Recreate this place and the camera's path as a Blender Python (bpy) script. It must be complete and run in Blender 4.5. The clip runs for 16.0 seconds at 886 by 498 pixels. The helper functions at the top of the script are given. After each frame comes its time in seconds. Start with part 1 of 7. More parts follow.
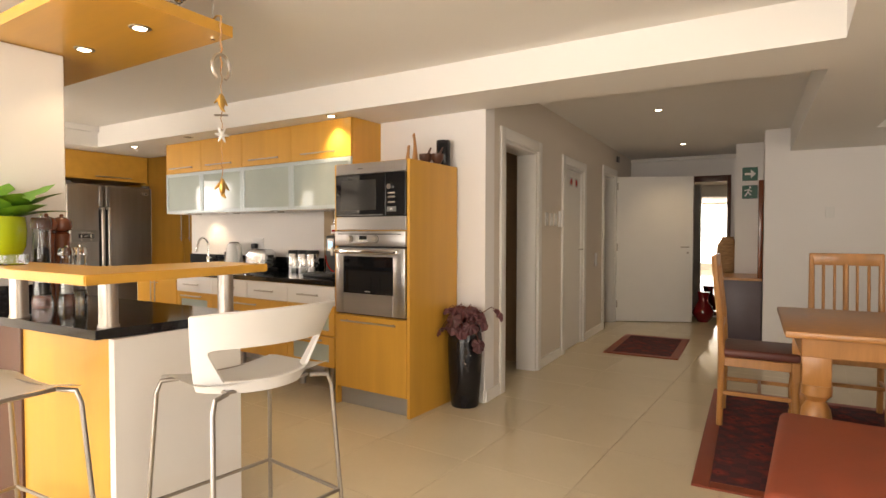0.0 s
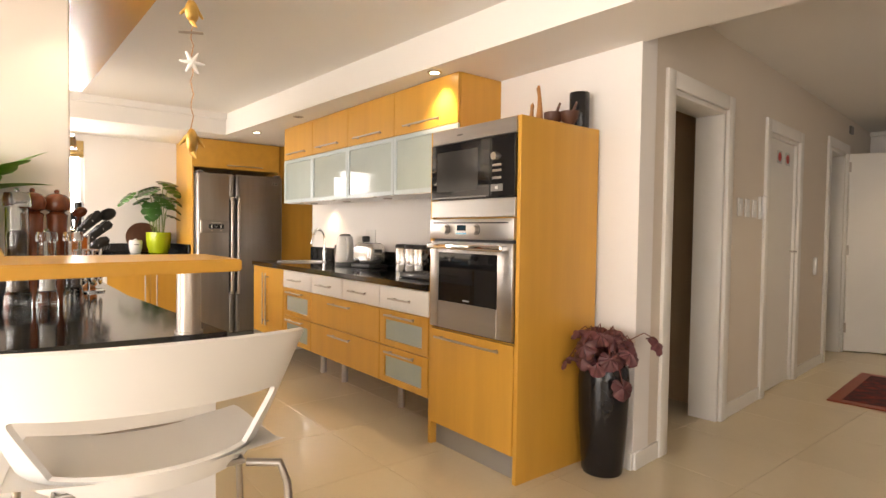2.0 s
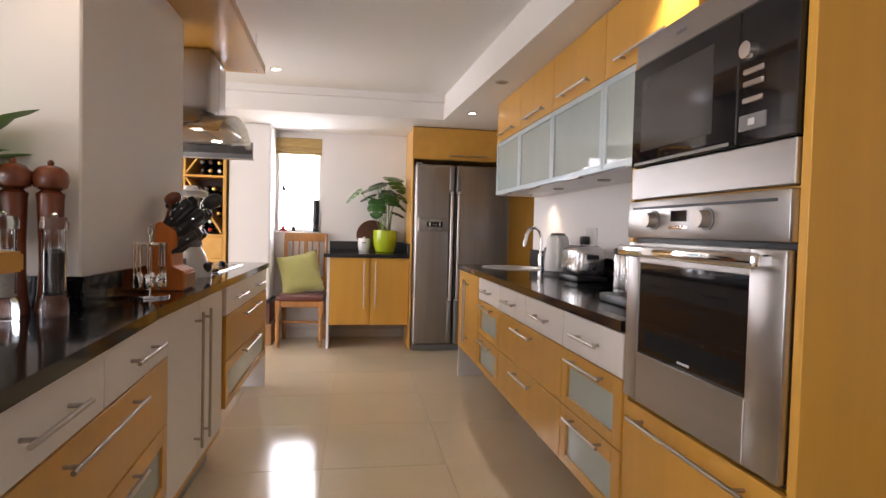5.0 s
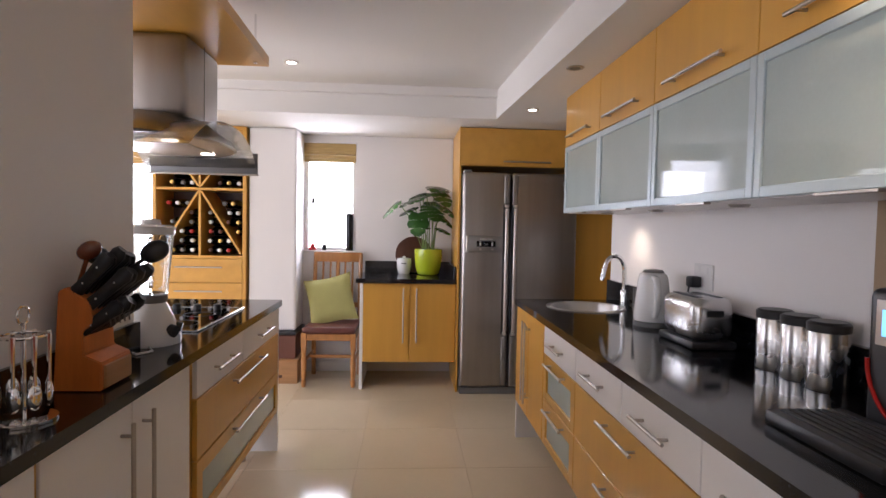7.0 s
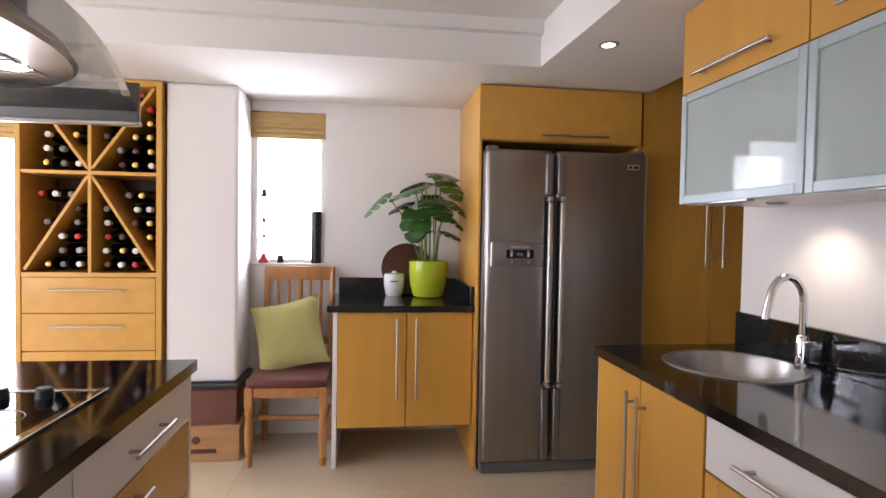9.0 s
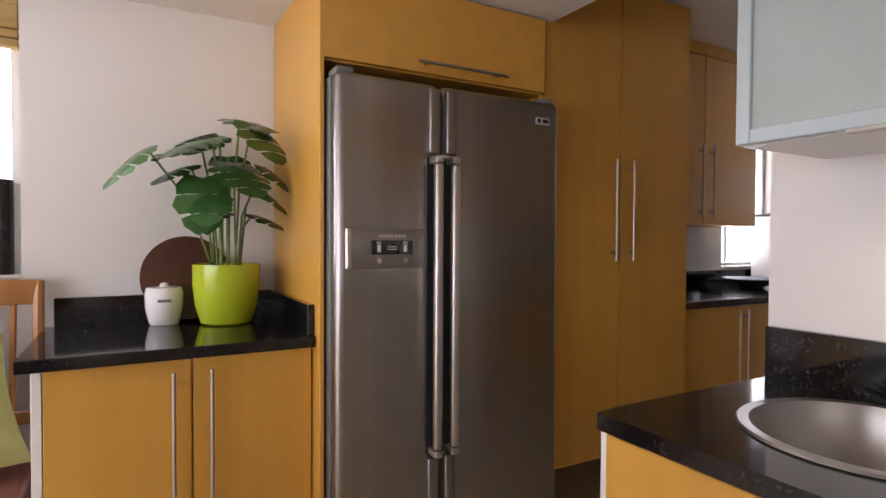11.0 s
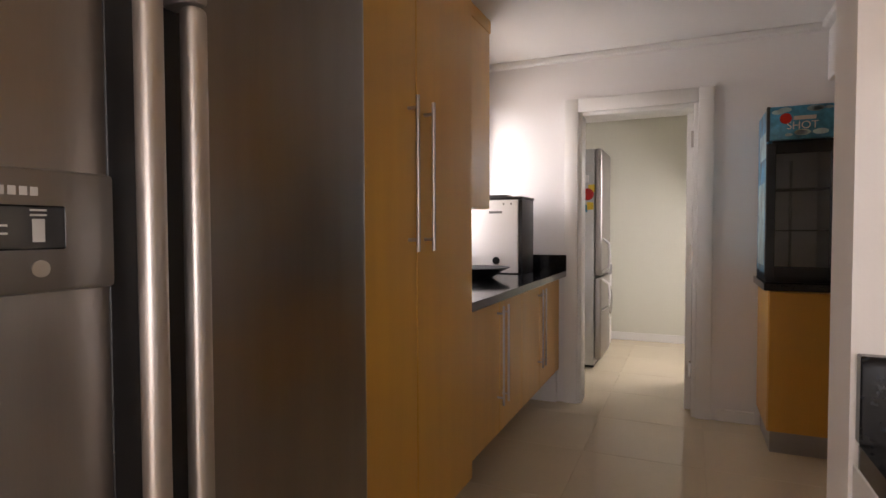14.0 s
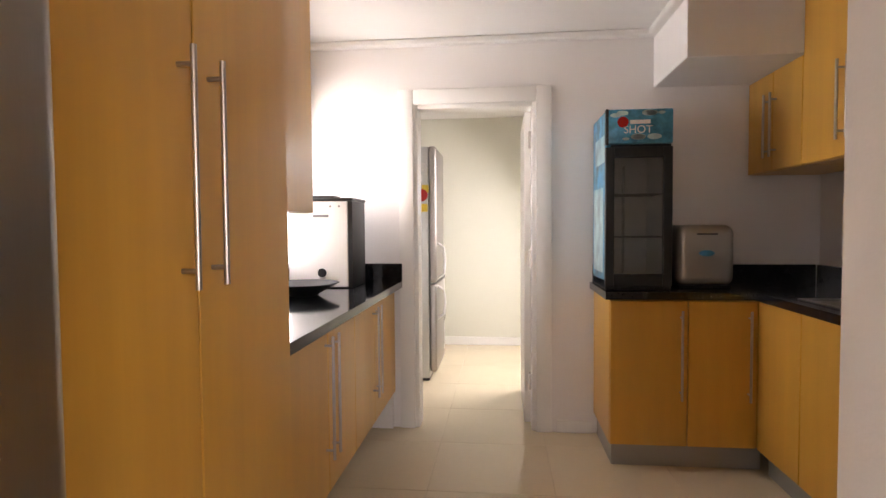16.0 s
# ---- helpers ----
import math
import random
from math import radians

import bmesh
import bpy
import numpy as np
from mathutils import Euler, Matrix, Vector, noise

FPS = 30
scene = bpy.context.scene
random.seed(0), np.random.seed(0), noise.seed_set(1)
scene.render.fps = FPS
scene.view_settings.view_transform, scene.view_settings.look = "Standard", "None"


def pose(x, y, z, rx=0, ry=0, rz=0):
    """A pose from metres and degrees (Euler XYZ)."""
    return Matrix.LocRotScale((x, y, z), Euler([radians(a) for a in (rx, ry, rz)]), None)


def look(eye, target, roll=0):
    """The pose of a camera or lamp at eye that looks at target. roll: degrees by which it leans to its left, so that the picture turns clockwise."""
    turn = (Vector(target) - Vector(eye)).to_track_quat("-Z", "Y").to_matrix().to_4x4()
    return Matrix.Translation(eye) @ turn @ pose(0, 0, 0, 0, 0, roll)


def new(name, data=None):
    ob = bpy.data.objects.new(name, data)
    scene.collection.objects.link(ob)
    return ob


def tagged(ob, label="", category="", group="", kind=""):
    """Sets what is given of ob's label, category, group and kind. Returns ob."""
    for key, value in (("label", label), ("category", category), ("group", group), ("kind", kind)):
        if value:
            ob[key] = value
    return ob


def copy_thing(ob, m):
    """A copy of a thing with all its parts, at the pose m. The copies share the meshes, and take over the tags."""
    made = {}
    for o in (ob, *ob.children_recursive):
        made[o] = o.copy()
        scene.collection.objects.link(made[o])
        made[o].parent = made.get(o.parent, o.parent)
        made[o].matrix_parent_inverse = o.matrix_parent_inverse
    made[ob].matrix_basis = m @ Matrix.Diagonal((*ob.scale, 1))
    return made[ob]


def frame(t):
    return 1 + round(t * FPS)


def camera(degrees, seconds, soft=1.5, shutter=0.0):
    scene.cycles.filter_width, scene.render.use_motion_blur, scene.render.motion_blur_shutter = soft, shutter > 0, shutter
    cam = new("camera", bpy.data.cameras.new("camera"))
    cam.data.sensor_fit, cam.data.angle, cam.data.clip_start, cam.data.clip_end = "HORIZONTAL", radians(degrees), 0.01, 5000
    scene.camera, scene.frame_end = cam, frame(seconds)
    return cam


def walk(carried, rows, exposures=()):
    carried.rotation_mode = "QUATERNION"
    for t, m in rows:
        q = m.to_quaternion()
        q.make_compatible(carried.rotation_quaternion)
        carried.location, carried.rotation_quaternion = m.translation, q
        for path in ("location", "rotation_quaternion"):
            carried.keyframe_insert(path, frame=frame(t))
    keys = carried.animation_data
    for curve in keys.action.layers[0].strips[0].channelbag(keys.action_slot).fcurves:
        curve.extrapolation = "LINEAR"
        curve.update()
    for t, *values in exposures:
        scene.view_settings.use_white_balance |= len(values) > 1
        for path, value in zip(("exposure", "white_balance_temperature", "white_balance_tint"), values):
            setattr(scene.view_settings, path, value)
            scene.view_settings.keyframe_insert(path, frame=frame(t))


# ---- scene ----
cam = camera(77.0, 16.0)
PATH = [
    (0, (0.273, 0.545, 1.227), (-0.836, 2.208, 1.174), 0.1),
    (0.5, (0.189, 0.885, 1.232), (-1.038, 2.463, 1.167), 0.15),
    (1, (0.047, 1.17, 1.222), (-1.3, 2.647, 1.156), 0.3),
    (1.5, (-0.061, 1.396, 1.193), (-1.527, 2.755, 1.129), 0.6),
    (2, (-0.157, 1.591, 1.181), (-1.718, 2.839, 1.119), 0.8),
    (2.5, (-0.249, 1.787, 1.164), (-1.925, 2.878, 1.105), 1.0),
    (3, (-0.357, 1.99, 1.158), (-2.14, 2.893, 1.1), 1.1),
    (3.5, (-0.489, 2.174, 1.137), (-2.349, 2.906, 1.08), 1.5),
    (4, (-0.663, 2.359, 1.121), (-2.582, 2.918, 1.065), 1.7),
    (4.5, (-0.825, 2.516, 1.128), (-2.781, 2.931, 1.067), 1.2),
    (4.7, (-0.905, 2.566, 1.136), (-2.865, 2.938, 1.072), 1.3),
    (6.8, (-1.738, 2.763, 1.316), (-3.731, 2.899, 1.236), 1.1),
    (7, (-1.864, 2.751, 1.333), (-3.858, 2.883, 1.252), 1.1),
    (7.5, (-2.192, 2.701, 1.33), (-4.186, 2.831, 1.249), 1.2),
    (8, (-2.55, 2.627, 1.334), (-4.542, 2.784, 1.255), 1.1),
    (8.2, (-2.71, 2.612, 1.331), (-4.7, 2.777, 1.252), 1.1),
    (10.3, (-4.11, 2.564, 1.268), (-6.0, 3.219, 1.23), 0.7),
    (10.5, (-4.236, 2.586, 1.262), (-6.093, 3.326, 1.217), 0.7),
    (11, (-4.508, 2.621, 1.238), (-6.249, 3.603, 1.195), 0.3),
    (11.5, (-4.761, 2.666, 1.23), (-6.391, 3.824, 1.183), 0.2),
    (12, (-4.991, 2.712, 1.197), (-6.488, 4.037, 1.152), -0.0),
    (12.2, (-5.077, 2.723, 1.188), (-6.51, 4.118, 1.143), -0.2),
    (12.5, (-5.191, 2.768, 1.174), (-6.533, 4.25, 1.137), -0.2),
    (13, (-5.349, 2.863, 1.183), (-6.525, 4.48, 1.135), -0.4),
    (13.5, (-5.485, 2.942, 1.193), (-6.467, 4.684, 1.144), -0.2),
    (14, (-5.567, 3.063, 1.199), (-6.374, 4.891, 1.131), -0.2),
    (14.5, (-5.633, 3.168, 1.202), (-6.259, 5.066, 1.131), -0.3),
    (15, (-5.692, 3.261, 1.209), (-6.138, 5.21, 1.135), -0.4),
    (15.5, (-5.719, 3.39, 1.242), (-6.044, 5.362, 1.163), -0.4),
    (16, (-5.722, 3.531, 1.251), (-5.934, 5.518, 1.17), -0.4),
]
EXPOSURES = [(0.0, 0.2, 7000, 14), (1.0, 0.42, 6900, 15), (1.5, 0.5, 6900, 15), (3.0, 0.52, 6600, 15), (3.5, 0.42, 6500, 16), (4.5, 0.1, 6100, 18), (6.8, -0.3, 5600, 21), (8.2, -0.24, 5600, 20),
             (10.5, -0.1, 5700, 21), (11.5, -0.28, 5900, 20), (12.5, -0.2, 5900, 20), (13.0, -0.48, 6200, 21), (13.5, -0.42, 6400, 21), (14.5, -0.17, 6400, 21), (15.0, 0.04, 6450, 21), (16.0, 0.66, 6450, 20)]
walk(cam, [(t, look(eye, target, roll)) for t, eye, target, roll in PATH], EXPOSURES)

# ---- light ----
world = bpy.data.worlds.new("sky")
scene.world = world
world.use_nodes = True
wn, wl = world.node_tree.nodes, world.node_tree.links
wn.clear()
w_out, w_bg, w_sky = wn.new("ShaderNodeOutputWorld"), wn.new("ShaderNodeBackground"), wn.new("ShaderNodeTexSky")
w_sky.sky_type, w_sky.sun_disc = "NISHITA", False
w_sky.sun_elevation, w_sky.sun_rotation = radians(38), radians(150)
w_bg.inputs["Strength"].default_value = 0.12
wl.new(w_sky.outputs[0], w_bg.inputs[0])
wl.new(w_bg.outputs[0], w_out.inputs[0])

sun = new("sun", bpy.data.lights.new("sun", "SUN"))
sun.data.energy, sun.data.angle, sun.data.color = 4.5, radians(0.5), (1, 0.93, 0.82)
sun.matrix_world = look((3, -6, 6), (0, 0, 0))


def opening_light(name, eye, target, width, height, power, colour):
    """An area lamp set at an opening, standing for daylight."""
    lamp = new(name, bpy.data.lights.new(name, "AREA"))
    lamp.data.shape, lamp.data.size, lamp.data.size_y = "RECTANGLE", width, height
    lamp.data.energy, lamp.data.color = power, colour
    lamp.matrix_world = look(eye, target)
    return lamp


DAY = (1.0, 0.965, 0.92)
opening_light("area_lamp", (4.15, -0.6, 1.25), (0, -0.3, 1.15), 3.4, 2.0, 50, DAY)
opening_light("area_lamp", (-1.4, -2.6, 1.25), (-1.4, 2, 1.1), 4.6, 2.0, 168, DAY)
opening_light("area_lamp", (-5.0, -2.6, 1.25), (-5.0, 2, 1.1), 2.4, 2.0, 75, DAY)
opening_light("area_lamp", (-6.84, 2.05, 1.55), (0, 2.05, 1.2), 0.44, 0.85, 9, DAY)
opening_light("area_lamp", (-6.84, 0.40, 1.1), (0, 0.5, 1.0), 0.4, 1.7, 14, DAY)
opening_light("area_lamp", (-6.93, 6.55, 1.53), (0, 6.3, 1.0), 0.56, 0.9, 5.5, DAY)
# fill lamp added to brighten the laundry, at a supposed, unseen wall opening
opening_light("area_lamp", (-5.05, 8.3, 1.5), (-6.6, 7.9, 0.2), 0.8, 1.2, 32, DAY)


# ---- materials ----
def surf(name, col, rough=0.5, metal=0.0, vary=0.06, scale=3.0, fine=90.0, bump=0.03, stretch=(1, 1, 1), coat=0.0, trans=0.0, ior=1.45, rand=0.0, rvary=0.08, alpha=1.0):
    """A surface with a broad change of tone, a fine grain, and a relief."""
    m = bpy.data.materials.new(name)
    m.use_nodes = True
    n, l = m.node_tree.nodes, m.node_tree.links
    b = n["Principled BSDF"]
    tc, mp = n.new("ShaderNodeTexCoord"), n.new("ShaderNodeMapping")
    mp.inputs["Scale"].default_value = stretch
    l.new(tc.outputs["Object"], mp.inputs["Vector"])
    broad, grain = n.new("ShaderNodeTexNoise"), n.new("ShaderNodeTexNoise")
    broad.inputs["Scale"].default_value, broad.inputs["Detail"].default_value = scale, 5
    grain.inputs["Scale"].default_value, grain.inputs["Detail"].default_value = fine, 3
    l.new(mp.outputs[0], broad.inputs["Vector"])
    l.new(mp.outputs[0], grain.inputs["Vector"])
    ramp = n.new("ShaderNodeMix")
    ramp.data_type = "RGBA"
    ramp.inputs["A"].default_value = (*[c * (1 - vary) for c in col], 1)
    ramp.inputs["B"].default_value = (*[min(1, c * (1 + vary)) for c in col], 1)
    add = n.new("ShaderNodeMath")
    add.operation = "MULTIPLY_ADD"
    add.inputs[1].default_value = 0.35
    l.new(grain.outputs[0], add.inputs[0])
    sub = n.new("ShaderNodeMath")
    sub.operation = "MULTIPLY_ADD"
    sub.inputs[1].default_value, sub.inputs[2].default_value = 1.6, -0.5
    l.new(broad.outputs[0], sub.inputs[0])
    l.new(sub.outputs[0], add.inputs[2])
    last = add.outputs[0]
    if rand:
        info, ra = n.new("ShaderNodeObjectInfo"), n.new("ShaderNodeMath")
        ra.operation = "MULTIPLY_ADD"
        ra.inputs[1].default_value = rand
        l.new(info.outputs["Random"], ra.inputs[0])
        l.new(last, ra.inputs[2])
        last = ra.outputs[0]
    l.new(last, ramp.inputs["Factor"])
    l.new(ramp.outputs["Result"], b.inputs["Base Color"])
    rr = n.new("ShaderNodeMath")
    rr.operation = "MULTIPLY_ADD"
    rr.inputs[1].default_value, rr.inputs[2].default_value = rvary, max(0.0, rough - rvary / 2)
    l.new(broad.outputs[0], rr.inputs[0])
    l.new(rr.outputs[0], b.inputs["Roughness"])
    if bump:
        bp = n.new("ShaderNodeBump")
        bp.inputs["Strength"].default_value, bp.inputs["Distance"].default_value = bump, 0.01
        l.new(grain.outputs[0], bp.inputs["Height"])
        l.new(bp.outputs[0], b.inputs["Normal"])
    b.inputs["Metallic"].default_value = metal
    b.inputs["Coat Weight"].default_value = coat
    b.inputs["Coat Roughness"].default_value = 0.08
    b.inputs["Transmission Weight"].default_value = trans
    b.inputs["IOR"].default_value = ior
    b.inputs["Alpha"].default_value = alpha
    return m


def glow(name, col, strength):
    m = bpy.data.materials.new(name)
    m.use_nodes = True
    b = m.node_tree.nodes["Principled BSDF"]
    b.inputs["Base Color"].default_value = (*col, 1)
    b.inputs["Emission Color"].default_value = (*col, 1)
    b.inputs["Emission Strength"].default_value = strength
    return m


def granite(name):
    """Black polished granite with small grey-blue crystals."""
    m = bpy.data.materials.new(name)
    m.use_nodes = True
    n, l = m.node_tree.nodes, m.node_tree.links
    b = n["Principled BSDF"]
    tc, vo, no = n.new("ShaderNodeTexCoord"), n.new("ShaderNodeTexVoronoi"), n.new("ShaderNodeTexNoise")
    vo.inputs["Scale"].default_value, no.inputs["Scale"].default_value = 230, 60
    l.new(tc.outputs["Object"], vo.inputs["Vector"])
    l.new(tc.outputs["Object"], no.inputs["Vector"])
    mul, cr = n.new("ShaderNodeMath"), n.new("ShaderNodeValToRGB")
    mul.operation = "MULTIPLY"
    sep = n.new("ShaderNodeSeparateColor")
    l.new(vo.outputs["Color"], sep.inputs[0])
    l.new(sep.outputs[0], mul.inputs[0])
    l.new(no.outputs[0], mul.inputs[1])
    l.new(mul.outputs[0], cr.inputs[0])
    e = cr.color_ramp.elements
    e[0].position, e[0].color = 0.42, (0.006, 0.006, 0.007, 1)
    e[1].position, e[1].color = 0.75, (0.05, 0.058, 0.07, 1)
    l.new(cr.outputs[0], b.inputs["Base Color"])
    b.inputs["Roughness"].default_value = 0.09
    return m


def rug_weave(name):
    """Deep red wool with dark borders and small woven figures."""
    m = bpy.data.materials.new(name)
    m.use_nodes = True
    n, l = m.node_tree.nodes, m.node_tree.links
    b = n["Principled BSDF"]
    tc, ch, vo, no = n.new("ShaderNodeTexCoord"), n.new("ShaderNodeTexChecker"), n.new("ShaderNodeTexVoronoi"), n.new("ShaderNodeTexNoise")
    l.new(tc.outputs["Object"], ch.inputs["Vector"])
    l.new(tc.outputs["Object"], vo.inputs["Vector"])
    l.new(tc.outputs["Object"], no.inputs["Vector"])
    ch.inputs["Scale"].default_value, vo.inputs["Scale"].default_value, no.inputs["Scale"].default_value = 14, 9, 220
    ch.inputs["Color1"].default_value, ch.inputs["Color2"].default_value = (0.20, 0.022, 0.018, 1), (0.10, 0.018, 0.018, 1)
    vo.distance = "MANHATTAN"
    cr = n.new("ShaderNodeValToRGB")
    e = cr.color_ramp.elements
    cr.color_ramp.interpolation = "CONSTANT"
    e[0].position, e[0].color = 0.0, (0.02, 0.016, 0.022, 1)
    e[1].position, e[1].color = 0.18, (0.24, 0.03, 0.022, 1)
    x = e.new(0.42)
    x.color = (0.13, 0.02, 0.018, 1)
    x = e.new(0.62)
    x.color = (0.045, 0.02, 0.025, 1)
    l.new(vo.outputs["Distance"], cr.inputs[0])
    mx = n.new("ShaderNodeMix")
    mx.data_type = "RGBA"
    mx.inputs["Factor"].default_value = 0.65
    l.new(ch.outputs[0], mx.inputs["A"])
    l.new(cr.outputs[0], mx.inputs["B"])
    l.new(mx.outputs["Result"], b.inputs["Base Color"])
    bp = n.new("ShaderNodeBump")
    bp.inputs["Strength"].default_value, bp.inputs["Distance"].default_value = 0.5, 0.004
    l.new(no.outputs[0], bp.inputs["Height"])
    l.new(bp.outputs[0], b.inputs["Normal"])
    b.inputs["Roughness"].default_value = 0.95
    return m


# corridor wall tone: warmer and a little darker than wall_paint
BEIGE = surf("beige_wall", (0.70, 0.635, 0.555), 0.75, vary=0.03, scale=1.2, fine=160, bump=0.05)
PAINT = surf("wall_paint", (0.79, 0.765, 0.745), 0.75, vary=0.025, scale=1.2, fine=160, bump=0.05)
CEIL = surf("ceiling_paint", (0.80, 0.78, 0.75), 0.85, vary=0.02, scale=0.8, fine=140, bump=0.03)
CREAM = surf("cream_paint", (0.66, 0.65, 0.55), 0.75, vary=0.03, scale=1.2, fine=160, bump=0.05)
PLINTH = surf("plinth_metal", (0.36, 0.345, 0.32), 0.42, metal=0.35, vary=0.03, scale=2, fine=40, bump=0)
TRIM = surf("white_enamel", (0.80, 0.78, 0.74), 0.4, vary=0.02, scale=4, fine=60, bump=0.02)
TAN = surf("tan_wall", (0.40, 0.29, 0.18), 0.7, vary=0.04, scale=1.2, fine=160, bump=0.05)
TILE = surf("porcelain_tile", (0.66, 0.565, 0.40), 0.09, vary=0.05, scale=2.2, fine=35, bump=0.006, rand=0.35, rvary=0.06)
GROUT = surf("tile_grout", (0.57, 0.485, 0.35), 0.9, vary=0.1, scale=10, fine=200, bump=0.1)
WOOD = surf("maple_veneer", (0.62, 0.33, 0.05), 0.34, vary=0.09, scale=2.0, fine=14, bump=0.004, stretch=(6, 6, 0.4), coat=0.15)
WOOD_H = surf("maple_veneer_level", (0.62, 0.33, 0.05), 0.32, vary=0.09, scale=2.0, fine=14, bump=0.004, stretch=(0.4, 6, 6), coat=0.2)
OAK = surf("oak_furniture", (0.42, 0.19, 0.055), 0.35, vary=0.2, scale=3, fine=40, bump=0.02, stretch=(8, 8, 0.8), coat=0.2)
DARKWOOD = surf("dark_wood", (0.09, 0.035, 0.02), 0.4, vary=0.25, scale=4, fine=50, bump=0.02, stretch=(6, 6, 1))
REDWOOD = surf("turned_redwood", (0.17, 0.045, 0.018), 0.25, vary=0.3, scale=6, fine=60, bump=0.01, stretch=(6, 6, 1), coat=0.4)
WHITE = surf("white_laminate", (0.78, 0.76, 0.74), 0.32, vary=0.015, scale=3, fine=50, bump=0.004)
STEEL = surf("brushed_steel", (0.345, 0.32, 0.30), 0.34, metal=1, vary=0.08, scale=2, fine=60, bump=0.0015, stretch=(1, 9, 0.5), rvary=0.08)
FRIDGE = surf("brushed_fridge_steel", (0.315, 0.292, 0.275), 0.33, metal=1, vary=0.10, scale=2, fine=60, bump=0.0015, stretch=(1, 9, 0.5), rvary=0.08)
PANELSTEEL = surf("dull_panel_steel", (0.27, 0.255, 0.245), 0.38, metal=0.9, vary=0.05, scale=4, fine=60, bump=0.001)
STEEL_H = surf("brushed_steel_level", (0.44, 0.425, 0.41), 0.32, metal=1, vary=0.08, scale=2, fine=60, bump=0.0015, stretch=(0.4, 3, 9), rvary=0.08)
LEGSTEEL = surf("dull_steel", (0.36, 0.335, 0.31), 0.3, metal=1, vary=0.06, scale=20, fine=150, bump=0)
CANSTEEL = surf("canister_steel", (0.66, 0.65, 0.64), 0.27, metal=1, vary=0.05, scale=10, fine=80, bump=0)
SATIN = surf("satin_nickel", (0.47, 0.43, 0.385), 0.36, metal=1, vary=0.05, scale=20, fine=150, bump=0)
CHROME = surf("chrome", (0.8, 0.8, 0.8), 0.07, metal=1, vary=0.02, scale=10, fine=60, bump=0)
GRANITE = granite("black_granite")
BLACKGLASS = surf("black_glass", (0.008, 0.008, 0.009), 0.04, vary=0.1, scale=5, fine=60, bump=0, rvary=0.02)
BLACK = surf("black_plastic", (0.018, 0.018, 0.019), 0.35, vary=0.15, scale=15, fine=200, bump=0.02)
GREY = surf("grey_plastic", (0.16, 0.155, 0.15), 0.4, vary=0.06, scale=10, fine=150, bump=0.01)
FROST = surf("frosted_glass", (0.42, 0.49, 0.47), 0.035, vary=0.12, scale=2.2, fine=80, bump=0.004, rvary=0.03)
FRAME = surf("pale_blue_aluminium", (0.46, 0.54, 0.56), 0.38, metal=0.2, vary=0.03, scale=8, fine=120, bump=0.006)
GLASS = surf("clear_glass", (0.95, 0.97, 0.96), 0.02, vary=0.01, scale=5, fine=40, bump=0, trans=1.0, rvary=0.01)
SEATWHITE = surf("white_moulded_plastic", (0.72, 0.71, 0.70), 0.3, vary=0.015, scale=5, fine=300, bump=0.012, coat=0.1)
LIME = surf("lime_glaze", (0.42, 0.52, 0.012), 0.12, vary=0.05, scale=6, fine=60, bump=0.003, coat=0.3)
CERAMIC = surf("white_ceramic", (0.78, 0.77, 0.75), 0.15, vary=0.02, scale=8, fine=60, bump=0)
LEAF = surf("monstera_leaf", (0.035, 0.10, 0.02), 0.25, vary=0.35, scale=9, fine=60, bump=0.06, rand=0.5)
FERN = surf("fern_leaf", (0.10, 0.26, 0.02), 0.4, vary=0.3, scale=9, fine=60, bump=0.06, rand=0.5)
BEGONIA = surf("begonia_leaf", (0.085, 0.03, 0.033), 0.4, vary=0.8, scale=14, fine=45, bump=0.15, rand=0.5)
STEM = surf("green_stem", (0.16, 0.24, 0.06), 0.5, vary=0.2, scale=20, fine=100, bump=0.02)
REDSTEM = surf("red_stem", (0.14, 0.035, 0.025), 0.5, vary=0.2, scale=20, fine=100, bump=0.02)
PLANTER = surf("black_glazed_planter", (0.012, 0.011, 0.012), 0.18, vary=0.2, scale=6, fine=80, bump=0.01)
SOIL = surf("potting_soil", (0.03, 0.02, 0.014), 0.95, vary=0.4, scale=30, fine=160, bump=0.6)
CUSHION = surf("green_woven_cotton", (0.36, 0.335, 0.115), 0.9, vary=0.1, scale=7, fine=420, bump=0.25)
LEATHER = surf("brown_leather", (0.12, 0.035, 0.025), 0.45, vary=0.2, scale=8, fine=240, bump=0.12)
REDLEATHER = surf("red_brown_leather", (0.26, 0.055, 0.025), 0.5, vary=0.15, scale=7, fine=260, bump=0.1)
RUG = rug_weave("red_rug")
BAMBOO = surf("bamboo_blind", (0.50, 0.34, 0.12), 0.6, vary=0.25, scale=8, fine=60, bump=0.2, stretch=(1, 1, 30))
PINE = surf("pine_crate", (0.42, 0.22, 0.09), 0.6, vary=0.2, scale=4, fine=60, bump=0.05, stretch=(1, 0.6, 9))
BROWNBOX = surf("brown_cardboard", (0.14, 0.055, 0.035), 0.7, vary=0.1, scale=5, fine=120, bump=0.03)
BOTTLE = surf("dark_bottle_glass", (0.008, 0.010, 0.008), 0.12, vary=0.3, scale=20, fine=60, bump=0)
SMOKE = surf("smoked_glass", (0.55, 0.56, 0.57), 0.03, vary=0.02, scale=4, fine=40, bump=0, trans=0.95, rvary=0.01)
GRIPSTEEL = surf("grip_steel", (0.58, 0.54, 0.51), 0.42, metal=1, vary=0.04, scale=4, fine=60, bump=0)
VISOR = surf("smoked_visor", (0.20, 0.20, 0.205), 0.25, vary=0.05, scale=4, fine=60, bump=0)
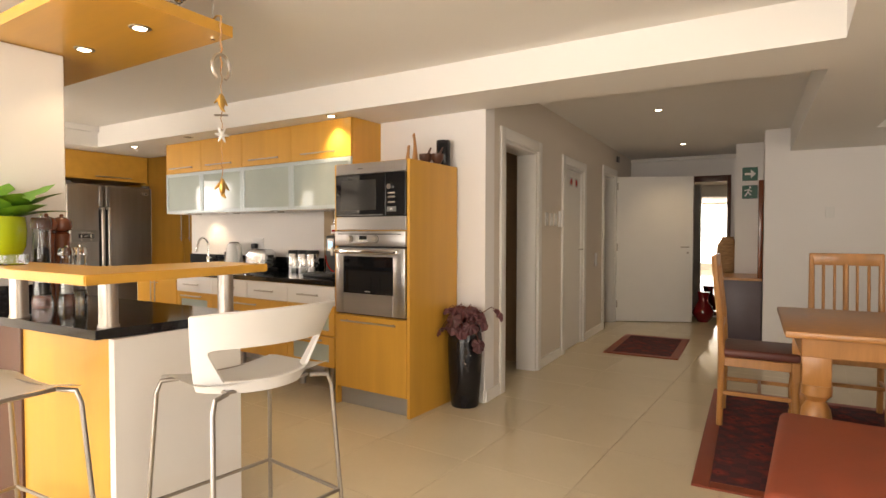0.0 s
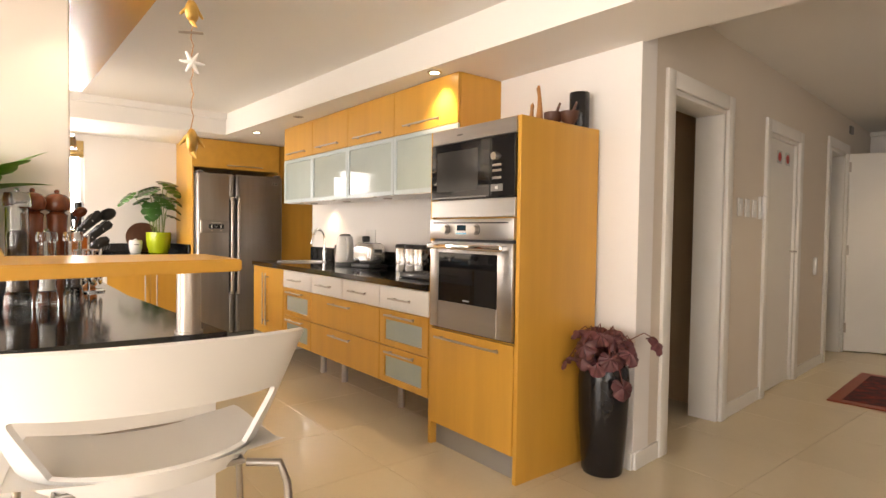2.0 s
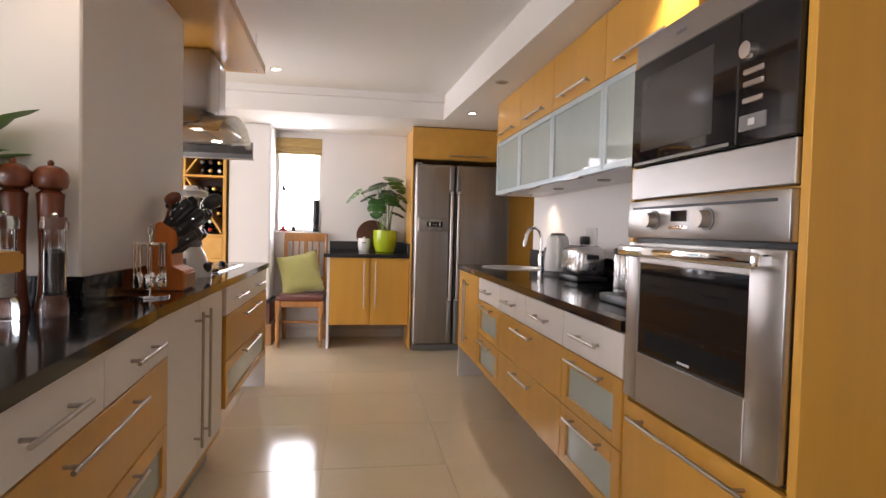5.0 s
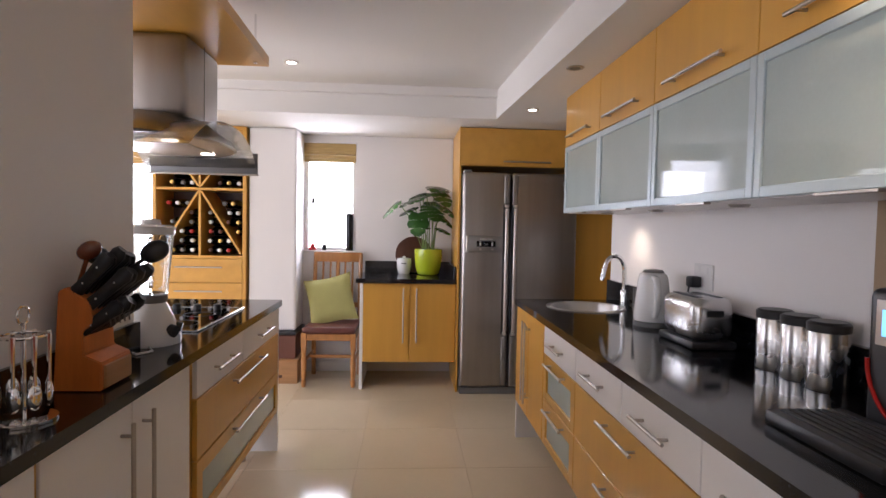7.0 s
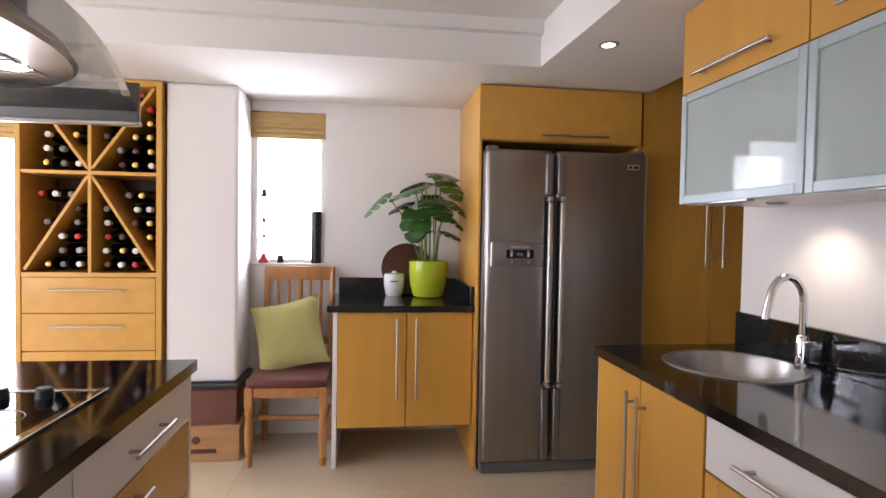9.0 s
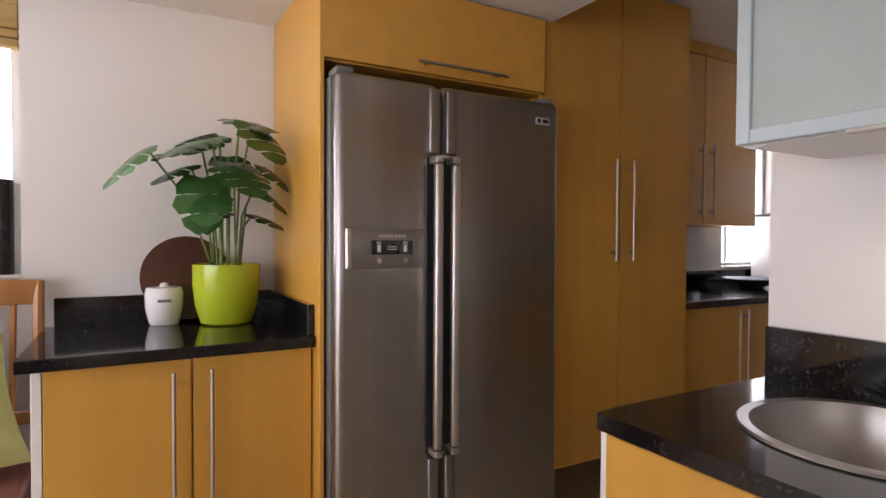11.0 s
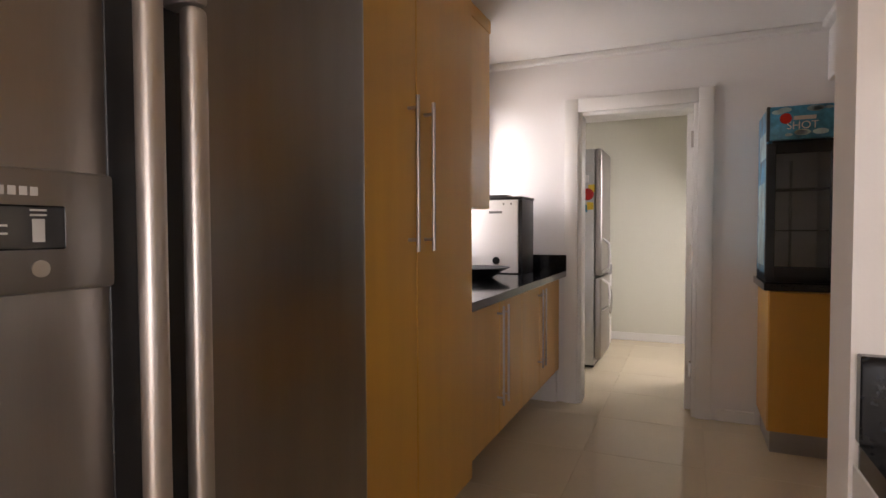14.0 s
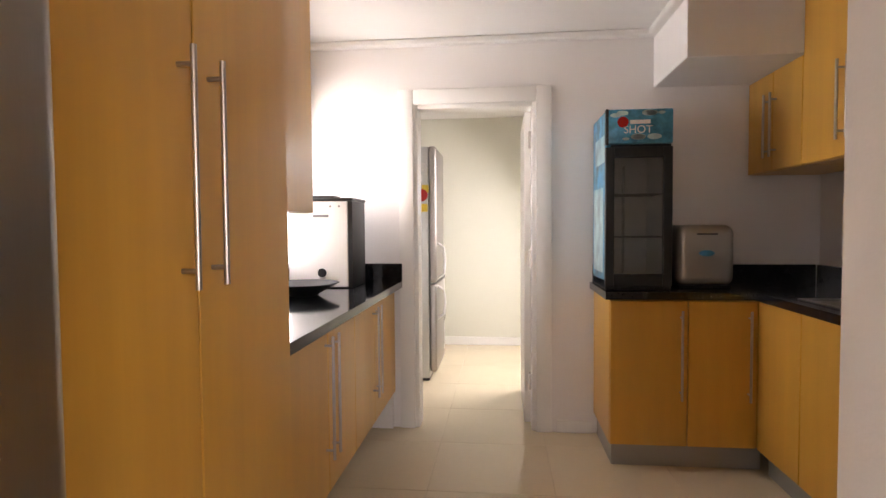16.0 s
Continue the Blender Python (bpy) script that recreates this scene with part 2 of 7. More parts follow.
ORANGEWOOD = surf("knife_block_wood", (0.55, 0.155, 0.022), 0.4, vary=0.2, scale=4, fine=50, bump=0.02, stretch=(8, 8, 1))
BRASS = surf("old_brass", (0.62, 0.40, 0.12), 0.3, metal=1, vary=0.2, scale=40, fine=200, bump=0.08)
PAPER = surf("pale_grey_print", (0.55, 0.54, 0.52), 0.6, vary=0.03, scale=20, fine=200, bump=0)
RED = surf("red_enamel", (0.42, 0.02, 0.015), 0.25, vary=0.1, scale=10, fine=80, bump=0)
VASE = surf("red_glazed_vase", (0.16, 0.006, 0.008), 0.15, vary=0.2, scale=6, fine=80, bump=0, coat=0.4)
ICE = surf("pale_ice_print", (0.50, 0.68, 0.74), 0.35, vary=0.5, scale=10, fine=60, bump=0)
BLUE = surf("blue_print", (0.06, 0.27, 0.44), 0.3, vary=1.0, scale=11, fine=60, bump=0)
SIGNGREEN = surf("green_sign", (0.012, 0.10, 0.06), 0.4, vary=0.05, scale=10, fine=80, bump=0)
MIRROR = surf("mirror_glass", (0.85, 0.86, 0.85), 0.015, metal=1, vary=0.01, scale=5, fine=50, bump=0, rvary=0.0)
PEPPER = surf("peppercorns", (0.05, 0.032, 0.022), 0.7, vary=0.6, scale=120, fine=260, bump=0.8)
SALT = surf("coarse_salt", (0.6, 0.58, 0.55), 0.6, vary=0.3, scale=120, fine=260, bump=0.6)
BASKET = surf("woven_basket", (0.34, 0.20, 0.10), 0.8, vary=0.5, scale=14, fine=90, bump=0.5, stretch=(1, 1, 6))
YELLOW = surf("yellow_print", (0.65, 0.45, 0.03), 0.5, vary=0.1, scale=20, fine=100, bump=0)
SKYWHITE = glow("daylight_haze", (1.0, 0.98, 0.95), 9.0)
LAMP = glow("lamp_lens", (1.0, 0.86, 0.62), 14.0)
SCREEN = glow("blue_display", (0.25, 0.65, 1.0), 1.6)


# ---- building helpers ----
def bm_new():
    return bmesh.new()


def box(bm, x0, x1, y0, y1, z0, z1, bev=0.0, seg=1):
    """An upright block, its edges rounded by bev."""
    r = bmesh.ops.create_cube(bm, size=1.0, matrix=Matrix.Translation(((x0 + x1) / 2, (y0 + y1) / 2, (z0 + z1) / 2)) @ Matrix.Diagonal((x1 - x0, y1 - y0, z1 - z0, 1)))
    if bev:
        edges = list({e for v in r["verts"] for e in v.link_edges})
        bmesh.ops.bevel(bm, geom=edges, offset=bev, segments=seg, affect="EDGES", profile=0.5)
    return bm


def rod(bm, p0, p1, r, seg=12, r2=None):
    """A straight rod from p0 to p1."""
    p0, p1 = Vector(p0), Vector(p1)
    d = p1 - p0
    m = Matrix.Translation((p0 + p1) / 2) @ d.to_track_quat("Z", "Y").to_matrix().to_4x4()
    bmesh.ops.create_cone(bm, cap_ends=True, segments=seg, radius1=r, radius2=r if r2 is None else r2, depth=d.length, matrix=m)
    return bm


def sweep(bm, pts, r, seg=10, closed=False):
    """A tube along points; r may be one radius or one for each point."""
    pts = [Vector(p) for p in pts]
    rad = r if isinstance(r, (list, tuple)) else [r] * len(pts)
    rings, n = [], len(pts)
    up = Vector((0.013, 0.021, 1)).normalized()
    for i, p in enumerate(pts):
        a, b = pts[(i - 1) % n if closed else max(i - 1, 0)], pts[(i + 1) % n if closed else min(i + 1, n - 1)]
        t = (b - a).normalized()
        if abs(t.dot(up)) > 0.97:
            up = Vector((1, 0.02, 0.03)).normalized()
        s = t.cross(up).normalized()
        up = s.cross(t).normalized()
        rings.append([bm.verts.new(p + rad[i] * (math.cos(k * math.tau / seg) * s + math.sin(k * math.tau / seg) * up)) for k in range(seg)])
    for i in range(n if closed else n - 1):
        a, b = rings[i], rings[(i + 1) % n]
        for k in range(seg):
            bm.faces.new((a[k], a[(k + 1) % seg], b[(k + 1) % seg], b[k]))
    if not closed:
        bm.faces.new(rings[0][::-1])
        bm.faces.new(rings[-1])
    return bm


def lathe(bm, prof, cx=0.0, cy=0.0, cz=0.0, seg=28):
    """A turned shape: (radius, height) points from the bottom up."""
    rings = [[bm.verts.new((cx + r * math.cos(k * math.tau / seg), cy + r * math.sin(k * math.tau / seg), cz + z)) for k in range(seg)] for r, z in prof]
    for a, b in zip(rings, rings[1:]):
        for k in range(seg):
            bm.faces.new((a[k], a[(k + 1) % seg], b[(k + 1) % seg], b[k]))
    bm.faces.new(rings[0][::-1])
    bm.faces.new(rings[-1])
    return bm


def prism(bm, poly, z0, z1):
    """A flat polygon with thickness."""
    lo, hi = [bm.verts.new((x, y, z0)) for x, y in poly], [bm.verts.new((x, y, z1)) for x, y in poly]
    bm.faces.new(lo[::-1])
    bm.faces.new(hi)
    n = len(poly)
    for i in range(n):
        bm.faces.new((lo[i], lo[(i + 1) % n], hi[(i + 1) % n], hi[i]))
    return bm


def thing(name, label, category, at=(0, 0, 0), group="", kind=""):
    """The root of a thing, at its base."""
    ob = new(name)
    ob.location = at
    ob.empty_display_size = 0.1
    return tagged(ob, label, category, group, kind)


def finish(bm, name, material, smooth=35):
    bmesh.ops.recalc_face_normals(bm, faces=bm.faces)
    me = bpy.data.meshes.new(name)
    bm.to_mesh(me)
    bm.free()
    me.materials.append(material)
    if smooth:
        me.polygons.foreach_set("use_smooth", [True] * len(me.polygons))
        me.set_sharp_from_angle(angle=radians(smooth))
    return me


def part(name, bm, material, parent, label="", smooth=35):
    """Links a bmesh, built in world places, as one mesh under a thing or under a part."""
    root = parent
    while root.parent:
        root = root.parent
    bmesh.ops.translate(bm, verts=bm.verts, vec=-root.location)
    ob = new(name, finish(bm, name, material, smooth))
    ob.parent = parent
    if label:
        ob["label"] = label
    return ob


def solid(name, bm, material, label="", category="", group="", kind="", smooth=35, at=None):
    """Links a bmesh as a top-level thing of one mesh, its origin at its base."""
    bm.verts.ensure_lookup_table()
    if at is None:
        xs, ys, zs = zip(*[v.co for v in bm.verts])
        at = ((min(xs) + max(xs)) / 2, (min(ys) + max(ys)) / 2, min(zs))
    bmesh.ops.translate(bm, verts=bm.verts, vec=-Vector(at))
    ob = new(name, finish(bm, name, material, smooth))
    ob.location = at
    return tagged(ob, label, category, group, kind)


# the corridor runs a little askew to the kitchen
CORR = Matrix.Translation((-1.705, 4.065, 0)) @ Matrix.Rotation(radians(4.7), 4, "Z")


def askew(bm):
    bmesh.ops.transform(bm, matrix=CORR, verts=bm.verts)
    return bm


def wall_bm(bm, axis, a0, a1, t0, t1, z0, z1, holes=()):
    """A wall along axis ('x' or 'y') from a0 to a1, thick from t0 to t1, with openings (b0, b1, zlow, zhigh)."""
    def blk(p, q, za, zb):
        if q - p > 1e-4 and zb - za > 1e-4:
            box(bm, *((p, q, t0, t1) if axis == "x" else (t0, t1, p, q)), za, zb)
    at = a0
    for b0, b1, zl, zh in sorted(holes):
        blk(at, b0, z0, z1)
        blk(b0, b1, z0, zl)
        blk(b0, b1, zh, z1)
        at = b1
    blk(at, a1, z0, z1)
    return bm


def structure(name, bm, material, label="", smooth=0):
    return solid(name, bm, material, label, "", "", "structure", smooth, at=(0, 0, 0))


# ---- large structure ----
SOFFIT, TRAY, HIGH = 2.127, 2.335, 2.40

structure("wall_west", wall_bm(bm_new(), "y", -2.8, 9.6, -7.1, -6.95, 0, 2.6, [(0.17, 0.62, 0.08, 2.0), (1.82, 2.29, 1.085, 2.06), (6.24, 6.86, 1.03, 2.0)]), PAINT, "off-white plastered wall with window openings")
structure("wall_north", wall_bm(bm_new(), "x", -5.345, -1.705, 4.06, 4.195, 0, 2.6), PAINT, "white plastered wall behind the worktop")
structure("wall_south", wall_bm(bm_new(), "x", -7.1, 4.4, -2.8, -2.65, 0, 2.6, [(-6.2, -3.8, 0.25, 2.25), (-3.7, 0.9, 0.25, 2.25)]), PAINT, "off-white plastered wall with wide windows")
structure("wall_east", wall_bm(bm_new(), "y", -2.65, 8.0, 4.2, 4.35, 0, 2.6, [(-2.4, 1.2, 0.25, 2.25)]), PAINT, "off-white plastered wall with a wide window")
structure("wall_scullery_end", wall_bm(bm_new(), "x", -6.95, -3.7, 6.92, 7.04, 0, 2.6, [(-6.265, -5.515, 0, 1.995)]), PAINT, "pale grey plastered wall round a doorway")
structure("wall_scullery_east", wall_bm(bm_new(), "y", 4.195, 6.92, -3.92, -3.78, 0, 2.6), PAINT, "pale plastered wall")
structure("wall_laundry_end", wall_bm(bm_new(), "x", -6.95, -4.8, 9.38, 9.53, 0, 2.6), CREAM, "greenish cream plastered end wall")
# the opening is out of view, supposed for the added laundry lamp
structure("wall_laundry", wall_bm(bm_new(), "y", 7.04, 9.38, -4.95, -4.8, 0, 2.6, [(7.9, 8.7, 0.9, 2.1)]), CREAM, "greenish cream plastered wall")
bm = wall_bm(bm_new(), "y", 0.013, 5.5, -0.16, 0.0, 0, 2.6, [(0.33, 1.095, 0, 1.965), (1.905, 2.645, 0, 1.945), (3.635, 4.30, 0, 2.035)])
structure("wall_corridor", askew(bm), BEIGE, "beige plastered corridor wall with doorways")
structure("wall_corridor_end", askew(wall_bm(bm_new(), "x", -0.9, 2.1, 5.5, 5.65, 0, 2.6)), PAINT, "white plastered end wall")
bm = wall_bm(bm_new(), "x", 1.49, 1.95, 4.5, 4.65, 0, 2.6)
wall_bm(bm, "y", 4.65, 5.5, 1.49, 1.64, 0, 2.6)
wall_bm(bm, "y", 3.55, 4.5, 1.80, 1.95, 0, 2.6)
structure("wall_alcove", askew(bm), PAINT, "white plastered alcove wall")
structure("wall_dining", askew(wall_bm(bm_new(), "x", 1.95, 6.2, 3.55, 3.70, 0, 2.6)), PAINT, "white plastered dining room wall")
# plain tan walls closing the view through the corridor doorways
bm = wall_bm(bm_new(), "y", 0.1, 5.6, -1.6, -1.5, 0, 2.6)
structure("wall_closet", askew(wall_bm(bm, "x", -1.5, -0.16, 1.35, 1.45, 0, 2.6)), TAN, "plain tan wall beyond the doorways")
structure("pier", box(bm_new(), -3.84, -2.84, 1.40, 1.82, 0, 2.108, 0.006), PAINT, "white plastered pier between worktops")
structure("pillar", box(bm_new(), -6.95, -6.60, 1.44, 1.83, 0.43, SOFFIT, 0.02, 3), PAINT, "white plastered pillar beside the window")

# ceilings: a raised tray with a lower border, and the higher corridor
bm = prism(bm_new(), [(-7.1, -2.8), (4.4, -2.8), (4.4, 3.9), (-7.1, 3.5)], TRAY, TRAY + 0.1)
structure("ceiling", bm, CEIL, "white raised ceiling")
bm = prism(bm_new(), [(-7.1, 3.35), (-5.95, 3.395), (0.38, 3.70), (4.4, 3.82), (4.4, 4.55), (-1.66, 4.08), (-5.33, 4.15), (-7.1, 4.15)], SOFFIT, TRAY + 0.05)
prism(bm, [(-7.1, -2.8), (-5.95, -2.8), (-5.95, 3.395), (-7.1, 3.35)], SOFFIT, TRAY + 0.049)
prism(bm, [(0.40, 3.0), (0.38, 3.70), (4.4, 3.82), (4.4, 3.0)], SOFFIT, TRAY + 0.048)
structure("ceiling_border", bm, CEIL, "white lowered ceiling border")
bm = prism(bm_new(), [(-5.95, 3.394), (-5.95, -2.7), (-5.905, -2.7), (-5.905, 3.393)], TRAY - 0.06, TRAY)
structure("cornice_kitchen", bm, CEIL, "white plaster cornice")
structure("ceiling_corridor", askew(prism(bm_new(), [(-1.7, 0.0), (6.4, -0.1), (6.4, 5.7), (-1.7, 5.7)], HIGH, HIGH + 0.1)), CEIL, "white corridor ceiling")
bm = box(bm_new(), 2.04, 6.2, 2.3, 3.55, SOFFIT + 0.02, HIGH)
box(bm, 2.04, 2.6, -0.05, 2.299, SOFFIT + 0.02, HIGH)
structure("beam_dining", askew(bm), CEIL, "white plastered ceiling beam")
structure("ceiling_scullery", box(bm_new(), -7.1, -3.78, 4.15, 9.55, 2.375, 2.48), CEIL, "white scullery ceiling")
structure("bulkhead", box(bm_new(), -4.845, -3.92, 6.33, 6.92, 2.048, 2.375, 0.004), PAINT, "white boxed bulkhead under the ceiling")
bm = box(bm_new(), -6.95, -4.83, 6.86, 6.92, 2.335, 2.375, 0.012, 2)
box(bm, -4.89, -4.83, 6.3, 6.86, 2.335, 2.375, 0.012, 2)
structure("cornice_scullery", bm, CEIL, "white plaster cornice")
structure("cornice_corridor", askew(box(bm_new(), 0.0, 1.49, 5.44, 5.5, HIGH - 0.05, HIGH, 0.012, 2)), CEIL, "white plaster cornice")
structure("roof_slab", box(bm_new(), -7.4, 4.7, -3.1, 10.2, 2.62, 2.8), CEIL, "plain roof slab")
structure("outer_wall_east", askew(wall_bm(bm_new(), "y", -0.5, 5.65, 6.2, 6.3, 0, 2.6)), PAINT, "plain outer wall")

# floor: screed, with the porcelain tiles last in the file
structure("floor", box(bm_new(), -7.1, 5.0, -2.8, 10.2, -0.2, -0.003), GROUT, "grouted screed under the tiles")
structure("ground", box(bm_new(), -60, 60, -60, 60, -0.5, -0.21), GROUT, "pale paved ground outside")

# skirting boards
bm = bm_new()
box(bm, -1.93, -1.704, 4.045, 4.06, 0, 0.09, 0.003)
structure("baseboard_kitchen", bm, TRIM, "white skirting board")
bm = bm_new()
for a, b in ((0.0, 0.245), (1.18, 1.82), (2.73, 3.55), (4.385, 5.5)):
    box(bm, 0.0, 0.014, a, b, 0, 0.09, 0.003)
box(bm, 1.95, 6.2, 3.536, 3.55, 0, 0.09, 0.003)
structure("baseboard_corridor", askew(bm), TRIM, "white skirting board")
bm = box(bm_new(), -5.40, -5.19, 6.906, 6.92, 0, 0.075, 0.003)
box(bm, -6.95, -4.95, 9.366, 9.38, 0, 0.085, 0.003)
structure("baseboard_scullery", bm, TRIM, "white skirting board")
structure("baseboard_west", box(bm_new(), -6.95, -6.936, 1.83, 3.16, 0, 0.085, 0.003), TRIM, "white skirting board")


def door_frame(name, a0, a1, head, face, width=0.085, deep=0.18, tilt=True):
    """White architrave and jambs round an opening along y (askew) or x."""
    ob = thing(name, "white painted door frame", "door frame", kind="structure")
    f = (lambda b: askew(b)) if tilt else (lambda b: b)
    def b3(p, q, s, t, za, zb):
        m = bm_new()
        return f(box(m, *((s, t, p, q) if tilt else (p, q, s, t)), za, zb, 0.006, 2))
    for n, q in (("architrave", (face, face + 0.022) if tilt else (face - 0.022, face)),):
        part(n, b3(a0 - width, a0 + 0.005, *q, 0, head + width), TRIM, ob)
        part(n, b3(a1 - 0.005, a1 + width, *q, 0, head + width), TRIM, ob)
        part(n, b3(a0 + 0.005, a1 - 0.005, *q, head - 0.005, head + width), TRIM, ob)
    d = (face - deep, face - 0.001) if tilt else (face + 0.001, face + deep)
    part("jamb", b3(a0 - 0.001, a0 + 0.03, *d, 0, head), TRIM, ob)
    part("jamb", b3(a1 - 0.03, a1 + 0.001, *d, 0, head), TRIM, ob)
    part("head", b3(a0 + 0.03, a1 - 0.03, *d, head - 0.03, head + 0.001), TRIM, ob)
    return ob


door_frame("door_frame_1", 0.33, 1.095, 1.965, 0.0)
door_frame("door_frame_2", 1.905, 2.645, 1.945, 0.0)
door_frame("door_frame_3", 3.635, 4.30, 2.035, 0.0)
door_frame("door_frame_4", -6.265, -5.515, 1.995, 6.92, deep=0.14, tilt=False)

d2 = thing("door_2", "white painted flush door, closed, with a steel lever", "door", kind="structure")
part("leaf", askew(box(bm_new(), -0.06, -0.02, 1.936, 2.614, 0.005, 1.914, 0.003)), TRIM, d2)
bm = askew(rod(rod(bm_new(), (-0.02, 2.565, 1.06), (0.03, 2.565, 1.06), 0.008), (0.028, 2.57, 1.06), (0.028, 2.465, 1.06), 0.007))
part("lever", bm, SATIN, d2)
for zz, uu in ((1.79, 2.17), (1.79, 2.37)):
    part("sign_plate", askew(box(bm_new(), -0.019, -0.016, uu, uu + 0.11, zz - 0.05, zz + 0.05)), PAPER, d2)
    part("pictogram", askew(rod(bm_new(), (-0.016, uu + 0.055, zz), (-0.013, uu + 0.055, zz), 0.035, 20)), RED, d2)

od = thing("door_3", "cream white flush door standing wide open across the corridor", "door", kind="structure")
ODM = CORR @ Matrix.Translation((0.01, 4.40, 0)) @ Matrix.Rotation(radians(23.5), 4, "Z")
def at_od(bm):
    bmesh.ops.transform(bm, matrix=ODM, verts=bm.verts)
    return bm
part("leaf", at_od(box(bm_new(), 0, 1.03, -0.04, 0, 0.01, 2.035, 0.003)), TRIM, od)
part("lever", at_od(rod(rod(bm_new(), (0.96, -0.04, 1.055), (0.96, -0.09, 1.055), 0.009), (0.965, -0.088, 1.055), (0.85, -0.088, 1.055), 0.008)), SATIN, od)
part("keyhole", at_od(rod(bm_new(), (0.96, -0.04, 0.975), (0.96, -0.046, 0.975), 0.014)), SATIN, od)
for zz in (0.25, 1.05, 1.9):
    part("hinge", at_od(box(bm_new(), -0.012, 0.012, -0.05, -0.036, zz - 0.05, zz + 0.05)), SATIN, od)

d4 = thing("door_4", "white painted door folded back into the laundry", "door", kind="structure")
part("leaf", box(bm_new(), -5.585, -5.545, 7.05, 7.78, 0.01, 1.955, 0.003), TRIM, d4)
for zz in (0.28, 1.05, 1.78):
    part("hinge", box(bm_new(), -5.56, -5.542, 7.0, 7.055, zz - 0.05, zz + 0.05), SATIN, d4)


def window(name, y0, y1, z0, z1, label, blind=0.0, mullions=()):
    """A west window: frame, panes, sill and a raised bamboo blind."""
    ob = thing(name, label, "window", kind="structure")
    for a, b, c, d in ((y0, y0 + 0.035, z0, z1), (y1 - 0.035, y1, z0, z1), (y0 + 0.035, y1 - 0.035, z0, z0 + 0.035), (y0 + 0.035, y1 - 0.035, z1 - 0.035, z1)):
        part("window_frame", box(bm_new(), -7.06, -7.02, a, b, c, d, 0.003), TRIM, ob)
    for m in mullions:
        part("window_frame", box(bm_new(), -7.055, -7.025, m - 0.015, m + 0.015, z0 + 0.035, z1 - 0.035, 0.003), TRIM, ob)
    pane = part("pane", box(bm_new(), -7.043, -7.038, y0 + 0.03, y1 - 0.03, z0 + 0.03, z1 - 0.03), GLASS, ob)
    pane.visible_shadow = False
    part("window_sill", box(bm_new(), -7.02, -6.94, y0 + 0.001, y1 - 0.001, z0 - 0.002, z0 + 0.012, 0.004), TRIM, ob)
    if blind:
        bl = part("blind", box(bm_new(), -6.975, -6.955, y0 + 0.004, y1 - 0.004, z1 - blind * 0.45, z1 - 0.002, 0.002), BAMBOO, ob, "rolled bamboo blind")
        for k in range(3):
            zc = z1 - blind * (0.52 + 0.19 * k)
            part("blind_fold", box(bm_new(), -6.985 - 0.004 * k, -6.948, y0 + 0.004, y1 - 0.004, zc - blind * 0.085, zc + blind * 0.085, 0.005, 2), BAMBOO, bl)
    return ob


window("window_1", 1.82, 2.29, 1.085, 2.06, "narrow white-framed window with a raised bamboo blind", 0.17)
window("window_2", 0.17, 0.62, 0.08, 2.0, "tall white-framed window with a raised bamboo blind", 0.17)
window("window_3", 6.24, 6.86, 1.03, 2.0, "white-framed window over the scullery worktop", 0.0, (6.40,))
structure("backdrop", box(bm_new(), -9.6, -9.5, -6, 12, -0.2, 6), SKYWHITE, "overexposed daylight outside")


def wide_window(name, axis, a0, a1, t, n):
    ob = thing(name, "wide white-framed sliding windows", "window", kind="structure")
    step = (a1 - a0) / n
    for k in range(n + 1):
        c = a0 + step * k
        c = min(max(c, a0 + 0.03), a1 - 0.03)
        part("window_frame", box(bm_new(), *((c - 0.03, c + 0.03, t - 0.03, t + 0.03) if axis == "x" else (t - 0.03, t + 0.03, c - 0.03, c + 0.03)), 0.25, 2.25, 0.003), TRIM, ob)
    for z in (0.28, 2.22):
        for k in range(n):
            p, q = a0 + step * k + 0.06, a0 + step * (k + 1) - 0.06
            part("window_frame", box(bm_new(), *((p, q, t - 0.03, t + 0.03) if axis == "x" else (t - 0.03, t + 0.03, p, q)), z - 0.03, z + 0.03, 0.003), TRIM, ob)
    return ob


wide_window("window_4", "x", -6.2, -3.8, -2.75, 2)
wide_window("window_5", "x", -3.7, 0.9, -2.75, 4)
wide_window("window_6", "y", -2.4, 1.2, 4.28, 4)


# ---- cabinets ----
def handle(parent, p0, p1, out, r=0.006, stand=0.032):
    """A bar handle from p0 to p1, standing off its door by two posts; out is the door's normal."""
    p0, p1, out = Vector(p0), Vector(p1), Vector(out) * stand
    d = (p1 - p0).normalized()
    bm = rod(bm_new(), p0 + out, p1 + out, r)
    for q in (p0 + d * 0.035, p1 - d * 0.035):
        rod(bm, q, q + out, r * 0.85, 8)
    return part("handle", bm, SATIN, parent, "satin steel bar handle")


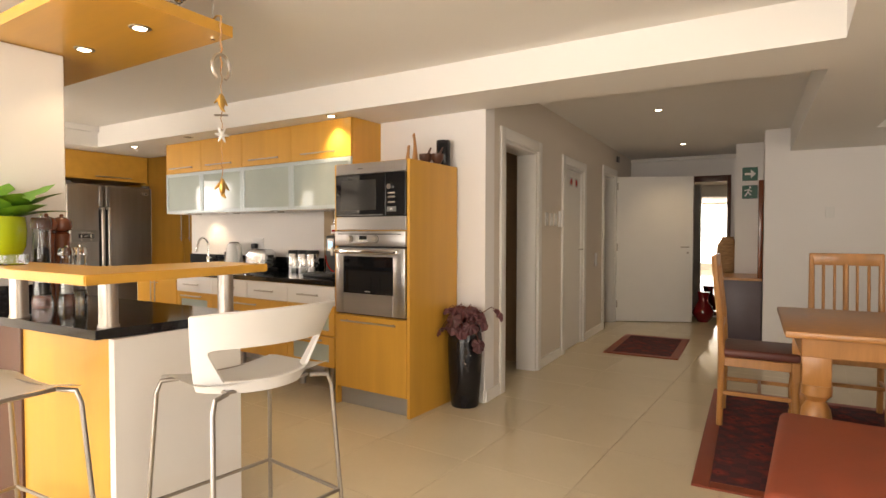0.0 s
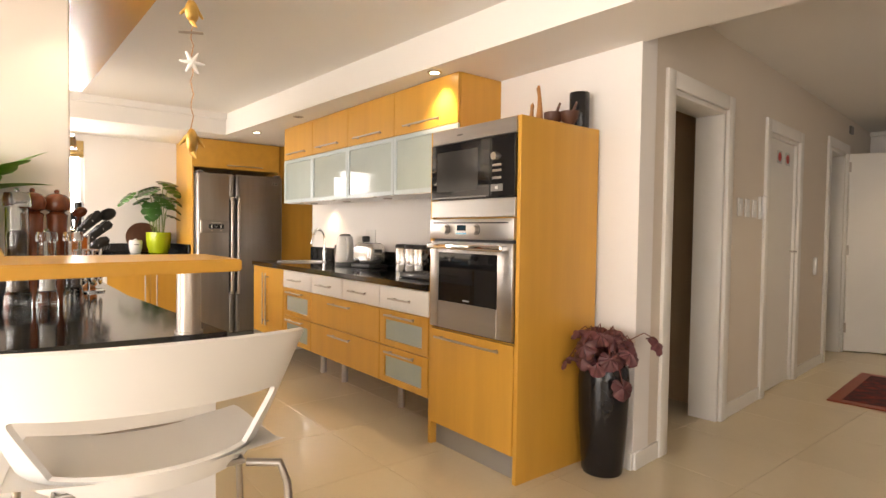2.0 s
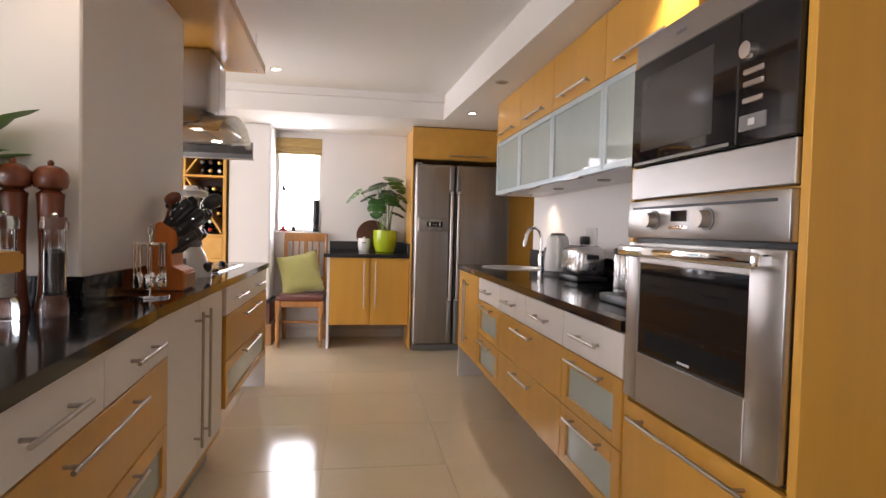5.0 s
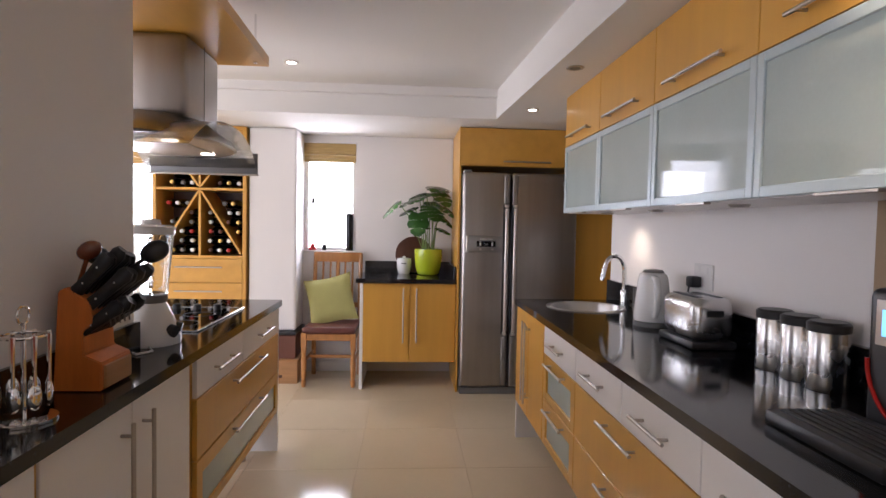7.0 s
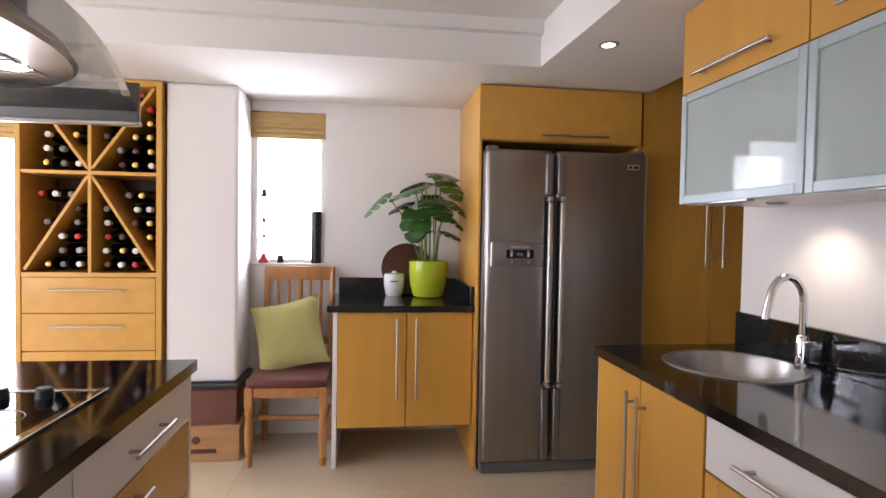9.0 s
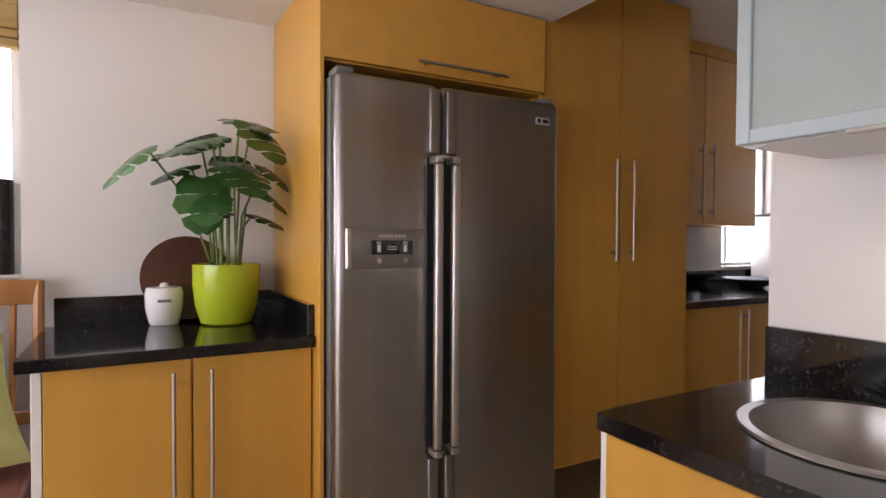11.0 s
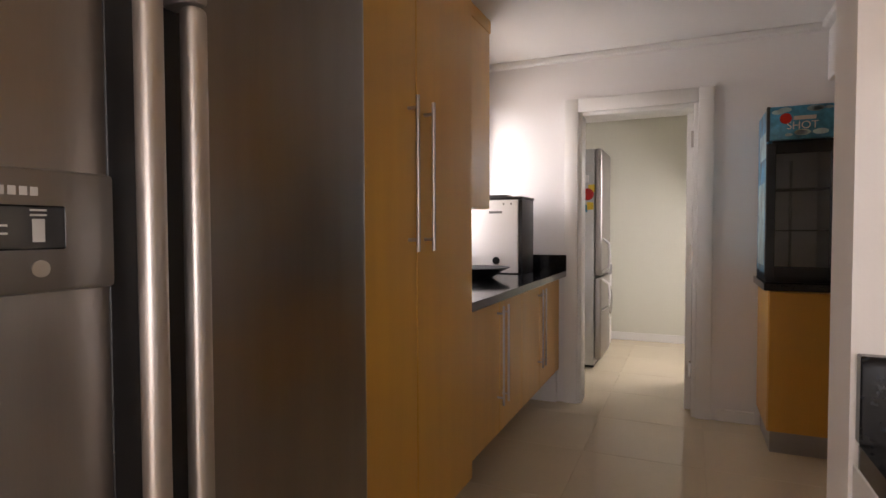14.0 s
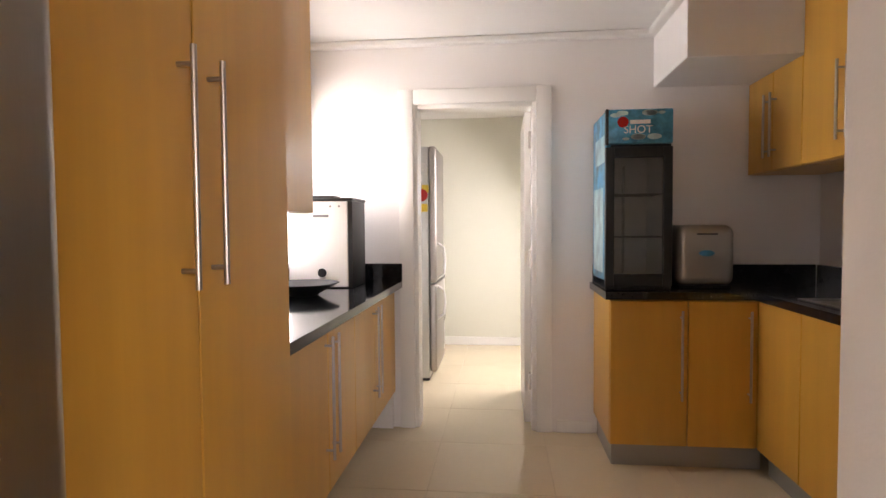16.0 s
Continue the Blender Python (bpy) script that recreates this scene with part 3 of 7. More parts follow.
def front_y(parent, name, x0, x1, z0, z1, y, sign, mat, bar="", hx=None, g=0.003, bar_len=None):
    """A door or drawer front facing along y (sign -1: towards lower y) with a bar handle: 'h' level, 'v' upright, 'g' level over a glass inset."""
    ya, yb = (y - 0.018, y) if sign < 0 else (y, y + 0.018)
    face = ya if sign < 0 else yb
    if bar == "g":
        iz0, iz1, ix0, ix1 = z0 + 0.04, z1 - 0.062, x0 + 0.06, x1 - 0.06
        bm = bm_new()
        box(bm, x0 + g, ix0, ya, yb, z0 + g, z1 - g, 0.0015)
        box(bm, ix1, x1 - g, ya, yb, z0 + g, z1 - g, 0.0015)
        box(bm, ix0, ix1, ya, yb, z0 + g, iz0, 0.0015)
        box(bm, ix0, ix1, ya, yb, iz1, z1 - g, 0.0015)
        f = part(name, bm, mat, parent)
        part("glass_inset", box(bm_new(), ix0, ix1, *((y - 0.008, y - 0.002) if sign < 0 else (y + 0.002, y + 0.008)), iz0, iz1), FROST, f, "frosted glass inset")
    else:
        f = part(name, box(bm_new(), x0 + g, x1 - g, ya, yb, z0 + g, z1 - g, 0.0015), mat, parent)
    if bar in ("h", "g"):
        c, zc = (x0 + x1) / 2, z1 - 0.045 if bar == "h" and z1 - z0 > 0.19 else (z1 - 0.03 if bar == "g" else (z0 + z1) / 2)
        ln = bar_len or min(0.34, (x1 - x0) * 0.6)
        handle(f, (c - ln / 2, face, zc), (c + ln / 2, face, zc), (0, sign, 0))
    elif bar == "v":
        handle(f, (hx, face, z0 + 0.06 if bar_len is None else z1 - 0.05 - bar_len), (hx, face, z1 - 0.05), (0, sign, 0))
    return f


def front_x(parent, name, y0, y1, z0, z1, x, sign, mat, bar="", hy=None, hz=None, g=0.003, mid=None):
    """A door facing along x with an upright ('v') or level ('h') bar handle."""
    xa, xb = (x - 0.018, x) if sign < 0 else (x, x + 0.018)
    face = xa if sign < 0 else xb
    f = part(name, box(bm_new(), xa, xb, y0 + g, y1 - g, z0 + g, z1 - g, 0.0015), mat, parent)
    if bar == "v":
        handle(f, (face, hy, hz[0]), (face, hy, hz[1]), (sign, 0, 0))
    elif bar == "h":
        c = mid or (y0 + y1) / 2
        handle(f, (face, c - 0.19, hz), (face, c + 0.19, hz), (sign, 0, 0))
    return f


CT = 0.885          # worktop height
CB = 0.85           # its underside
FN = 3.475          # front plane of the north units
G_N = "north kitchen units"

# north base units
u = thing("sink_cabinet", "golden maple two-door sink cabinet with a white end panel", "cabinet", (-5.0, 3.76, 0), G_N)
part("end_panel", box(bm_new(), -5.34, -5.32, FN - 0.01, 4.058, 0, CB, 0.002), WHITE, u, "white end panel")
part("body", box(bm_new(), -5.32, -4.633, FN + 0.004, 4.05, 0.245, 0.70, 0.002), WOOD, u)
front_y(u, "door", -5.32, -4.985, 0.245, CB - 0.004, FN, -1, WOOD, "v", -5.02, bar_len=0.46)
front_y(u, "door", -4.985, -4.635, 0.245, CB - 0.004, FN, -1, WOOD, "v", -4.95, bar_len=0.46)

SN = [(-4.63, -4.10, "glass"), (-4.10, -3.12, "wide"), (-3.12, -2.613, "glass")]
for x0, x1, style in SN:
    u = thing("drawer_cabinet", "floating maple drawer cabinet with white top drawers" + (" and frosted glass insets" if style == "glass" else ", wide drawers"), "cabinet", ((x0 + x1) / 2, 3.76, 0), G_N)
    part("body", box(bm_new(), x0, x1 - 0.002, FN + 0.004, 4.05, 0.245, CB - 0.002, 0.002), WOOD, u)
    tops = [(x0, x1)] if style == "glass" else [(x0, (x0 + x1) / 2), ((x0 + x1) / 2, x1)]
    for a, b in tops:
        front_y(u, "top_drawer", a, b, 0.70, CB - 0.004, FN, -1, WHITE, "h", bar_len=0.22)
    for z0, z1 in ((0.475, 0.70), (0.245, 0.475)):
        front_y(u, "drawer", x0, x1, z0, z1, FN, -1, WOOD, "g" if style == "glass" else "h", bar_len=0.30)
    for lx in ((x0 + x1) / 2,) if style == "glass" else (x0 + 0.1, x1 - 0.1):
        for ly in (3.70, 3.98):
            part("leg", rod(bm_new(), (lx, ly, 0), (lx, ly, 0.247), 0.025, 16), SATIN, u, "round steel leg")


def slab_hole(bm, x0, x1, y0, y1, z0, z1, cx, cy, r, seg=40):
    """A slab with a round hole."""
    ring = [(cx + r * math.cos(k * math.tau / seg), cy + r * math.sin(k * math.tau / seg)) for k in range(seg)]
    def edge(px, py):
        dx, dy = px - cx, py - cy
        t = min(((x1 if dx > 0 else x0) - cx) / dx if abs(dx) > 1e-9 else 1e9, ((y1 if dy > 0 else y0) - cy) / dy if abs(dy) > 1e-9 else 1e9)
        return cx + dx * t, cy + dy * t
    outer = [edge(*p) for p in ring]
    lay = {}
    for n, z in (("lo", z0), ("hi", z1)):
        lay[n] = ([bm.verts.new((*p, z)) for p in ring], [bm.verts.new((*p, z)) for p in outer])
    for k in range(seg):
        j = (k + 1) % seg
        for n in lay:
            i_, o_ = lay[n]
            bm.faces.new((i_[k], i_[j], o_[j], o_[k]))
        bm.faces.new((lay["lo"][0][k], lay["lo"][0][j], lay["hi"][0][j], lay["hi"][0][k]))
        bm.faces.new((lay["lo"][1][k], lay["lo"][1][j], lay["hi"][1][j], lay["hi"][1][k]))
    return bm


SX, SY, SR = -4.99, 3.785, 0.212
wt = thing("worktop", "polished black granite worktop with an upstand", "worktop", (-4.0, 3.76, CB), "granite worktops")
bm = slab_hole(bm_new(), -5.338, -4.76, FN - 0.03, 4.055, CB, CT, SX, SY, SR - 0.01)
part("top", bm, GRANITE, wt, smooth=0)
part("top", box(bm_new(), -4.76, -2.613, FN - 0.03, 4.055, CB, CT), GRANITE, wt, smooth=0)
part("upstand", box(bm_new(), -5.338, -2.613, 4.034, 4.058, CT, 1.015, 0.002), GRANITE, wt)

sk = thing("sink", "round stainless steel sink set into the granite", "sink", (SX, SY, CT))
prof = [(SR + 0.012, CT + 0.001), (SR + 0.008, CT + 0.006), (SR - 0.012, CT + 0.005), (SR - 0.02, CT - 0.02), (SR - 0.04, CT - 0.13), (SR - 0.07, CT - 0.155), (0.03, CT - 0.16)]
bm = bm_new()
rings = [[bm.verts.new((SX + r * math.cos(k * math.tau / 48), SY + r * math.sin(k * math.tau / 48), z)) for k in range(48)] for r, z in prof]
for a, b in zip(rings, rings[1:]):
    for k in range(48):
        bm.faces.new((a[k], a[(k + 1) % 48], b[(k + 1) % 48], b[k]))
bm.faces.new(rings[-1])
part("bowl", bm, STEEL_H, sk)
part("drain", lathe(bm_new(), [(0.028, 0), (0.028, 0.004), (0.015, 0.002)], SX, SY, CT - 0.16), CHROME, sk)

TX, TY = -4.93, 3.985
tp = thing("kitchen_tap", "tall curved chrome mixer tap", "tap", (TX, TY, CT))
part("base", lathe(bm_new(), [(0.026, 0), (0.026, 0.012), (0.02, 0.02), (0.02, 0.10), (0.016, 0.11)], TX, TY, CT), CHROME, tp)
pts = [(TX, TY, CT + 0.1), (TX, TY, CT + 0.215)] + [(TX - 0.008 * (1 - math.cos(a)), TY - 0.055 * (1 - math.cos(a)), CT + 0.215 + 0.085 * math.sin(a)) for a in [k * 0.3 for k in range(1, 10)]] + [(TX - 0.014, TY - 0.125, CT + 0.16)]
part("spout", sweep(bm_new(), pts, 0.0125, 14), CHROME, tp)
part("lever", rod(bm_new(), (TX, TY, CT + 0.085), (TX + 0.085, TY - 0.03, CT + 0.10), 0.006), CHROME, tp)

# upper units
UX = [-5.215, -4.62, -4.0, -3.355, -2.68]
FU = 3.725
for x0, x1 in zip(UX, UX[1:]):
    u = thing("wall_cabinet", "maple wall cabinet with a frosted glass flap below", "wall cabinet", ((x0 + x1) / 2, 3.9, 1.45), "north wall cabinets")
    part("body", box(bm_new(), x0 + 0.001, x1 - 0.001, FU + 0.003, 4.058, 1.432, 2.124, 0.002), WOOD, u)
    f = part("upper_flap", box(bm_new(), x0 + 0.002, x1 - 0.002, FU - 0.018, FU, 1.826, 2.122, 0.0015), WOOD, u)
    c = (x0 + x1) / 2
    handle(f, (c - 0.19, FU - 0.018, 1.872), (c + 0.19, FU - 0.018, 1.872), (0, -1, 0))
    a, b, z0, z1, w = x0 + 0.002, x1 - 0.002, 1.428, 1.822, 0.03
    g = part("glass_flap", box(bm_new(), a, a + w, FU - 0.02, FU, z0, z1, 0.002), FRAME, u, "pale aluminium frame")
    part("stile", box(bm_new(), b - w, b, FU - 0.02, FU, z0, z1, 0.002), FRAME, g)
    part("rail", box(bm_new(), a + w, b - w, FU - 0.02, FU, z0, z0 + w, 0.002), FRAME, g)
    part("rail", box(bm_new(), a + w, b - w, FU - 0.02, FU, z1 - w, z1, 0.002), FRAME, g)
    part("pane", box(bm_new(), a + w, b - w, FU - 0.013, FU - 0.007, z0 + w, z1 - w), FROST, g, "frosted glass pane")
    part("handle", box(bm_new(), c - 0.09, c + 0.09, FU - 0.03, FU - 0.005, 1.420, 1.427, 0.001), SATIN, g)
    part("base_panel", box(bm_new(), x0 + 0.004, x1 - 0.004, FU + 0.004, 4.056, 1.426, 1.432), WHITE, u)
    pk = part("puck_light", lathe(bm_new(), [(0.028, -0.006), (0.034, 0), (0.034, 0.004)], c, 3.87, 1.4225), SATIN, u, "small round under-cabinet light")

# oven tower
u = thing("oven_tower", "tall golden maple cabinet housing an oven and a microwave", "tall cabinet", (-2.28, 3.77, 0))
part("side_panel", box(bm_new(), -1.958, -1.935, FN - 0.012, 4.044, 0, 1.722, 0.0015), WOOD, u)
part("side_panel", box(bm_new(), -2.612, -2.59, FN - 0.012, 4.058, 0, 1.722, 0.0015), WOOD, u)
part("top", box(bm_new(), -2.59, -1.958, FN - 0.012, 4.044, 1.70, 1.722, 0.0015), WOOD_H, u)
part("back", box(bm_new(), -2.59, -1.958, 4.02, 4.044, 0.05, 1.70), WOOD, u)
part("shelf", box(bm_new(), -2.59, -1.958, FN + 0.01, 4.02, 0.642, 0.656), WOOD, u)
part("shelf", box(bm_new(), -2.59, -1.958, FN + 0.01, 4.02, 1.244, 1.256), WOOD, u)
part("plinth", box(bm_new(), -2.59, -1.958, FN + 0.03, FN + 0.05, 0.002, 0.13), PLINTH, u, "brushed steel plinth")
f = part("door", box(bm_new(), -2.588, -1.96, FN - 0.018, FN, 0.132, 0.652, 0.0015), WOOD, u)
handle(f, (-2.52, FN - 0.018, 0.615), (-2.03, FN - 0.018, 0.615), (0, -1, 0))

OX0, OX1, OY = -2.588, -1.96, FN - 0.022
def across(f):
    """A place along the width of the built-in appliances."""
    return OX0 + (OX1 - OX0) * f
ov = thing("oven", "built-in stainless steel oven with a black glass window", "oven", (-2.283, 3.7, 0.655))
part("body", box(bm_new(), OX0 + 0.02, OX1 - 0.02, FN + 0.003, 4.0, 0.66, 1.242), BLACK, ov)
part("gasket", box(bm_new(), OX0 + 0.004, OX1 - 0.004, FN - 0.004, FN + 0.003, 0.66, 1.142), BLACK, ov)
bm = bm_new()
wx0, wx1, wz0, wz1 = across(0.115), across(0.835), 0.812, 1.072
box(bm, OX0 + 0.002, wx0, OY - 0.008, FN - 0.006, 0.67, 1.130, 0.004, 2)
box(bm, wx1, OX1 - 0.002, OY - 0.008, FN - 0.006, 0.67, 1.130, 0.004, 2)
box(bm, wx0, wx1, OY - 0.008, FN - 0.006, 0.67, wz0, 0.002)
box(bm, wx0, wx1, OY - 0.008, FN - 0.006, wz1, 1.130, 0.002)
d = part("door", bm, STEEL_H, ov)
part("window", box(bm_new(), wx0, wx1, OY - 0.004, FN - 0.006, wz0, wz1), BLACKGLASS, d, "dark oven window")
part("name_plate", box(bm_new(), across(0.435), across(0.515), OY - 0.0055, OY - 0.0038, 0.826, 0.832), PAPER, d)
hd = box(bm_new(), OX0 + 0.03, OX1 - 0.03, OY - 0.058, OY - 0.038, 1.090, 1.122, 0.008, 3)
for q in (OX0 + 0.05, OX1 - 0.05):
    box(hd, q - 0.012, q + 0.012, OY - 0.040, OY - 0.006, 1.094, 1.118, 0.003)
part("handle", hd, CHROME, d, "broad polished steel handle")
pn = part("control_panel", box(bm_new(), OX0 - 0.004, OX1 + 0.002, OY - 0.008, FN, 1.144, 1.248, 0.003, 2), STEEL_H, ov)
part("vent_slot", box(bm_new(), across(0.04), across(0.95), OY - 0.009, OY - 0.006, 1.224, 1.231), BLACK, pn)
part("display", box(bm_new(), across(0.36), across(0.47), OY - 0.010, OY - 0.005, 1.188, 1.216, 0.001), BLACKGLASS, pn)
for f in (0.23, 0.60):
    k = part("knob", rod(bm_new(), (across(f), OY - 0.008, 1.193), (across(f), OY - 0.034, 1.193), 0.022, 24, 0.019), SATIN, pn)
    part("knob_collar", rod(bm_new(), (across(f), OY - 0.008, 1.193), (across(f), OY - 0.0105, 1.193), 0.027, 24), GREY, k)
part("button_bar", box(bm_new(), across(0.35), across(0.48), OY - 0.0105, OY - 0.007, 1.168, 1.178, 0.001), CHROME, pn)

mw = thing("microwave", "built-in black glass microwave in a steel surround", "microwave", (-2.283, 3.7, 1.255))
part("body", box(bm_new(), OX0 + 0.03, OX1 - 0.03, FN + 0.003, 3.95, 1.258, 1.698), BLACK, mw)
part("lower_trim", box(bm_new(), OX0, OX1, OY, FN, 1.256, 1.346, 0.002), STEEL_H, mw, "brushed steel trim")
part("upper_trim", box(bm_new(), OX0, OX1, OY, FN, 1.645, 1.718, 0.002), STEEL_H, mw, "brushed steel trim")
part("trim_badge", box(bm_new(), across(0.33), across(0.40), OY - 0.001, OY + 0.001, 1.676, 1.684), GREY, mw)
fc = part("front", box(bm_new(), OX0, across(0.735), OY - 0.006, FN, 1.350, 1.641, 0.003), BLACKGLASS, mw, "black glass door")
part("window", box(bm_new(), across(0.08), across(0.60), OY - 0.0072, OY - 0.004, 1.392, 1.60, 0.001), surf("dim_mesh_glass", (0.035, 0.034, 0.033), 0.09, vary=0.1, scale=6, fine=200, bump=0.01), fc, "dim mesh window")
part("grille", box(bm_new(), across(0.03), across(0.70), OY - 0.0075, OY - 0.005, 1.354, 1.362), GREY, fc)
ct = part("control_strip", box(bm_new(), across(0.738), OX1, OY - 0.005, FN, 1.350, 1.641, 0.003), BLACKGLASS, mw, "black control strip")
part("knob", rod(bm_new(), (across(0.80), OY - 0.005, 1.545), (across(0.80), OY - 0.024, 1.545), 0.021, 24, 0.018), CHROME, ct)
for z in (1.503, 1.477, 1.442):
    part("button", box(bm_new(), across(0.765), across(0.86), OY - 0.009, OY - 0.003, z - 0.006, z + 0.006, 0.002), SATIN, ct)
part("open_button", box(bm_new(), across(0.75), across(0.88), OY - 0.008, OY - 0.003, 1.378, 1.412, 0.002), GREY, ct)
part("open_mark", box(bm_new(), across(0.80), across(0.83), OY - 0.009, OY - 0.007, 1.388, 1.402), PAPER, ct)

# fridge and its housing
FX = -6.195
u = thing("fridge_housing", "maple side panel and cabinet round the fridge", "cabinet", (-6.55, 3.6, 0))
part("side_panel", box(bm_new(), -6.94, -6.288, 3.163, 3.178, 0, SOFFIT - 0.003, 0.0015), WOOD, u)
part("top_box", box(bm_new(), -6.94, -6.31, 3.178, 4.098, 1.82, SOFFIT - 0.003, 0.0015), WOOD_H, u)
front_x(u, "flap", 3.165, 4.098, 1.822, SOFFIT - 0.006, -6.306, 1, WOOD_H, "h", hz=1.855, mid=3.70)
part("side_panel", box(bm_new(), -6.94, -6.33, 4.099, 4.112, 0, 2.37, 0.0015), WOOD, u)

fg = thing("fridge", "grey stainless steel side-by-side fridge with a dispenser", "fridge", (-6.55, 3.61, 0))
part("body", box(bm_new(), -6.93, FX - 0.065, 3.188, 4.096, 0.045, 1.758, 0.006, 2), GREY, fg)
part("kick_plate", box(bm_new(), -6.90, FX - 0.03, 3.19, 4.09, 0.005, 0.06, 0.003), GREY, fg)
MID = 3.563
for a, b, n in ((3.187, MID - 0.004, "freezer_door"), (MID + 0.004, 4.097, "fridge_door")):
    bm = box(bm_new(), FX - 0.06, FX, a, b, 0.065, 1.763, 0.028, 5)
    d = part(n, bm, FRIDGE, fg)
    hy = MID - 0.033 if n == "freezer_door" else MID + 0.033
    s = -1 if hy < MID else 1
    part("recess", box(bm_new(), FX - 0.002, FX + 0.0025, MID + s * 0.008, MID + s * 0.058, 0.49, 1.51, 0.001), BLACK, d, "dark grip recess")
    for zz in ((1.522, 1.742), (0.085, 0.478)):
        part("grip_cover", box(bm_new(), FX - 0.004, FX + 0.020, MID + s * 0.012, MID + s * 0.054, *zz, 0.008, 3), PANELSTEEL, d, "grey cover in line with the handle")
    hb = box(bm_new(), FX + 0.030, FX + 0.058, hy - 0.015, hy + 0.015, 0.515, 1.485, 0.010, 3)
    part("handle", hb, GRIPSTEEL, d, "long steel handle")
    for zz in ((1.487, 1.512), (0.488, 0.513)):
        part("handle_end", box(bm_new(), FX - 0.001, FX + 0.057, hy - 0.014, hy + 0.014, *zz, 0.006, 2), GRIPSTEEL, d)
    if n == "freezer_door":
        dp = part("dispenser", box(bm_new(), FX - 0.004, FX + 0.010, 3.223, 3.508, 1.134, 1.265, 0.006, 2), PANELSTEEL, d, "dull steel dispenser panel")
        part("display", box(bm_new(), FX + 0.009, FX + 0.0115, 3.300, 3.450, 1.180, 1.226, 0.002), BLACKGLASS, dp)
        for q in (3.328, 3.422):
            part("led_bar", box(bm_new(), FX + 0.0112, FX + 0.0122, q - 0.006, q + 0.006, 1.188, 1.212), PAPER, dp)
        for q in range(9):
            part("lettering", box(bm_new(), FX + 0.0098, FX + 0.0108, 3.328 + 0.0105 * q + (0.004 if q > 4 else 0), 3.335 + 0.0105 * q + (0.004 if q > 4 else 0), 1.236, 1.245), PAPER, dp, "small pale lettering")
        for q in (3.328, 3.422):
            for z in (1.215, 1.220):
                part("scale_mark", box(bm_new(), FX + 0.0112, FX + 0.0122, q - 0.008, q + 0.008, z, z + 0.002), PAPER, dp)
        for z in (1.196, 1.204):
            part("scale_mark", box(bm_new(), FX + 0.0112, FX + 0.0122, 3.357, 3.393, z, z + 0.002), PAPER, dp)
        for q in (3.330, 3.424):
            part("button", rod(bm_new(), (FX + 0.009, q, 1.160), (FX + 0.0115, q, 1.160), 0.009, 18), SATIN, dp)
        part("side_trim", box(bm_new(), FX - 0.002, FX + 0.013, 3.216, 3.236, 1.134, 1.265, 0.004), GRIPSTEEL, dp)
    else:
        bd = part("badge", box(bm_new(), FX - 0.001, FX + 0.003, 3.975, 4.04, 1.671, 1.698, 0.001), PAPER, d, "small pale badge")
        part("badge_disc", rod(bm_new(), (FX + 0.003, 3.990, 1.6845), (FX + 0.0036, 3.990, 1.6845), 0.009, 18), BLACK, bd)
        part("badge_bar", box(bm_new(), FX + 0.003, FX + 0.0036, 4.006, 4.034, 1.677, 1.692), BLACK, bd)
for q in (3.225, 4.05):
    part("hinge_cover", box(bm_new(), FX - 0.11, FX - 0.02, q - 0.03, q + 0.03, 1.757, 1.782, 0.008, 2), GREY, fg)

# tall pantry and scullery units
u = thing("pantry_cabinet", "tall golden maple pantry with two full-height doors", "tall cabinet", (-6.64, 4.62, 0))
part("body", box(bm_new(), -6.94, -6.332, 4.113, 5.022, 0.25, 2.37, 0.0015), WOOD, u)
for lx in (-6.42, -6.82):
    for ly in (4.25, 4.92):
        part("leg", rod(bm_new(), (lx, ly, 0), (lx, ly, 0.252), 0.025, 16), SATIN, u, "round steel leg")
front_x(u, "door", 4.114, 4.56, 0.25, 2.365, -6.331, 1, WOOD, "v", 4.506, (1.136, 1.586))
front_x(u, "door", 4.56, 5.025, 0.25, 2.365, -6.331, 1, WOOD, "v", 4.613, (1.136, 1.586))

CS, CSB = 0.915, 0.877
for a, b, c in ((5.027, 5.565, 5.95), (5.95, 6.33, 6.88)):
    u = thing("scullery_cabinet", "floating maple base cabinet with two doors and long handles", "cabinet", (-6.65, b, 0.235), "scullery base cabinets")
    part("body", box(bm_new(), -6.945, -6.40, a + 0.002, c - 0.002, 0.235, CSB - 0.002, 0.0015), WOOD, u)
    front_x(u, "door", a, b, 0.235, CSB - 0.004, -6.398, 1, WOOD, "v", b - 0.036, (0.38, 0.845))
    front_x(u, "door", b, c, 0.235, CSB - 0.004, -6.398, 1, WOOD, "v", b + 0.04, (0.38, 0.845))
structure("support_panel", box(bm_new(), -6.945, -6.40, 6.884, 6.918, 0, CSB - 0.002, 0.002), WHITE, "white support panel")
wt = thing("worktop", "polished black granite worktop with an upstand", "worktop", (-6.65, 6.0, CSB), "granite worktops")
part("top", box(bm_new(), -6.948, -6.335, 5.027, 6.918, CSB, CS, 0.002), GRANITE, wt)
part("upstand", box(bm_new(), -6.93, -6.335, 6.895, 6.918, CS, 1.025, 0.002), GRANITE, wt)
part("upstand", box(bm_new(), -6.948, -6.925, 5.03, 6.894, CS, 1.02, 0.002), GRANITE, wt)
u = thing("wall_cabinet", "maple two-door wall cabinet beside the window", "wall cabinet", (-6.77, 5.55, 1.315), "scullery wall cabinets")
part("body", box(bm_new(), -6.945, -6.62, 5.027, 6.06, 1.315, 2.30, 0.0015), WOOD, u)
front_x(u, "door", 5.027, 5.55, 1.315, 2.30, -6.618, 1, WOOD, "v", 5.50, (1.36, 1.78))
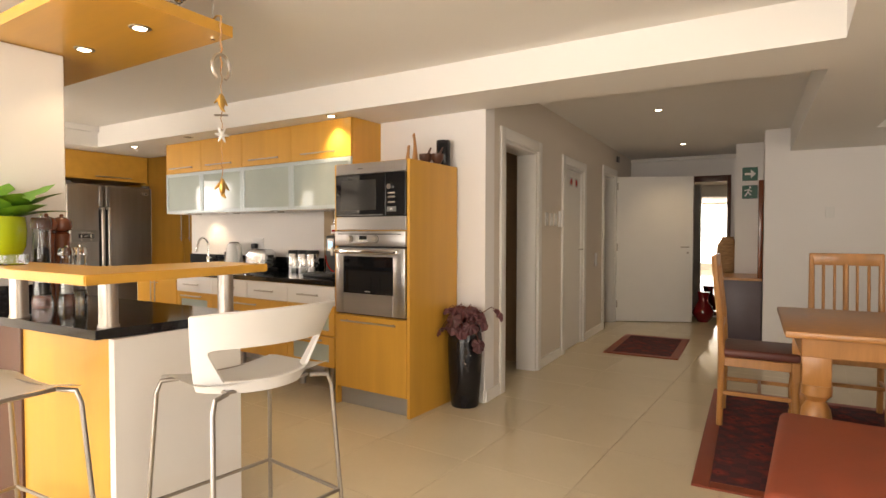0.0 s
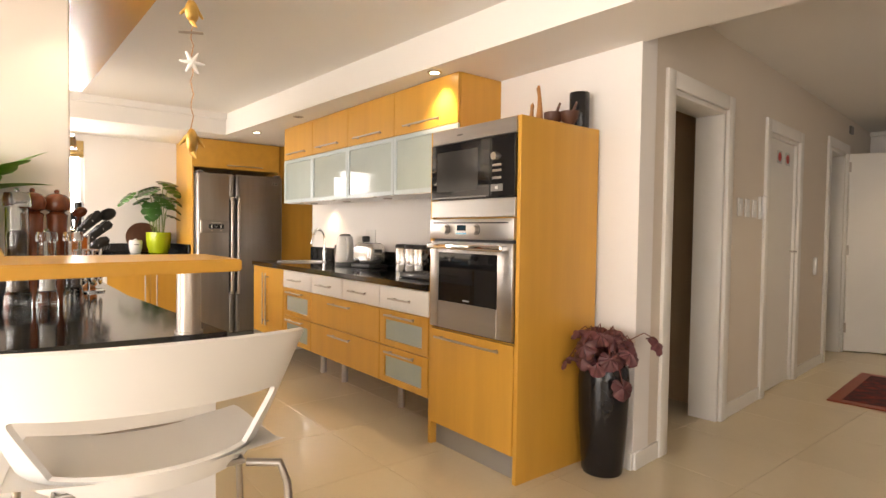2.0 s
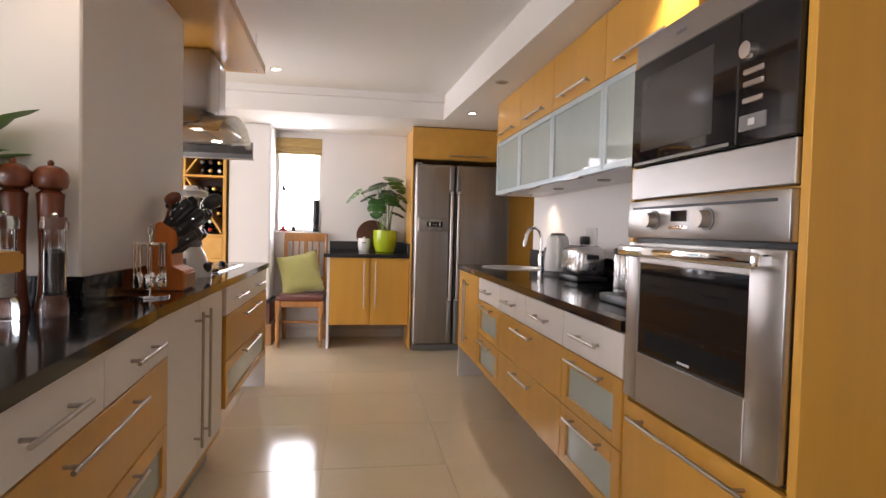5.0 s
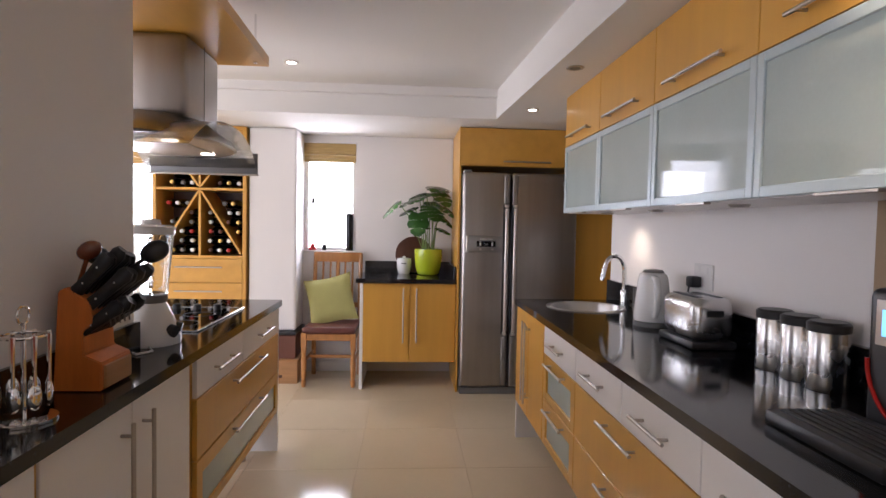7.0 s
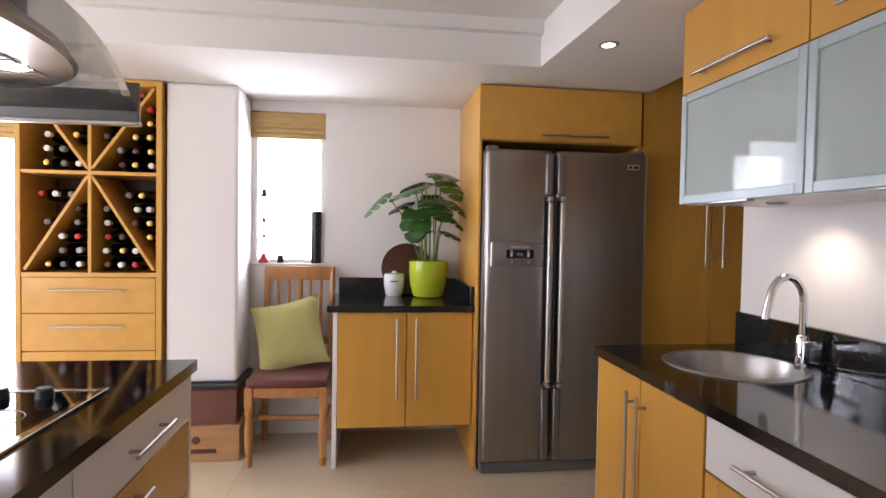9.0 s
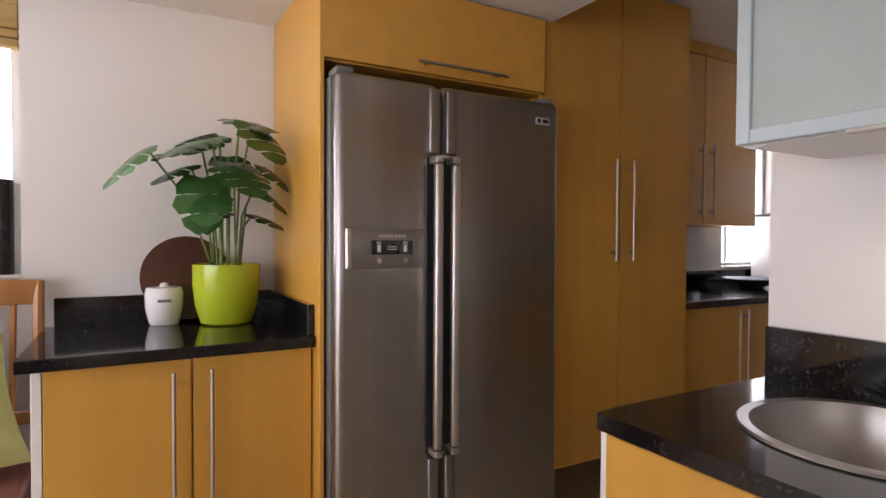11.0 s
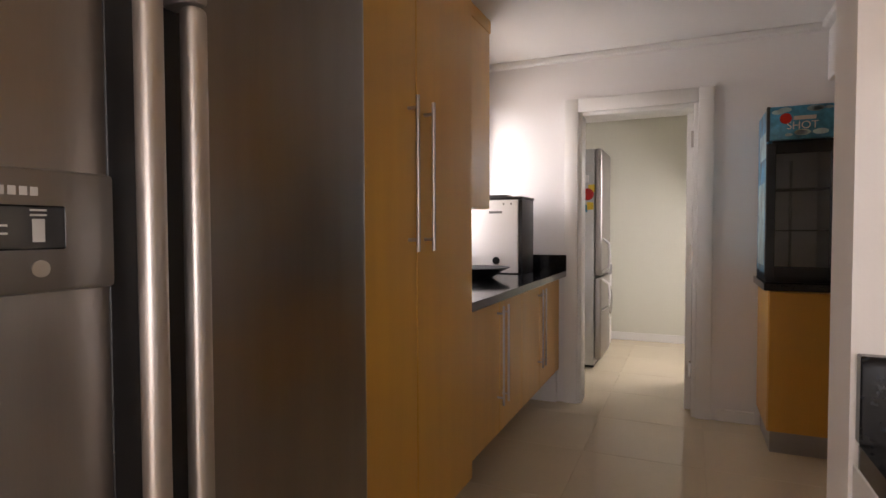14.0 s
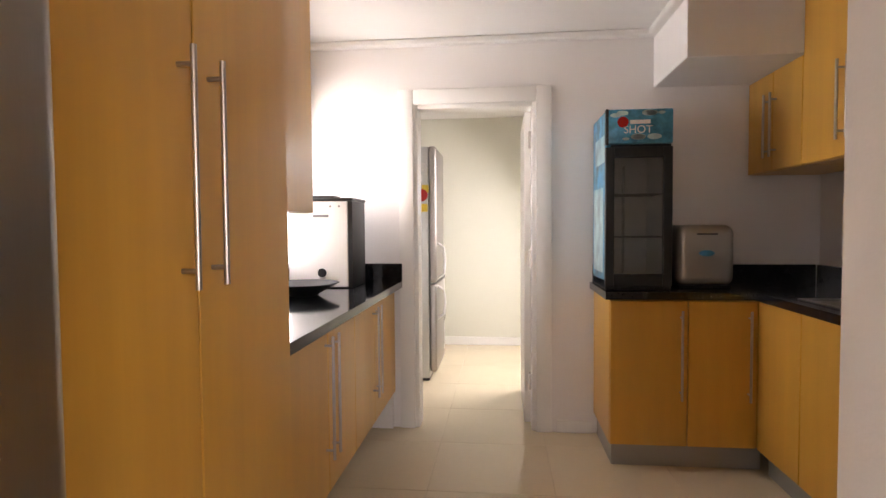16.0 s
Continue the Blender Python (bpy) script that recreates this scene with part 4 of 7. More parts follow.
front_x(u, "door", 5.55, 6.06, 1.315, 2.30, -6.618, 1, WOOD, "v", 5.60, (1.36, 1.78))
part("pelmet", box(bm_new(), -6.945, -6.60, 5.027, 6.08, 2.302, 2.372, 0.0015), WOOD, u)

u = thing("corner_cabinet", "maple base cabinet with two doors on a steel plinth", "cabinet", (-4.8, 6.6, 0), "scullery base cabinets")
part("body", box(bm_new(), -5.18, -4.45, 6.43, 6.915, 0.13, CSB - 0.002, 0.0015), WOOD, u)
part("plinth", box(bm_new(), -5.16, -4.42, 6.475, 6.91, 0.002, 0.13), PLINTH, u, "brushed steel plinth")
front_y(u, "door", -5.18, -4.80, 0.13, CSB - 0.004, 6.428, -1, WOOD, "v", -4.835, bar_len=0.45)
front_y(u, "door", -4.80, -4.47, 0.13, CSB - 0.004, 6.428, -1, WOOD, "v", -4.51, bar_len=0.45)
for a, b in ((5.62, 6.408), (4.94, 5.62), (4.27, 4.94)):
    u = thing("side_cabinet", "maple base cabinet on a steel plinth", "cabinet", (-4.2, (a + b) / 2, 0), "scullery base cabinets")
    part("body", box(bm_new(), -4.448, -3.925, a + 0.001, b - 0.001, 0.13, CSB - 0.002, 0.0015), WOOD, u)
    part("plinth", box(bm_new(), -4.41, -3.93, a + 0.002, b - 0.002, 0.002, 0.13), PLINTH, u, "brushed steel plinth")
    m = (a + b) / 2
    front_x(u, "door", a, m, 0.13, CSB - 0.004, -4.45, -1, WOOD)
    front_x(u, "door", m, b, 0.13, CSB - 0.004, -4.45, -1, WOOD)
wt = thing("worktop", "polished black granite corner worktop with an upstand", "worktop", (-4.6, 6.0, CSB), "granite worktops")
bm = prism(bm_new(), [(-5.205, 6.395), (-4.49, 6.395), (-4.49, 4.26), (-3.925, 4.26), (-3.925, 6.916), (-5.205, 6.916)], CSB, CS)
part("top", bm, GRANITE, wt, smooth=0)
part("upstand", box(bm_new(), -5.19, -3.95, 6.894, 6.917, CS, 1.02, 0.002), GRANITE, wt)
part("upstand", box(bm_new(), -3.948, -3.925, 4.3, 6.893, CS, 1.02, 0.002), GRANITE, wt)
for a, b, top, n in ((4.9, 5.62, 2.37, 2), (5.62, 6.338, 2.37, 2), (6.34, 6.916, 2.046, 2)):
    u = thing("wall_cabinet", "maple two-door wall cabinet above the corner worktop", "wall cabinet", (-4.1, (a + b) / 2, 1.53), "scullery wall cabinets")
    part("body", box(bm_new(), -4.298, -3.925, a + 0.001, b - 0.001, 1.53, top, 0.0015), WOOD, u)
    m = (a + b) / 2
    front_x(u, "door", a, m, 1.53, top, -4.30, -1, WOOD, "v", m - 0.035, (1.60, 1.93))
    front_x(u, "door", m, b, 1.53, top, -4.30, -1, WOOD, "v", m + 0.035, (1.60, 1.93))
sk2 = thing("inset_sink", "stainless steel sink in the corner worktop", "sink", (-4.2, 5.9, CS))
bm = bm_new()
box(bm, -4.42, -4.385, 5.55, 6.15, CS + 0.0005, CS + 0.006, 0.002)
box(bm, -4.04, -4.0, 5.55, 6.15, CS + 0.0005, CS + 0.006, 0.002)
box(bm, -4.385, -4.04, 5.55, 5.59, CS + 0.0005, CS + 0.006, 0.002)
box(bm, -4.385, -4.04, 6.11, 6.15, CS + 0.0005, CS + 0.006, 0.002)
part("rim", bm, STEEL_H, sk2)
part("basin", box(bm_new(), -4.385, -4.04, 5.59, 6.11, CS + 0.0004, CS + 0.002), GREY, sk2)

CL, CLB = 0.906, 0.87
# low unit beside the fridge
u = thing("low_cabinet", "golden maple two-door cabinet with a white end panel, beside the fridge", "cabinet", (-6.67, 2.75, 0))
part("end_panel", box(bm_new(), -6.945, -6.365, 2.385, 2.41, 0, CLB, 0.002), WHITE, u, "white end panel")
part("body", box(bm_new(), -6.945, -6.382, 2.41, 3.161, 0.222, CLB - 0.002, 0.0015), WOOD, u)
front_x(u, "door", 2.41, 2.788, 0.222, CLB - 0.004, -6.38, 1, WOOD, "v", 2.735, (0.386, 0.83))
front_x(u, "door", 2.788, 3.16, 0.222, CLB - 0.004, -6.38, 1, WOOD, "v", 2.841, (0.386, 0.83))
wt = thing("worktop", "small black granite worktop with an upstand", "worktop", (-6.67, 2.75, CLB), "granite worktops")
part("top", box(bm_new(), -6.948, -6.32, 2.355, 3.161, CLB, CL, 0.002), GRANITE, wt)
part("upstand", box(bm_new(), -6.948, -6.925, 2.385, 3.161, CL, 1.01, 0.002), GRANITE, wt)
part("upstand", box(bm_new(), -6.925, -6.34, 3.138, 3.161, CL, 1.01, 0.002), GRANITE, wt)

# south run: hob unit, larder doors, peninsula drawers
FS = 2.0
wt = thing("worktop", "long black granite worktop round the pier", "worktop", (-3.4, 1.7, CB), "granite worktops")
bm = prism(bm_new(), [(-2.838, 1.40), (-1.83, 1.49), (-1.79, 2.105), (-2.838, 2.035)], CB, CT)
part("top", bm, GRANITE, wt, smooth=0)
part("top", box(bm_new(), -3.842, -2.838, 1.824, 2.03, CB, CT), GRANITE, wt, smooth=0)
part("top", box(bm_new(), -5.17, -3.842, 1.36, 2.03, CB, CT), GRANITE, wt, smooth=0)
part("upstand", box(bm_new(), -3.84, -2.818, 1.822, 1.84, CT, 0.985, 0.002), GRANITE, wt)
part("upstand", box(bm_new(), -2.837, -2.82, 1.42, 1.821, CT, 0.985, 0.002), GRANITE, wt)

u = thing("hob_cabinet", "maple drawer cabinet with white top drawers under the hob", "cabinet", (-4.5, 1.7, 0), "south kitchen units")
part("body", box(bm_new(), -5.13, -3.86, 1.40, FS - 0.002, 0.235, CB - 0.002, 0.0015), WOOD, u)
part("end_panel", box(bm_new(), -5.152, -5.131, 1.40, FS + 0.016, 0, CB - 0.002, 0.0015), WHITE, u, "white end panel")
for a, b in ((-5.13, -4.43), (-4.43, -3.87)):
    front_y(u, "top_drawer", a, b, 0.70, CB - 0.004, FS, 1, WHITE, "h", bar_len=0.26)
front_y(u, "drawer", -5.13, -3.87, 0.475, 0.70, FS, 1, WOOD, "h", bar_len=0.5)
front_y(u, "drawer", -5.13, -3.87, 0.235, 0.475, FS, 1, WOOD, "g", bar_len=0.5)
for lx in (-5.0, -4.0):
    part("leg", rod(bm_new(), (lx, 1.85, 0), (lx, 1.85, 0.237), 0.025, 16), SATIN, u, "round steel leg")
u = thing("larder_cabinet", "white two-door base cabinet with tall handles", "cabinet", (-3.44, 1.92, 0), "south kitchen units")
part("body", box(bm_new(), -3.855, -3.02, 1.826, FS - 0.002, 0.13, CB - 0.002, 0.0015), WOOD, u)
front_y(u, "door", -3.84, -3.43, 0.16, CB - 0.004, FS - 0.012, 1, WHITE, "v", -3.49, bar_len=0.55)
front_y(u, "door", -3.43, -3.04, 0.16, CB - 0.004, FS - 0.012, 1, WHITE, "v", -3.37, bar_len=0.55)
part("plinth", box(bm_new(), -3.84, -3.04, 1.86, 1.94, 0.002, 0.13), PLINTH, u, "brushed steel plinth")
u = thing("peninsula_cabinet", "peninsula cabinet with maple drawers, a white end and a maple back", "cabinet", (-2.35, 1.7, 0), "south kitchen units")
part("body", box(bm_new(), -3.015, -1.862, 1.826, FS - 0.002, 0.235, CB - 0.002, 0.0015), WOOD, u)
part("end_panel", prism(bm_new(), [(-1.86, 1.47), (-1.825, 1.47), (-1.825, 2.018), (-1.86, 2.018)], 0, CB - 0.002), WHITE, u, "white end panel")
part("back_panel", box(bm_new(), -2.50, -1.861, 1.47, 1.49, 0.0, CB - 0.002, 0.002), WOOD, u)
# flat dark brown sheet fills the western stretch of the back
part("dark_back_panel", box(bm_new(), -2.85, -2.50, 1.46, 1.48, 0.0, CB - 0.002, 0.002), DARKWOOD, u, "dark brown panel beside the maple back")
for a, b in ((-3.015, -2.44), (-2.44, -1.862)):
    front_y(u, "top_drawer", a, b, 0.70, CB - 0.004, FS, 1, WHITE, "h", bar_len=0.26)
front_y(u, "drawer", -3.015, -1.862, 0.475, 0.70, FS, 1, WOOD, "h", bar_len=0.5)
front_y(u, "drawer", -3.015, -1.862, 0.235, 0.475, FS, 1, WOOD, "g", bar_len=0.5)
for lx in (-2.9, -2.0):
    part("leg", rod(bm_new(), (lx, 1.88, 0), (lx, 1.88, 0.237), 0.025, 16), SATIN, u, "round steel leg")
# the peninsula stands a little askew to the run
hinge = Matrix.Translation((-2.95, 2.0, 0))
u.matrix_basis = hinge @ Matrix.Rotation(radians(3.4), 4, "Z") @ hinge.inverted() @ Matrix.Translation(u.location)

# raised breakfast bar
u = thing("breakfast_bar", "raised golden maple bar top on chrome posts", "bar counter", (-2.0, 1.6, CT))
bm = prism(bm_new(), [(-1.57, 1.345), (-1.665, 2.105), (-2.01, 2.105), (-2.03, 1.60), (-2.815, 1.60), (-2.815, 1.30)], 1.067, 1.10)
bmesh.ops.bevel(bm, geom=list(bm.edges), offset=0.004, segments=2, affect="EDGES")
part("top", bm, WOOD_H, u)
for lx, ly in ((-1.87, 1.555), (-1.825, 2.01), (-2.42, 1.47)):
    pb = rod(bm_new(), (lx, ly, CT + 0.001), (lx, ly, 1.068), 0.032, 24)
    rod(pb, (lx, ly, CT + 0.001), (lx, ly, CT + 0.008), 0.037, 24)
    part("post", pb, SATIN, u, "satin steel post")


# ---- things: kitchen ----
def downlight(x, y, z, lit=True, power=5.0, group="recessed downlights", tilt=False):
    """A recessed spot: a steel ring and a lens, with its lamp."""
    p = CORR @ Vector((x, y, z)) if tilt else Vector((x, y, z))
    x, y, z = p
    u = thing("downlight", "small round recessed ceiling light, lit" if lit else "small round recessed ceiling light, off", "ceiling light", (x, y, z), group)
    part("ring", lathe(bm_new(), [(0.028, -0.0045), (0.042, -0.004), (0.045, -0.0005)], x, y, z, 24), SATIN, u)
    part("lens", lathe(bm_new(), [(0.027, -0.0055), (0.027, -0.0046)], x, y, z, 20), LAMP if lit else GREY, u)
    if lit and power:
        lamp = new("downlight_bulb", bpy.data.lights.new("downlight_bulb", "SPOT"))
        lamp.data.energy, lamp.data.color, lamp.data.spot_size, lamp.data.spot_blend, lamp.data.shadow_soft_size = power, (1, 0.78, 0.48), radians(105), 0.8, 0.02
        lamp.location = (0, 0, -0.02)
        lamp.parent = u


downlight(-2.806, 3.625, SOFFIT, power=26)
downlight(-4.594, 3.567, SOFFIT, lit=False)
downlight(-5.585, 3.58, SOFFIT, power=3)
downlight(-5.42, 2.02, TRAY, power=3)
downlight(0.899, 1.92, HIGH, power=15, tilt=True)
downlight(0.888, 4.147, HIGH, power=15, tilt=True)
lamp = new("under_cabinet_bulb", bpy.data.lights.new("under_cabinet_bulb", "SPOT"))
lamp.data.energy, lamp.data.color, lamp.data.spot_size, lamp.data.spot_blend, lamp.data.shadow_soft_size = 6, (1, 0.8, 0.52), radians(140), 1.0, 0.03
lamp.location = (-4.90, 3.93, 1.41)

# hanging shelf over the peninsula
u = thing("hanging_shelf", "long golden maple shelf hung over the peninsula on rods", "hanging shelf", (-3.4, 1.75, 2.11))
part("board", prism(bm_new(), [(-4.72, 1.45), (-1.88, 1.50), (-1.92, 2.125), (-4.72, 2.055)], 2.11, 2.158), WOOD_H, u)
for hx, hy in ((-2.0, 2.08), (-1.98, 1.57), (-4.64, 2.01), (-4.64, 1.52)):
    r = rod(bm_new(), (hx, hy, 2.103), (hx, hy, TRAY + 0.004), 0.005, 10)
    rod(r, (hx, hy, 2.103), (hx, hy, 2.11), 0.010, 12)
    part("rod", r, CHROME, u, "thin steel rod")
downlight(-2.65, 1.83, 2.11, power=5, group="shelf downlights")
downlight(-2.148, 1.83, 2.11, power=5, group="shelf downlights")


def wine_glass(x, y, z):
    bm = lathe(bm_new(), [(0.032, 0), (0.032, 0.003), (0.004, 0.008), (0.004, 0.07), (0.03, 0.095), (0.036, 0.13), (0.03, 0.165), (0.028, 0.165), (0.034, 0.13), (0.028, 0.097), (0.001, 0.082)], x, y, z, 20)
    return solid("wine_glass", bm, GLASS, "clear stemmed wine glass standing on the shelf", "glass", "glasses on the shelf")


for k, (gx, gy) in enumerate(((-2.05, 1.95), (-2.07, 1.85), (-2.14, 1.96), (-2.18, 1.85))):
    wine_glass(gx, gy, 2.158)

# hanging charm: rope, horseshoe, little brass birds and a flower
HX, HY = -1.87, 2.03
u = thing("hanging_charm", "string of brass charms with a horseshoe hanging from the shelf", "ornament", (HX, HY, 1.40))
part("rope", sweep(bm_new(), [(HX + 0.004 * math.sin(k * 1.9), HY + 0.004 * math.cos(k * 1.9), 2.165 - 0.02 * k) for k in range(36)], [0.0042 if k < 12 else 0.0016 for k in range(36)], 8), PINE, u, "thin twisted rope")
part("hook", sweep(bm_new(), [(-1.925, HY, 2.16), (-1.90, HY, 2.172), (HX, HY, 2.165), (HX, HY, 2.15)], 0.004, 8), BRASS, u)
arc = [(HX, HY + 0.042 * math.sin(a) * (1 if abs(a) < 2.2 else 0.92), 1.945 + 0.055 * math.cos(a)) for a in [-2.6 + 5.2 * k / 20 for k in range(21)]]
part("horseshoe", sweep(bm_new(), arc, 0.0075, 8), SATIN, u, "worn steel horseshoe")
def charm_bird(z, s, rot):
    bm = bm_new()
    bmesh.ops.create_uvsphere(bm, u_segments=14, v_segments=9, radius=s, matrix=Matrix.Translation((HX, HY, z)) @ Matrix.Rotation(rot, 4, "Z") @ Matrix.Diagonal((0.5, 0.85, 1.25, 1)))
    rod(bm, (HX, HY, z - s * 1.1), (HX + 0.01, HY + 0.01, z - s * 1.75), s * 0.35, 8, 0.002)
    for q in (-1, 1):
        rod(bm, (HX, HY + q * s * 0.4, z + s * 0.4), (HX - 0.005, HY + q * s * 1.2, z - s * 0.5), s * 0.28, 8, 0.003)
    return bm
part("brass_bird", charm_bird(1.80, 0.026, 0.4), BRASS, u)
part("brass_bird", charm_bird(1.432, 0.029, 0.9), BRASS, u)
bm = bm_new()
for k in range(6):
    a = k * math.tau / 6
    rod(bm, (HX, HY, 1.655), (HX, HY + 0.034 * math.cos(a), 1.655 + 0.034 * math.sin(a)), 0.009, 8, 0.003)
part("flower", bm, CERAMIC, u, "pale pink flower charm")
part("bar", rod(bm_new(), (HX, HY - 0.035, 1.735), (HX, HY + 0.03, 1.745), 0.004, 8), SATIN, u)

# extractor hood
u = thing("extractor_hood", "stainless steel chimney hood with a curved glass canopy", "extractor hood", (-4.44, 1.68, 1.60))
bm = box(bm_new(), -4.64, -4.24, 1.56, 1.84, 1.77, 2.109, 0.03, 4)
part("chimney", bm, STEEL, u)
part("seam", box(bm_new(), -4.445, -4.441, 1.839, 1.8415, 1.78, 2.14), GREY, u)
bm = bm_new()
def hood_ring(w, d, y0, z):
    return [bm.verts.new((-4.44 + w * math.cos(a), y0 + d * math.sin(a), z)) for a in [k * math.tau / 36 for k in range(36)]]
levels = [(0.27, 0.17, 1.67, 1.775), (0.33, 0.22, 1.67, 1.735), (0.42, 0.27, 1.67, 1.70), (0.44, 0.285, 1.67, 1.675), (0.43, 0.275, 1.67, 1.668)]
rings = [hood_ring(*lv) for lv in levels]
for a, b in zip(rings, rings[1:]):
    for k in range(36):
        bm.faces.new((a[k], a[(k + 1) % 36], b[(k + 1) % 36], b[k]))
bm.faces.new(rings[0])
bm.faces.new(rings[-1][::-1])
part("body", bm, STEEL_H, u)
bm = bm_new()
for k in range(26):
    xx = -4.75 + 0.025 * k
    box(bm, xx, xx + 0.014, 1.53, 1.81, 1.663, 1.667)
tagged(part("grease_filter", bm, SATIN, u, "slotted metal grease filter"), kind="stuff")
bm = bm_new()
sheet = []
for k in range(19):
    s = -1 + 2 * k / 18
    z = 1.765 - 0.145 * abs(s) ** 2.6
    hw = 0.285 + 0.012 * (1 - s * s)
    sheet.append([bm.verts.new((-4.44 + 0.46 * s, 1.665 + q * hw, z)) for q in (-1, -0.5, 0, 0.5, 1)])
for r0, r1 in zip(sheet, sheet[1:]):
    for q in range(4):
        bm.faces.new((r0[q], r0[q + 1], r1[q + 1], r1[q]))
bmesh.ops.solidify(bm, geom=list(bm.faces), thickness=0.006)
part("glass_canopy", bm, SMOKE, u, "arched clear glass canopy")
part("visor", box(bm_new(), -4.912, -4.898, 1.40, 1.955, 1.592, 1.70, 0.004, 2), VISOR, u, "dark grey visor")
part("visor_trim", box(bm_new(), -4.914, -4.890, 1.385, 1.96, 1.582, 1.592, 0.002), SATIN, u)
for q in (-4.66, -4.22):
    part("hood_light", lathe(bm_new(), [(0.03, -0.004), (0.03, 0.002)], q, 1.78, 1.664, 18), LAMP, u)

# hob
u = thing("hob", "black glass hob with a steel rim and a row of knobs", "hob", (-4.49, 1.66, CT))
bm = bm_new()
for b in ((-4.82, -4.80, 1.41, 1.915), (-4.18, -4.16, 1.41, 1.915), (-4.80, -4.18, 1.41, 1.43), (-4.80, -4.18, 1.895, 1.915)):
    box(bm, *b, CT + 0.0005, CT + 0.009, 0.002)
part("rim", bm, CHROME, u, "polished steel rim")
part("glass_top", box(bm_new(), -4.80, -4.18, 1.43, 1.895, CT + 0.0006, CT + 0.006), BLACKGLASS, u)
for zx, zy, zr in ((-4.33, 1.77, 0.085), (-4.33, 1.55, 0.07), (-4.58, 1.77, 0.07), (-4.58, 1.55, 0.09)):
    bm = bm_new()
    sweep(bm, [(zx + zr * math.cos(a), zy + zr * math.sin(a), CT + 0.0062) for a in [k * math.tau / 32 for k in range(32)]], 0.0012, 6, closed=True)
    part("cooking_zone", bm, GREY, u)
for k in range(4):
    part("knob", lathe(bm_new(), [(0.021, 0), (0.019, 0.022), (0.015, 0.026)], -4.745, 1.50 + 0.1 * k, CT + 0.006, 18), BLACK, u)


# small appliances and jars
def canister(x, y):
    u = thing("canister", "shiny steel storage canister with a black lid", "canister", (x, y, CT + 0.001), "canisters on the worktop")
    part("body", lathe(bm_new(), [(0.051, 0), (0.053, 0.006), (0.053, 0.165), (0.05, 0.17)], x, y, CT + 0.001), CANSTEEL, u)
    part("lid", lathe(bm_new(), [(0.055, 0.168), (0.056, 0.19), (0.048, 0.197)], x, y, CT + 0.001), BLACK, u)


for q in (-3.61, -3.49, -3.375):
    canister(q, 3.965)

KX, KY = -4.41, 3.915
u = thing("kettle", "pale grey plastic jug kettle on its base", "kettle", (KX, KY, CT + 0.001))
part("base", lathe(bm_new(), [(0.085, 0), (0.085, 0.018), (0.07, 0.024)], KX, KY, CT + 0.001), GREY, u)
bm = lathe(bm_new(), [(0.082, 0.024), (0.085, 0.04), (0.078, 0.12), (0.068, 0.215), (0.06, 0.243), (0.03, 0.256)], KX, KY, CT + 0.001)
part("jug", bm, CERAMIC, u)
part("spout", rod(bm_new(), (KX - 0.05, KY, CT + 0.19), (KX - 0.095, KY - 0.005, CT + 0.235), 0.026, 12, 0.014), CERAMIC, u)
part("handle", sweep(bm_new(), [(KX + 0.05, KY - 0.02, CT + 0.23), (KX + 0.10, KY - 0.03, CT + 0.225), (KX + 0.125, KY - 0.035, CT + 0.18), (KX + 0.115, KY - 0.03, CT + 0.10), (KX + 0.075, KY - 0.02, CT + 0.05)], [0.014, 0.016, 0.016, 0.015, 0.012], 12), CERAMIC, u)
part("water_gauge", box(bm_new(), KX - 0.052, KX - 0.038, KY - 0.075, KY - 0.058, CT + 0.06, CT + 0.17, 0.003), GREY, u)
part("lid", lathe(bm_new(), [(0.05, 0.25), (0.042, 0.262), (0.01, 0.266)], KX, KY, CT + 0.001), GREY, u)

u = thing("toaster", "brushed steel four-slice toaster on a black base", "toaster", (-4.030, 3.910, CT + 0.001))
part("base", box(bm_new(), -4.150, -3.870, 3.825, 4.005, CT + 0.001, CT + 0.032, 0.01, 2), BLACK, u)
bm = box(bm_new(), -4.145, -3.875, 3.830, 4.000, CT + 0.032, CT + 0.195, 0.04, 5)
part("shell", bm, CANSTEEL, u)
for q in (3.875, 3.955):
    part("slot", box(bm_new(), -4.105, -3.915, q - 0.014, q + 0.014, CT + 0.192, CT + 0.197, 0.002), BLACK, u)
part("end_badge", box(bm_new(), -3.878, -3.872, 3.880, 3.950, CT + 0.125, CT + 0.15, 0.003), BLACK, u)
part("lever", box(bm_new(), -3.875, -3.855, 3.902, 3.928, CT + 0.07, CT + 0.085, 0.004), BLACK, u)

u = thing("coffee_machine", "tall black coffee machine with red arc and clear hopper", "coffee machine", (-2.920, 3.86, CT + 0.001))
part("body", box(bm_new(), -3.060, -2.780, 3.80, 4.02, CT + 0.002, CT + 0.33, 0.02, 3), BLACK, u)
part("drip_tray", box(bm_new(), -3.110, -2.780, 3.60, 3.80, CT + 0.001, CT + 0.035, 0.008, 2), BLACK, u)
for k in range(7):
    part("grate_bar", box(bm_new(), -3.090, -2.800, 3.625 + 0.022 * k, 3.632 + 0.022 * k, CT + 0.035, CT + 0.039), BLACK, u)
part("display", box(bm_new(), -3.015, -2.975, 3.796, 3.801, CT + 0.225, CT + 0.285, 0.002), SCREEN, u, "lit blue display")
part("front_plate", box(bm_new(), -3.030, -2.960, 3.797, 3.7995, CT + 0.205, CT + 0.305), SATIN, u)
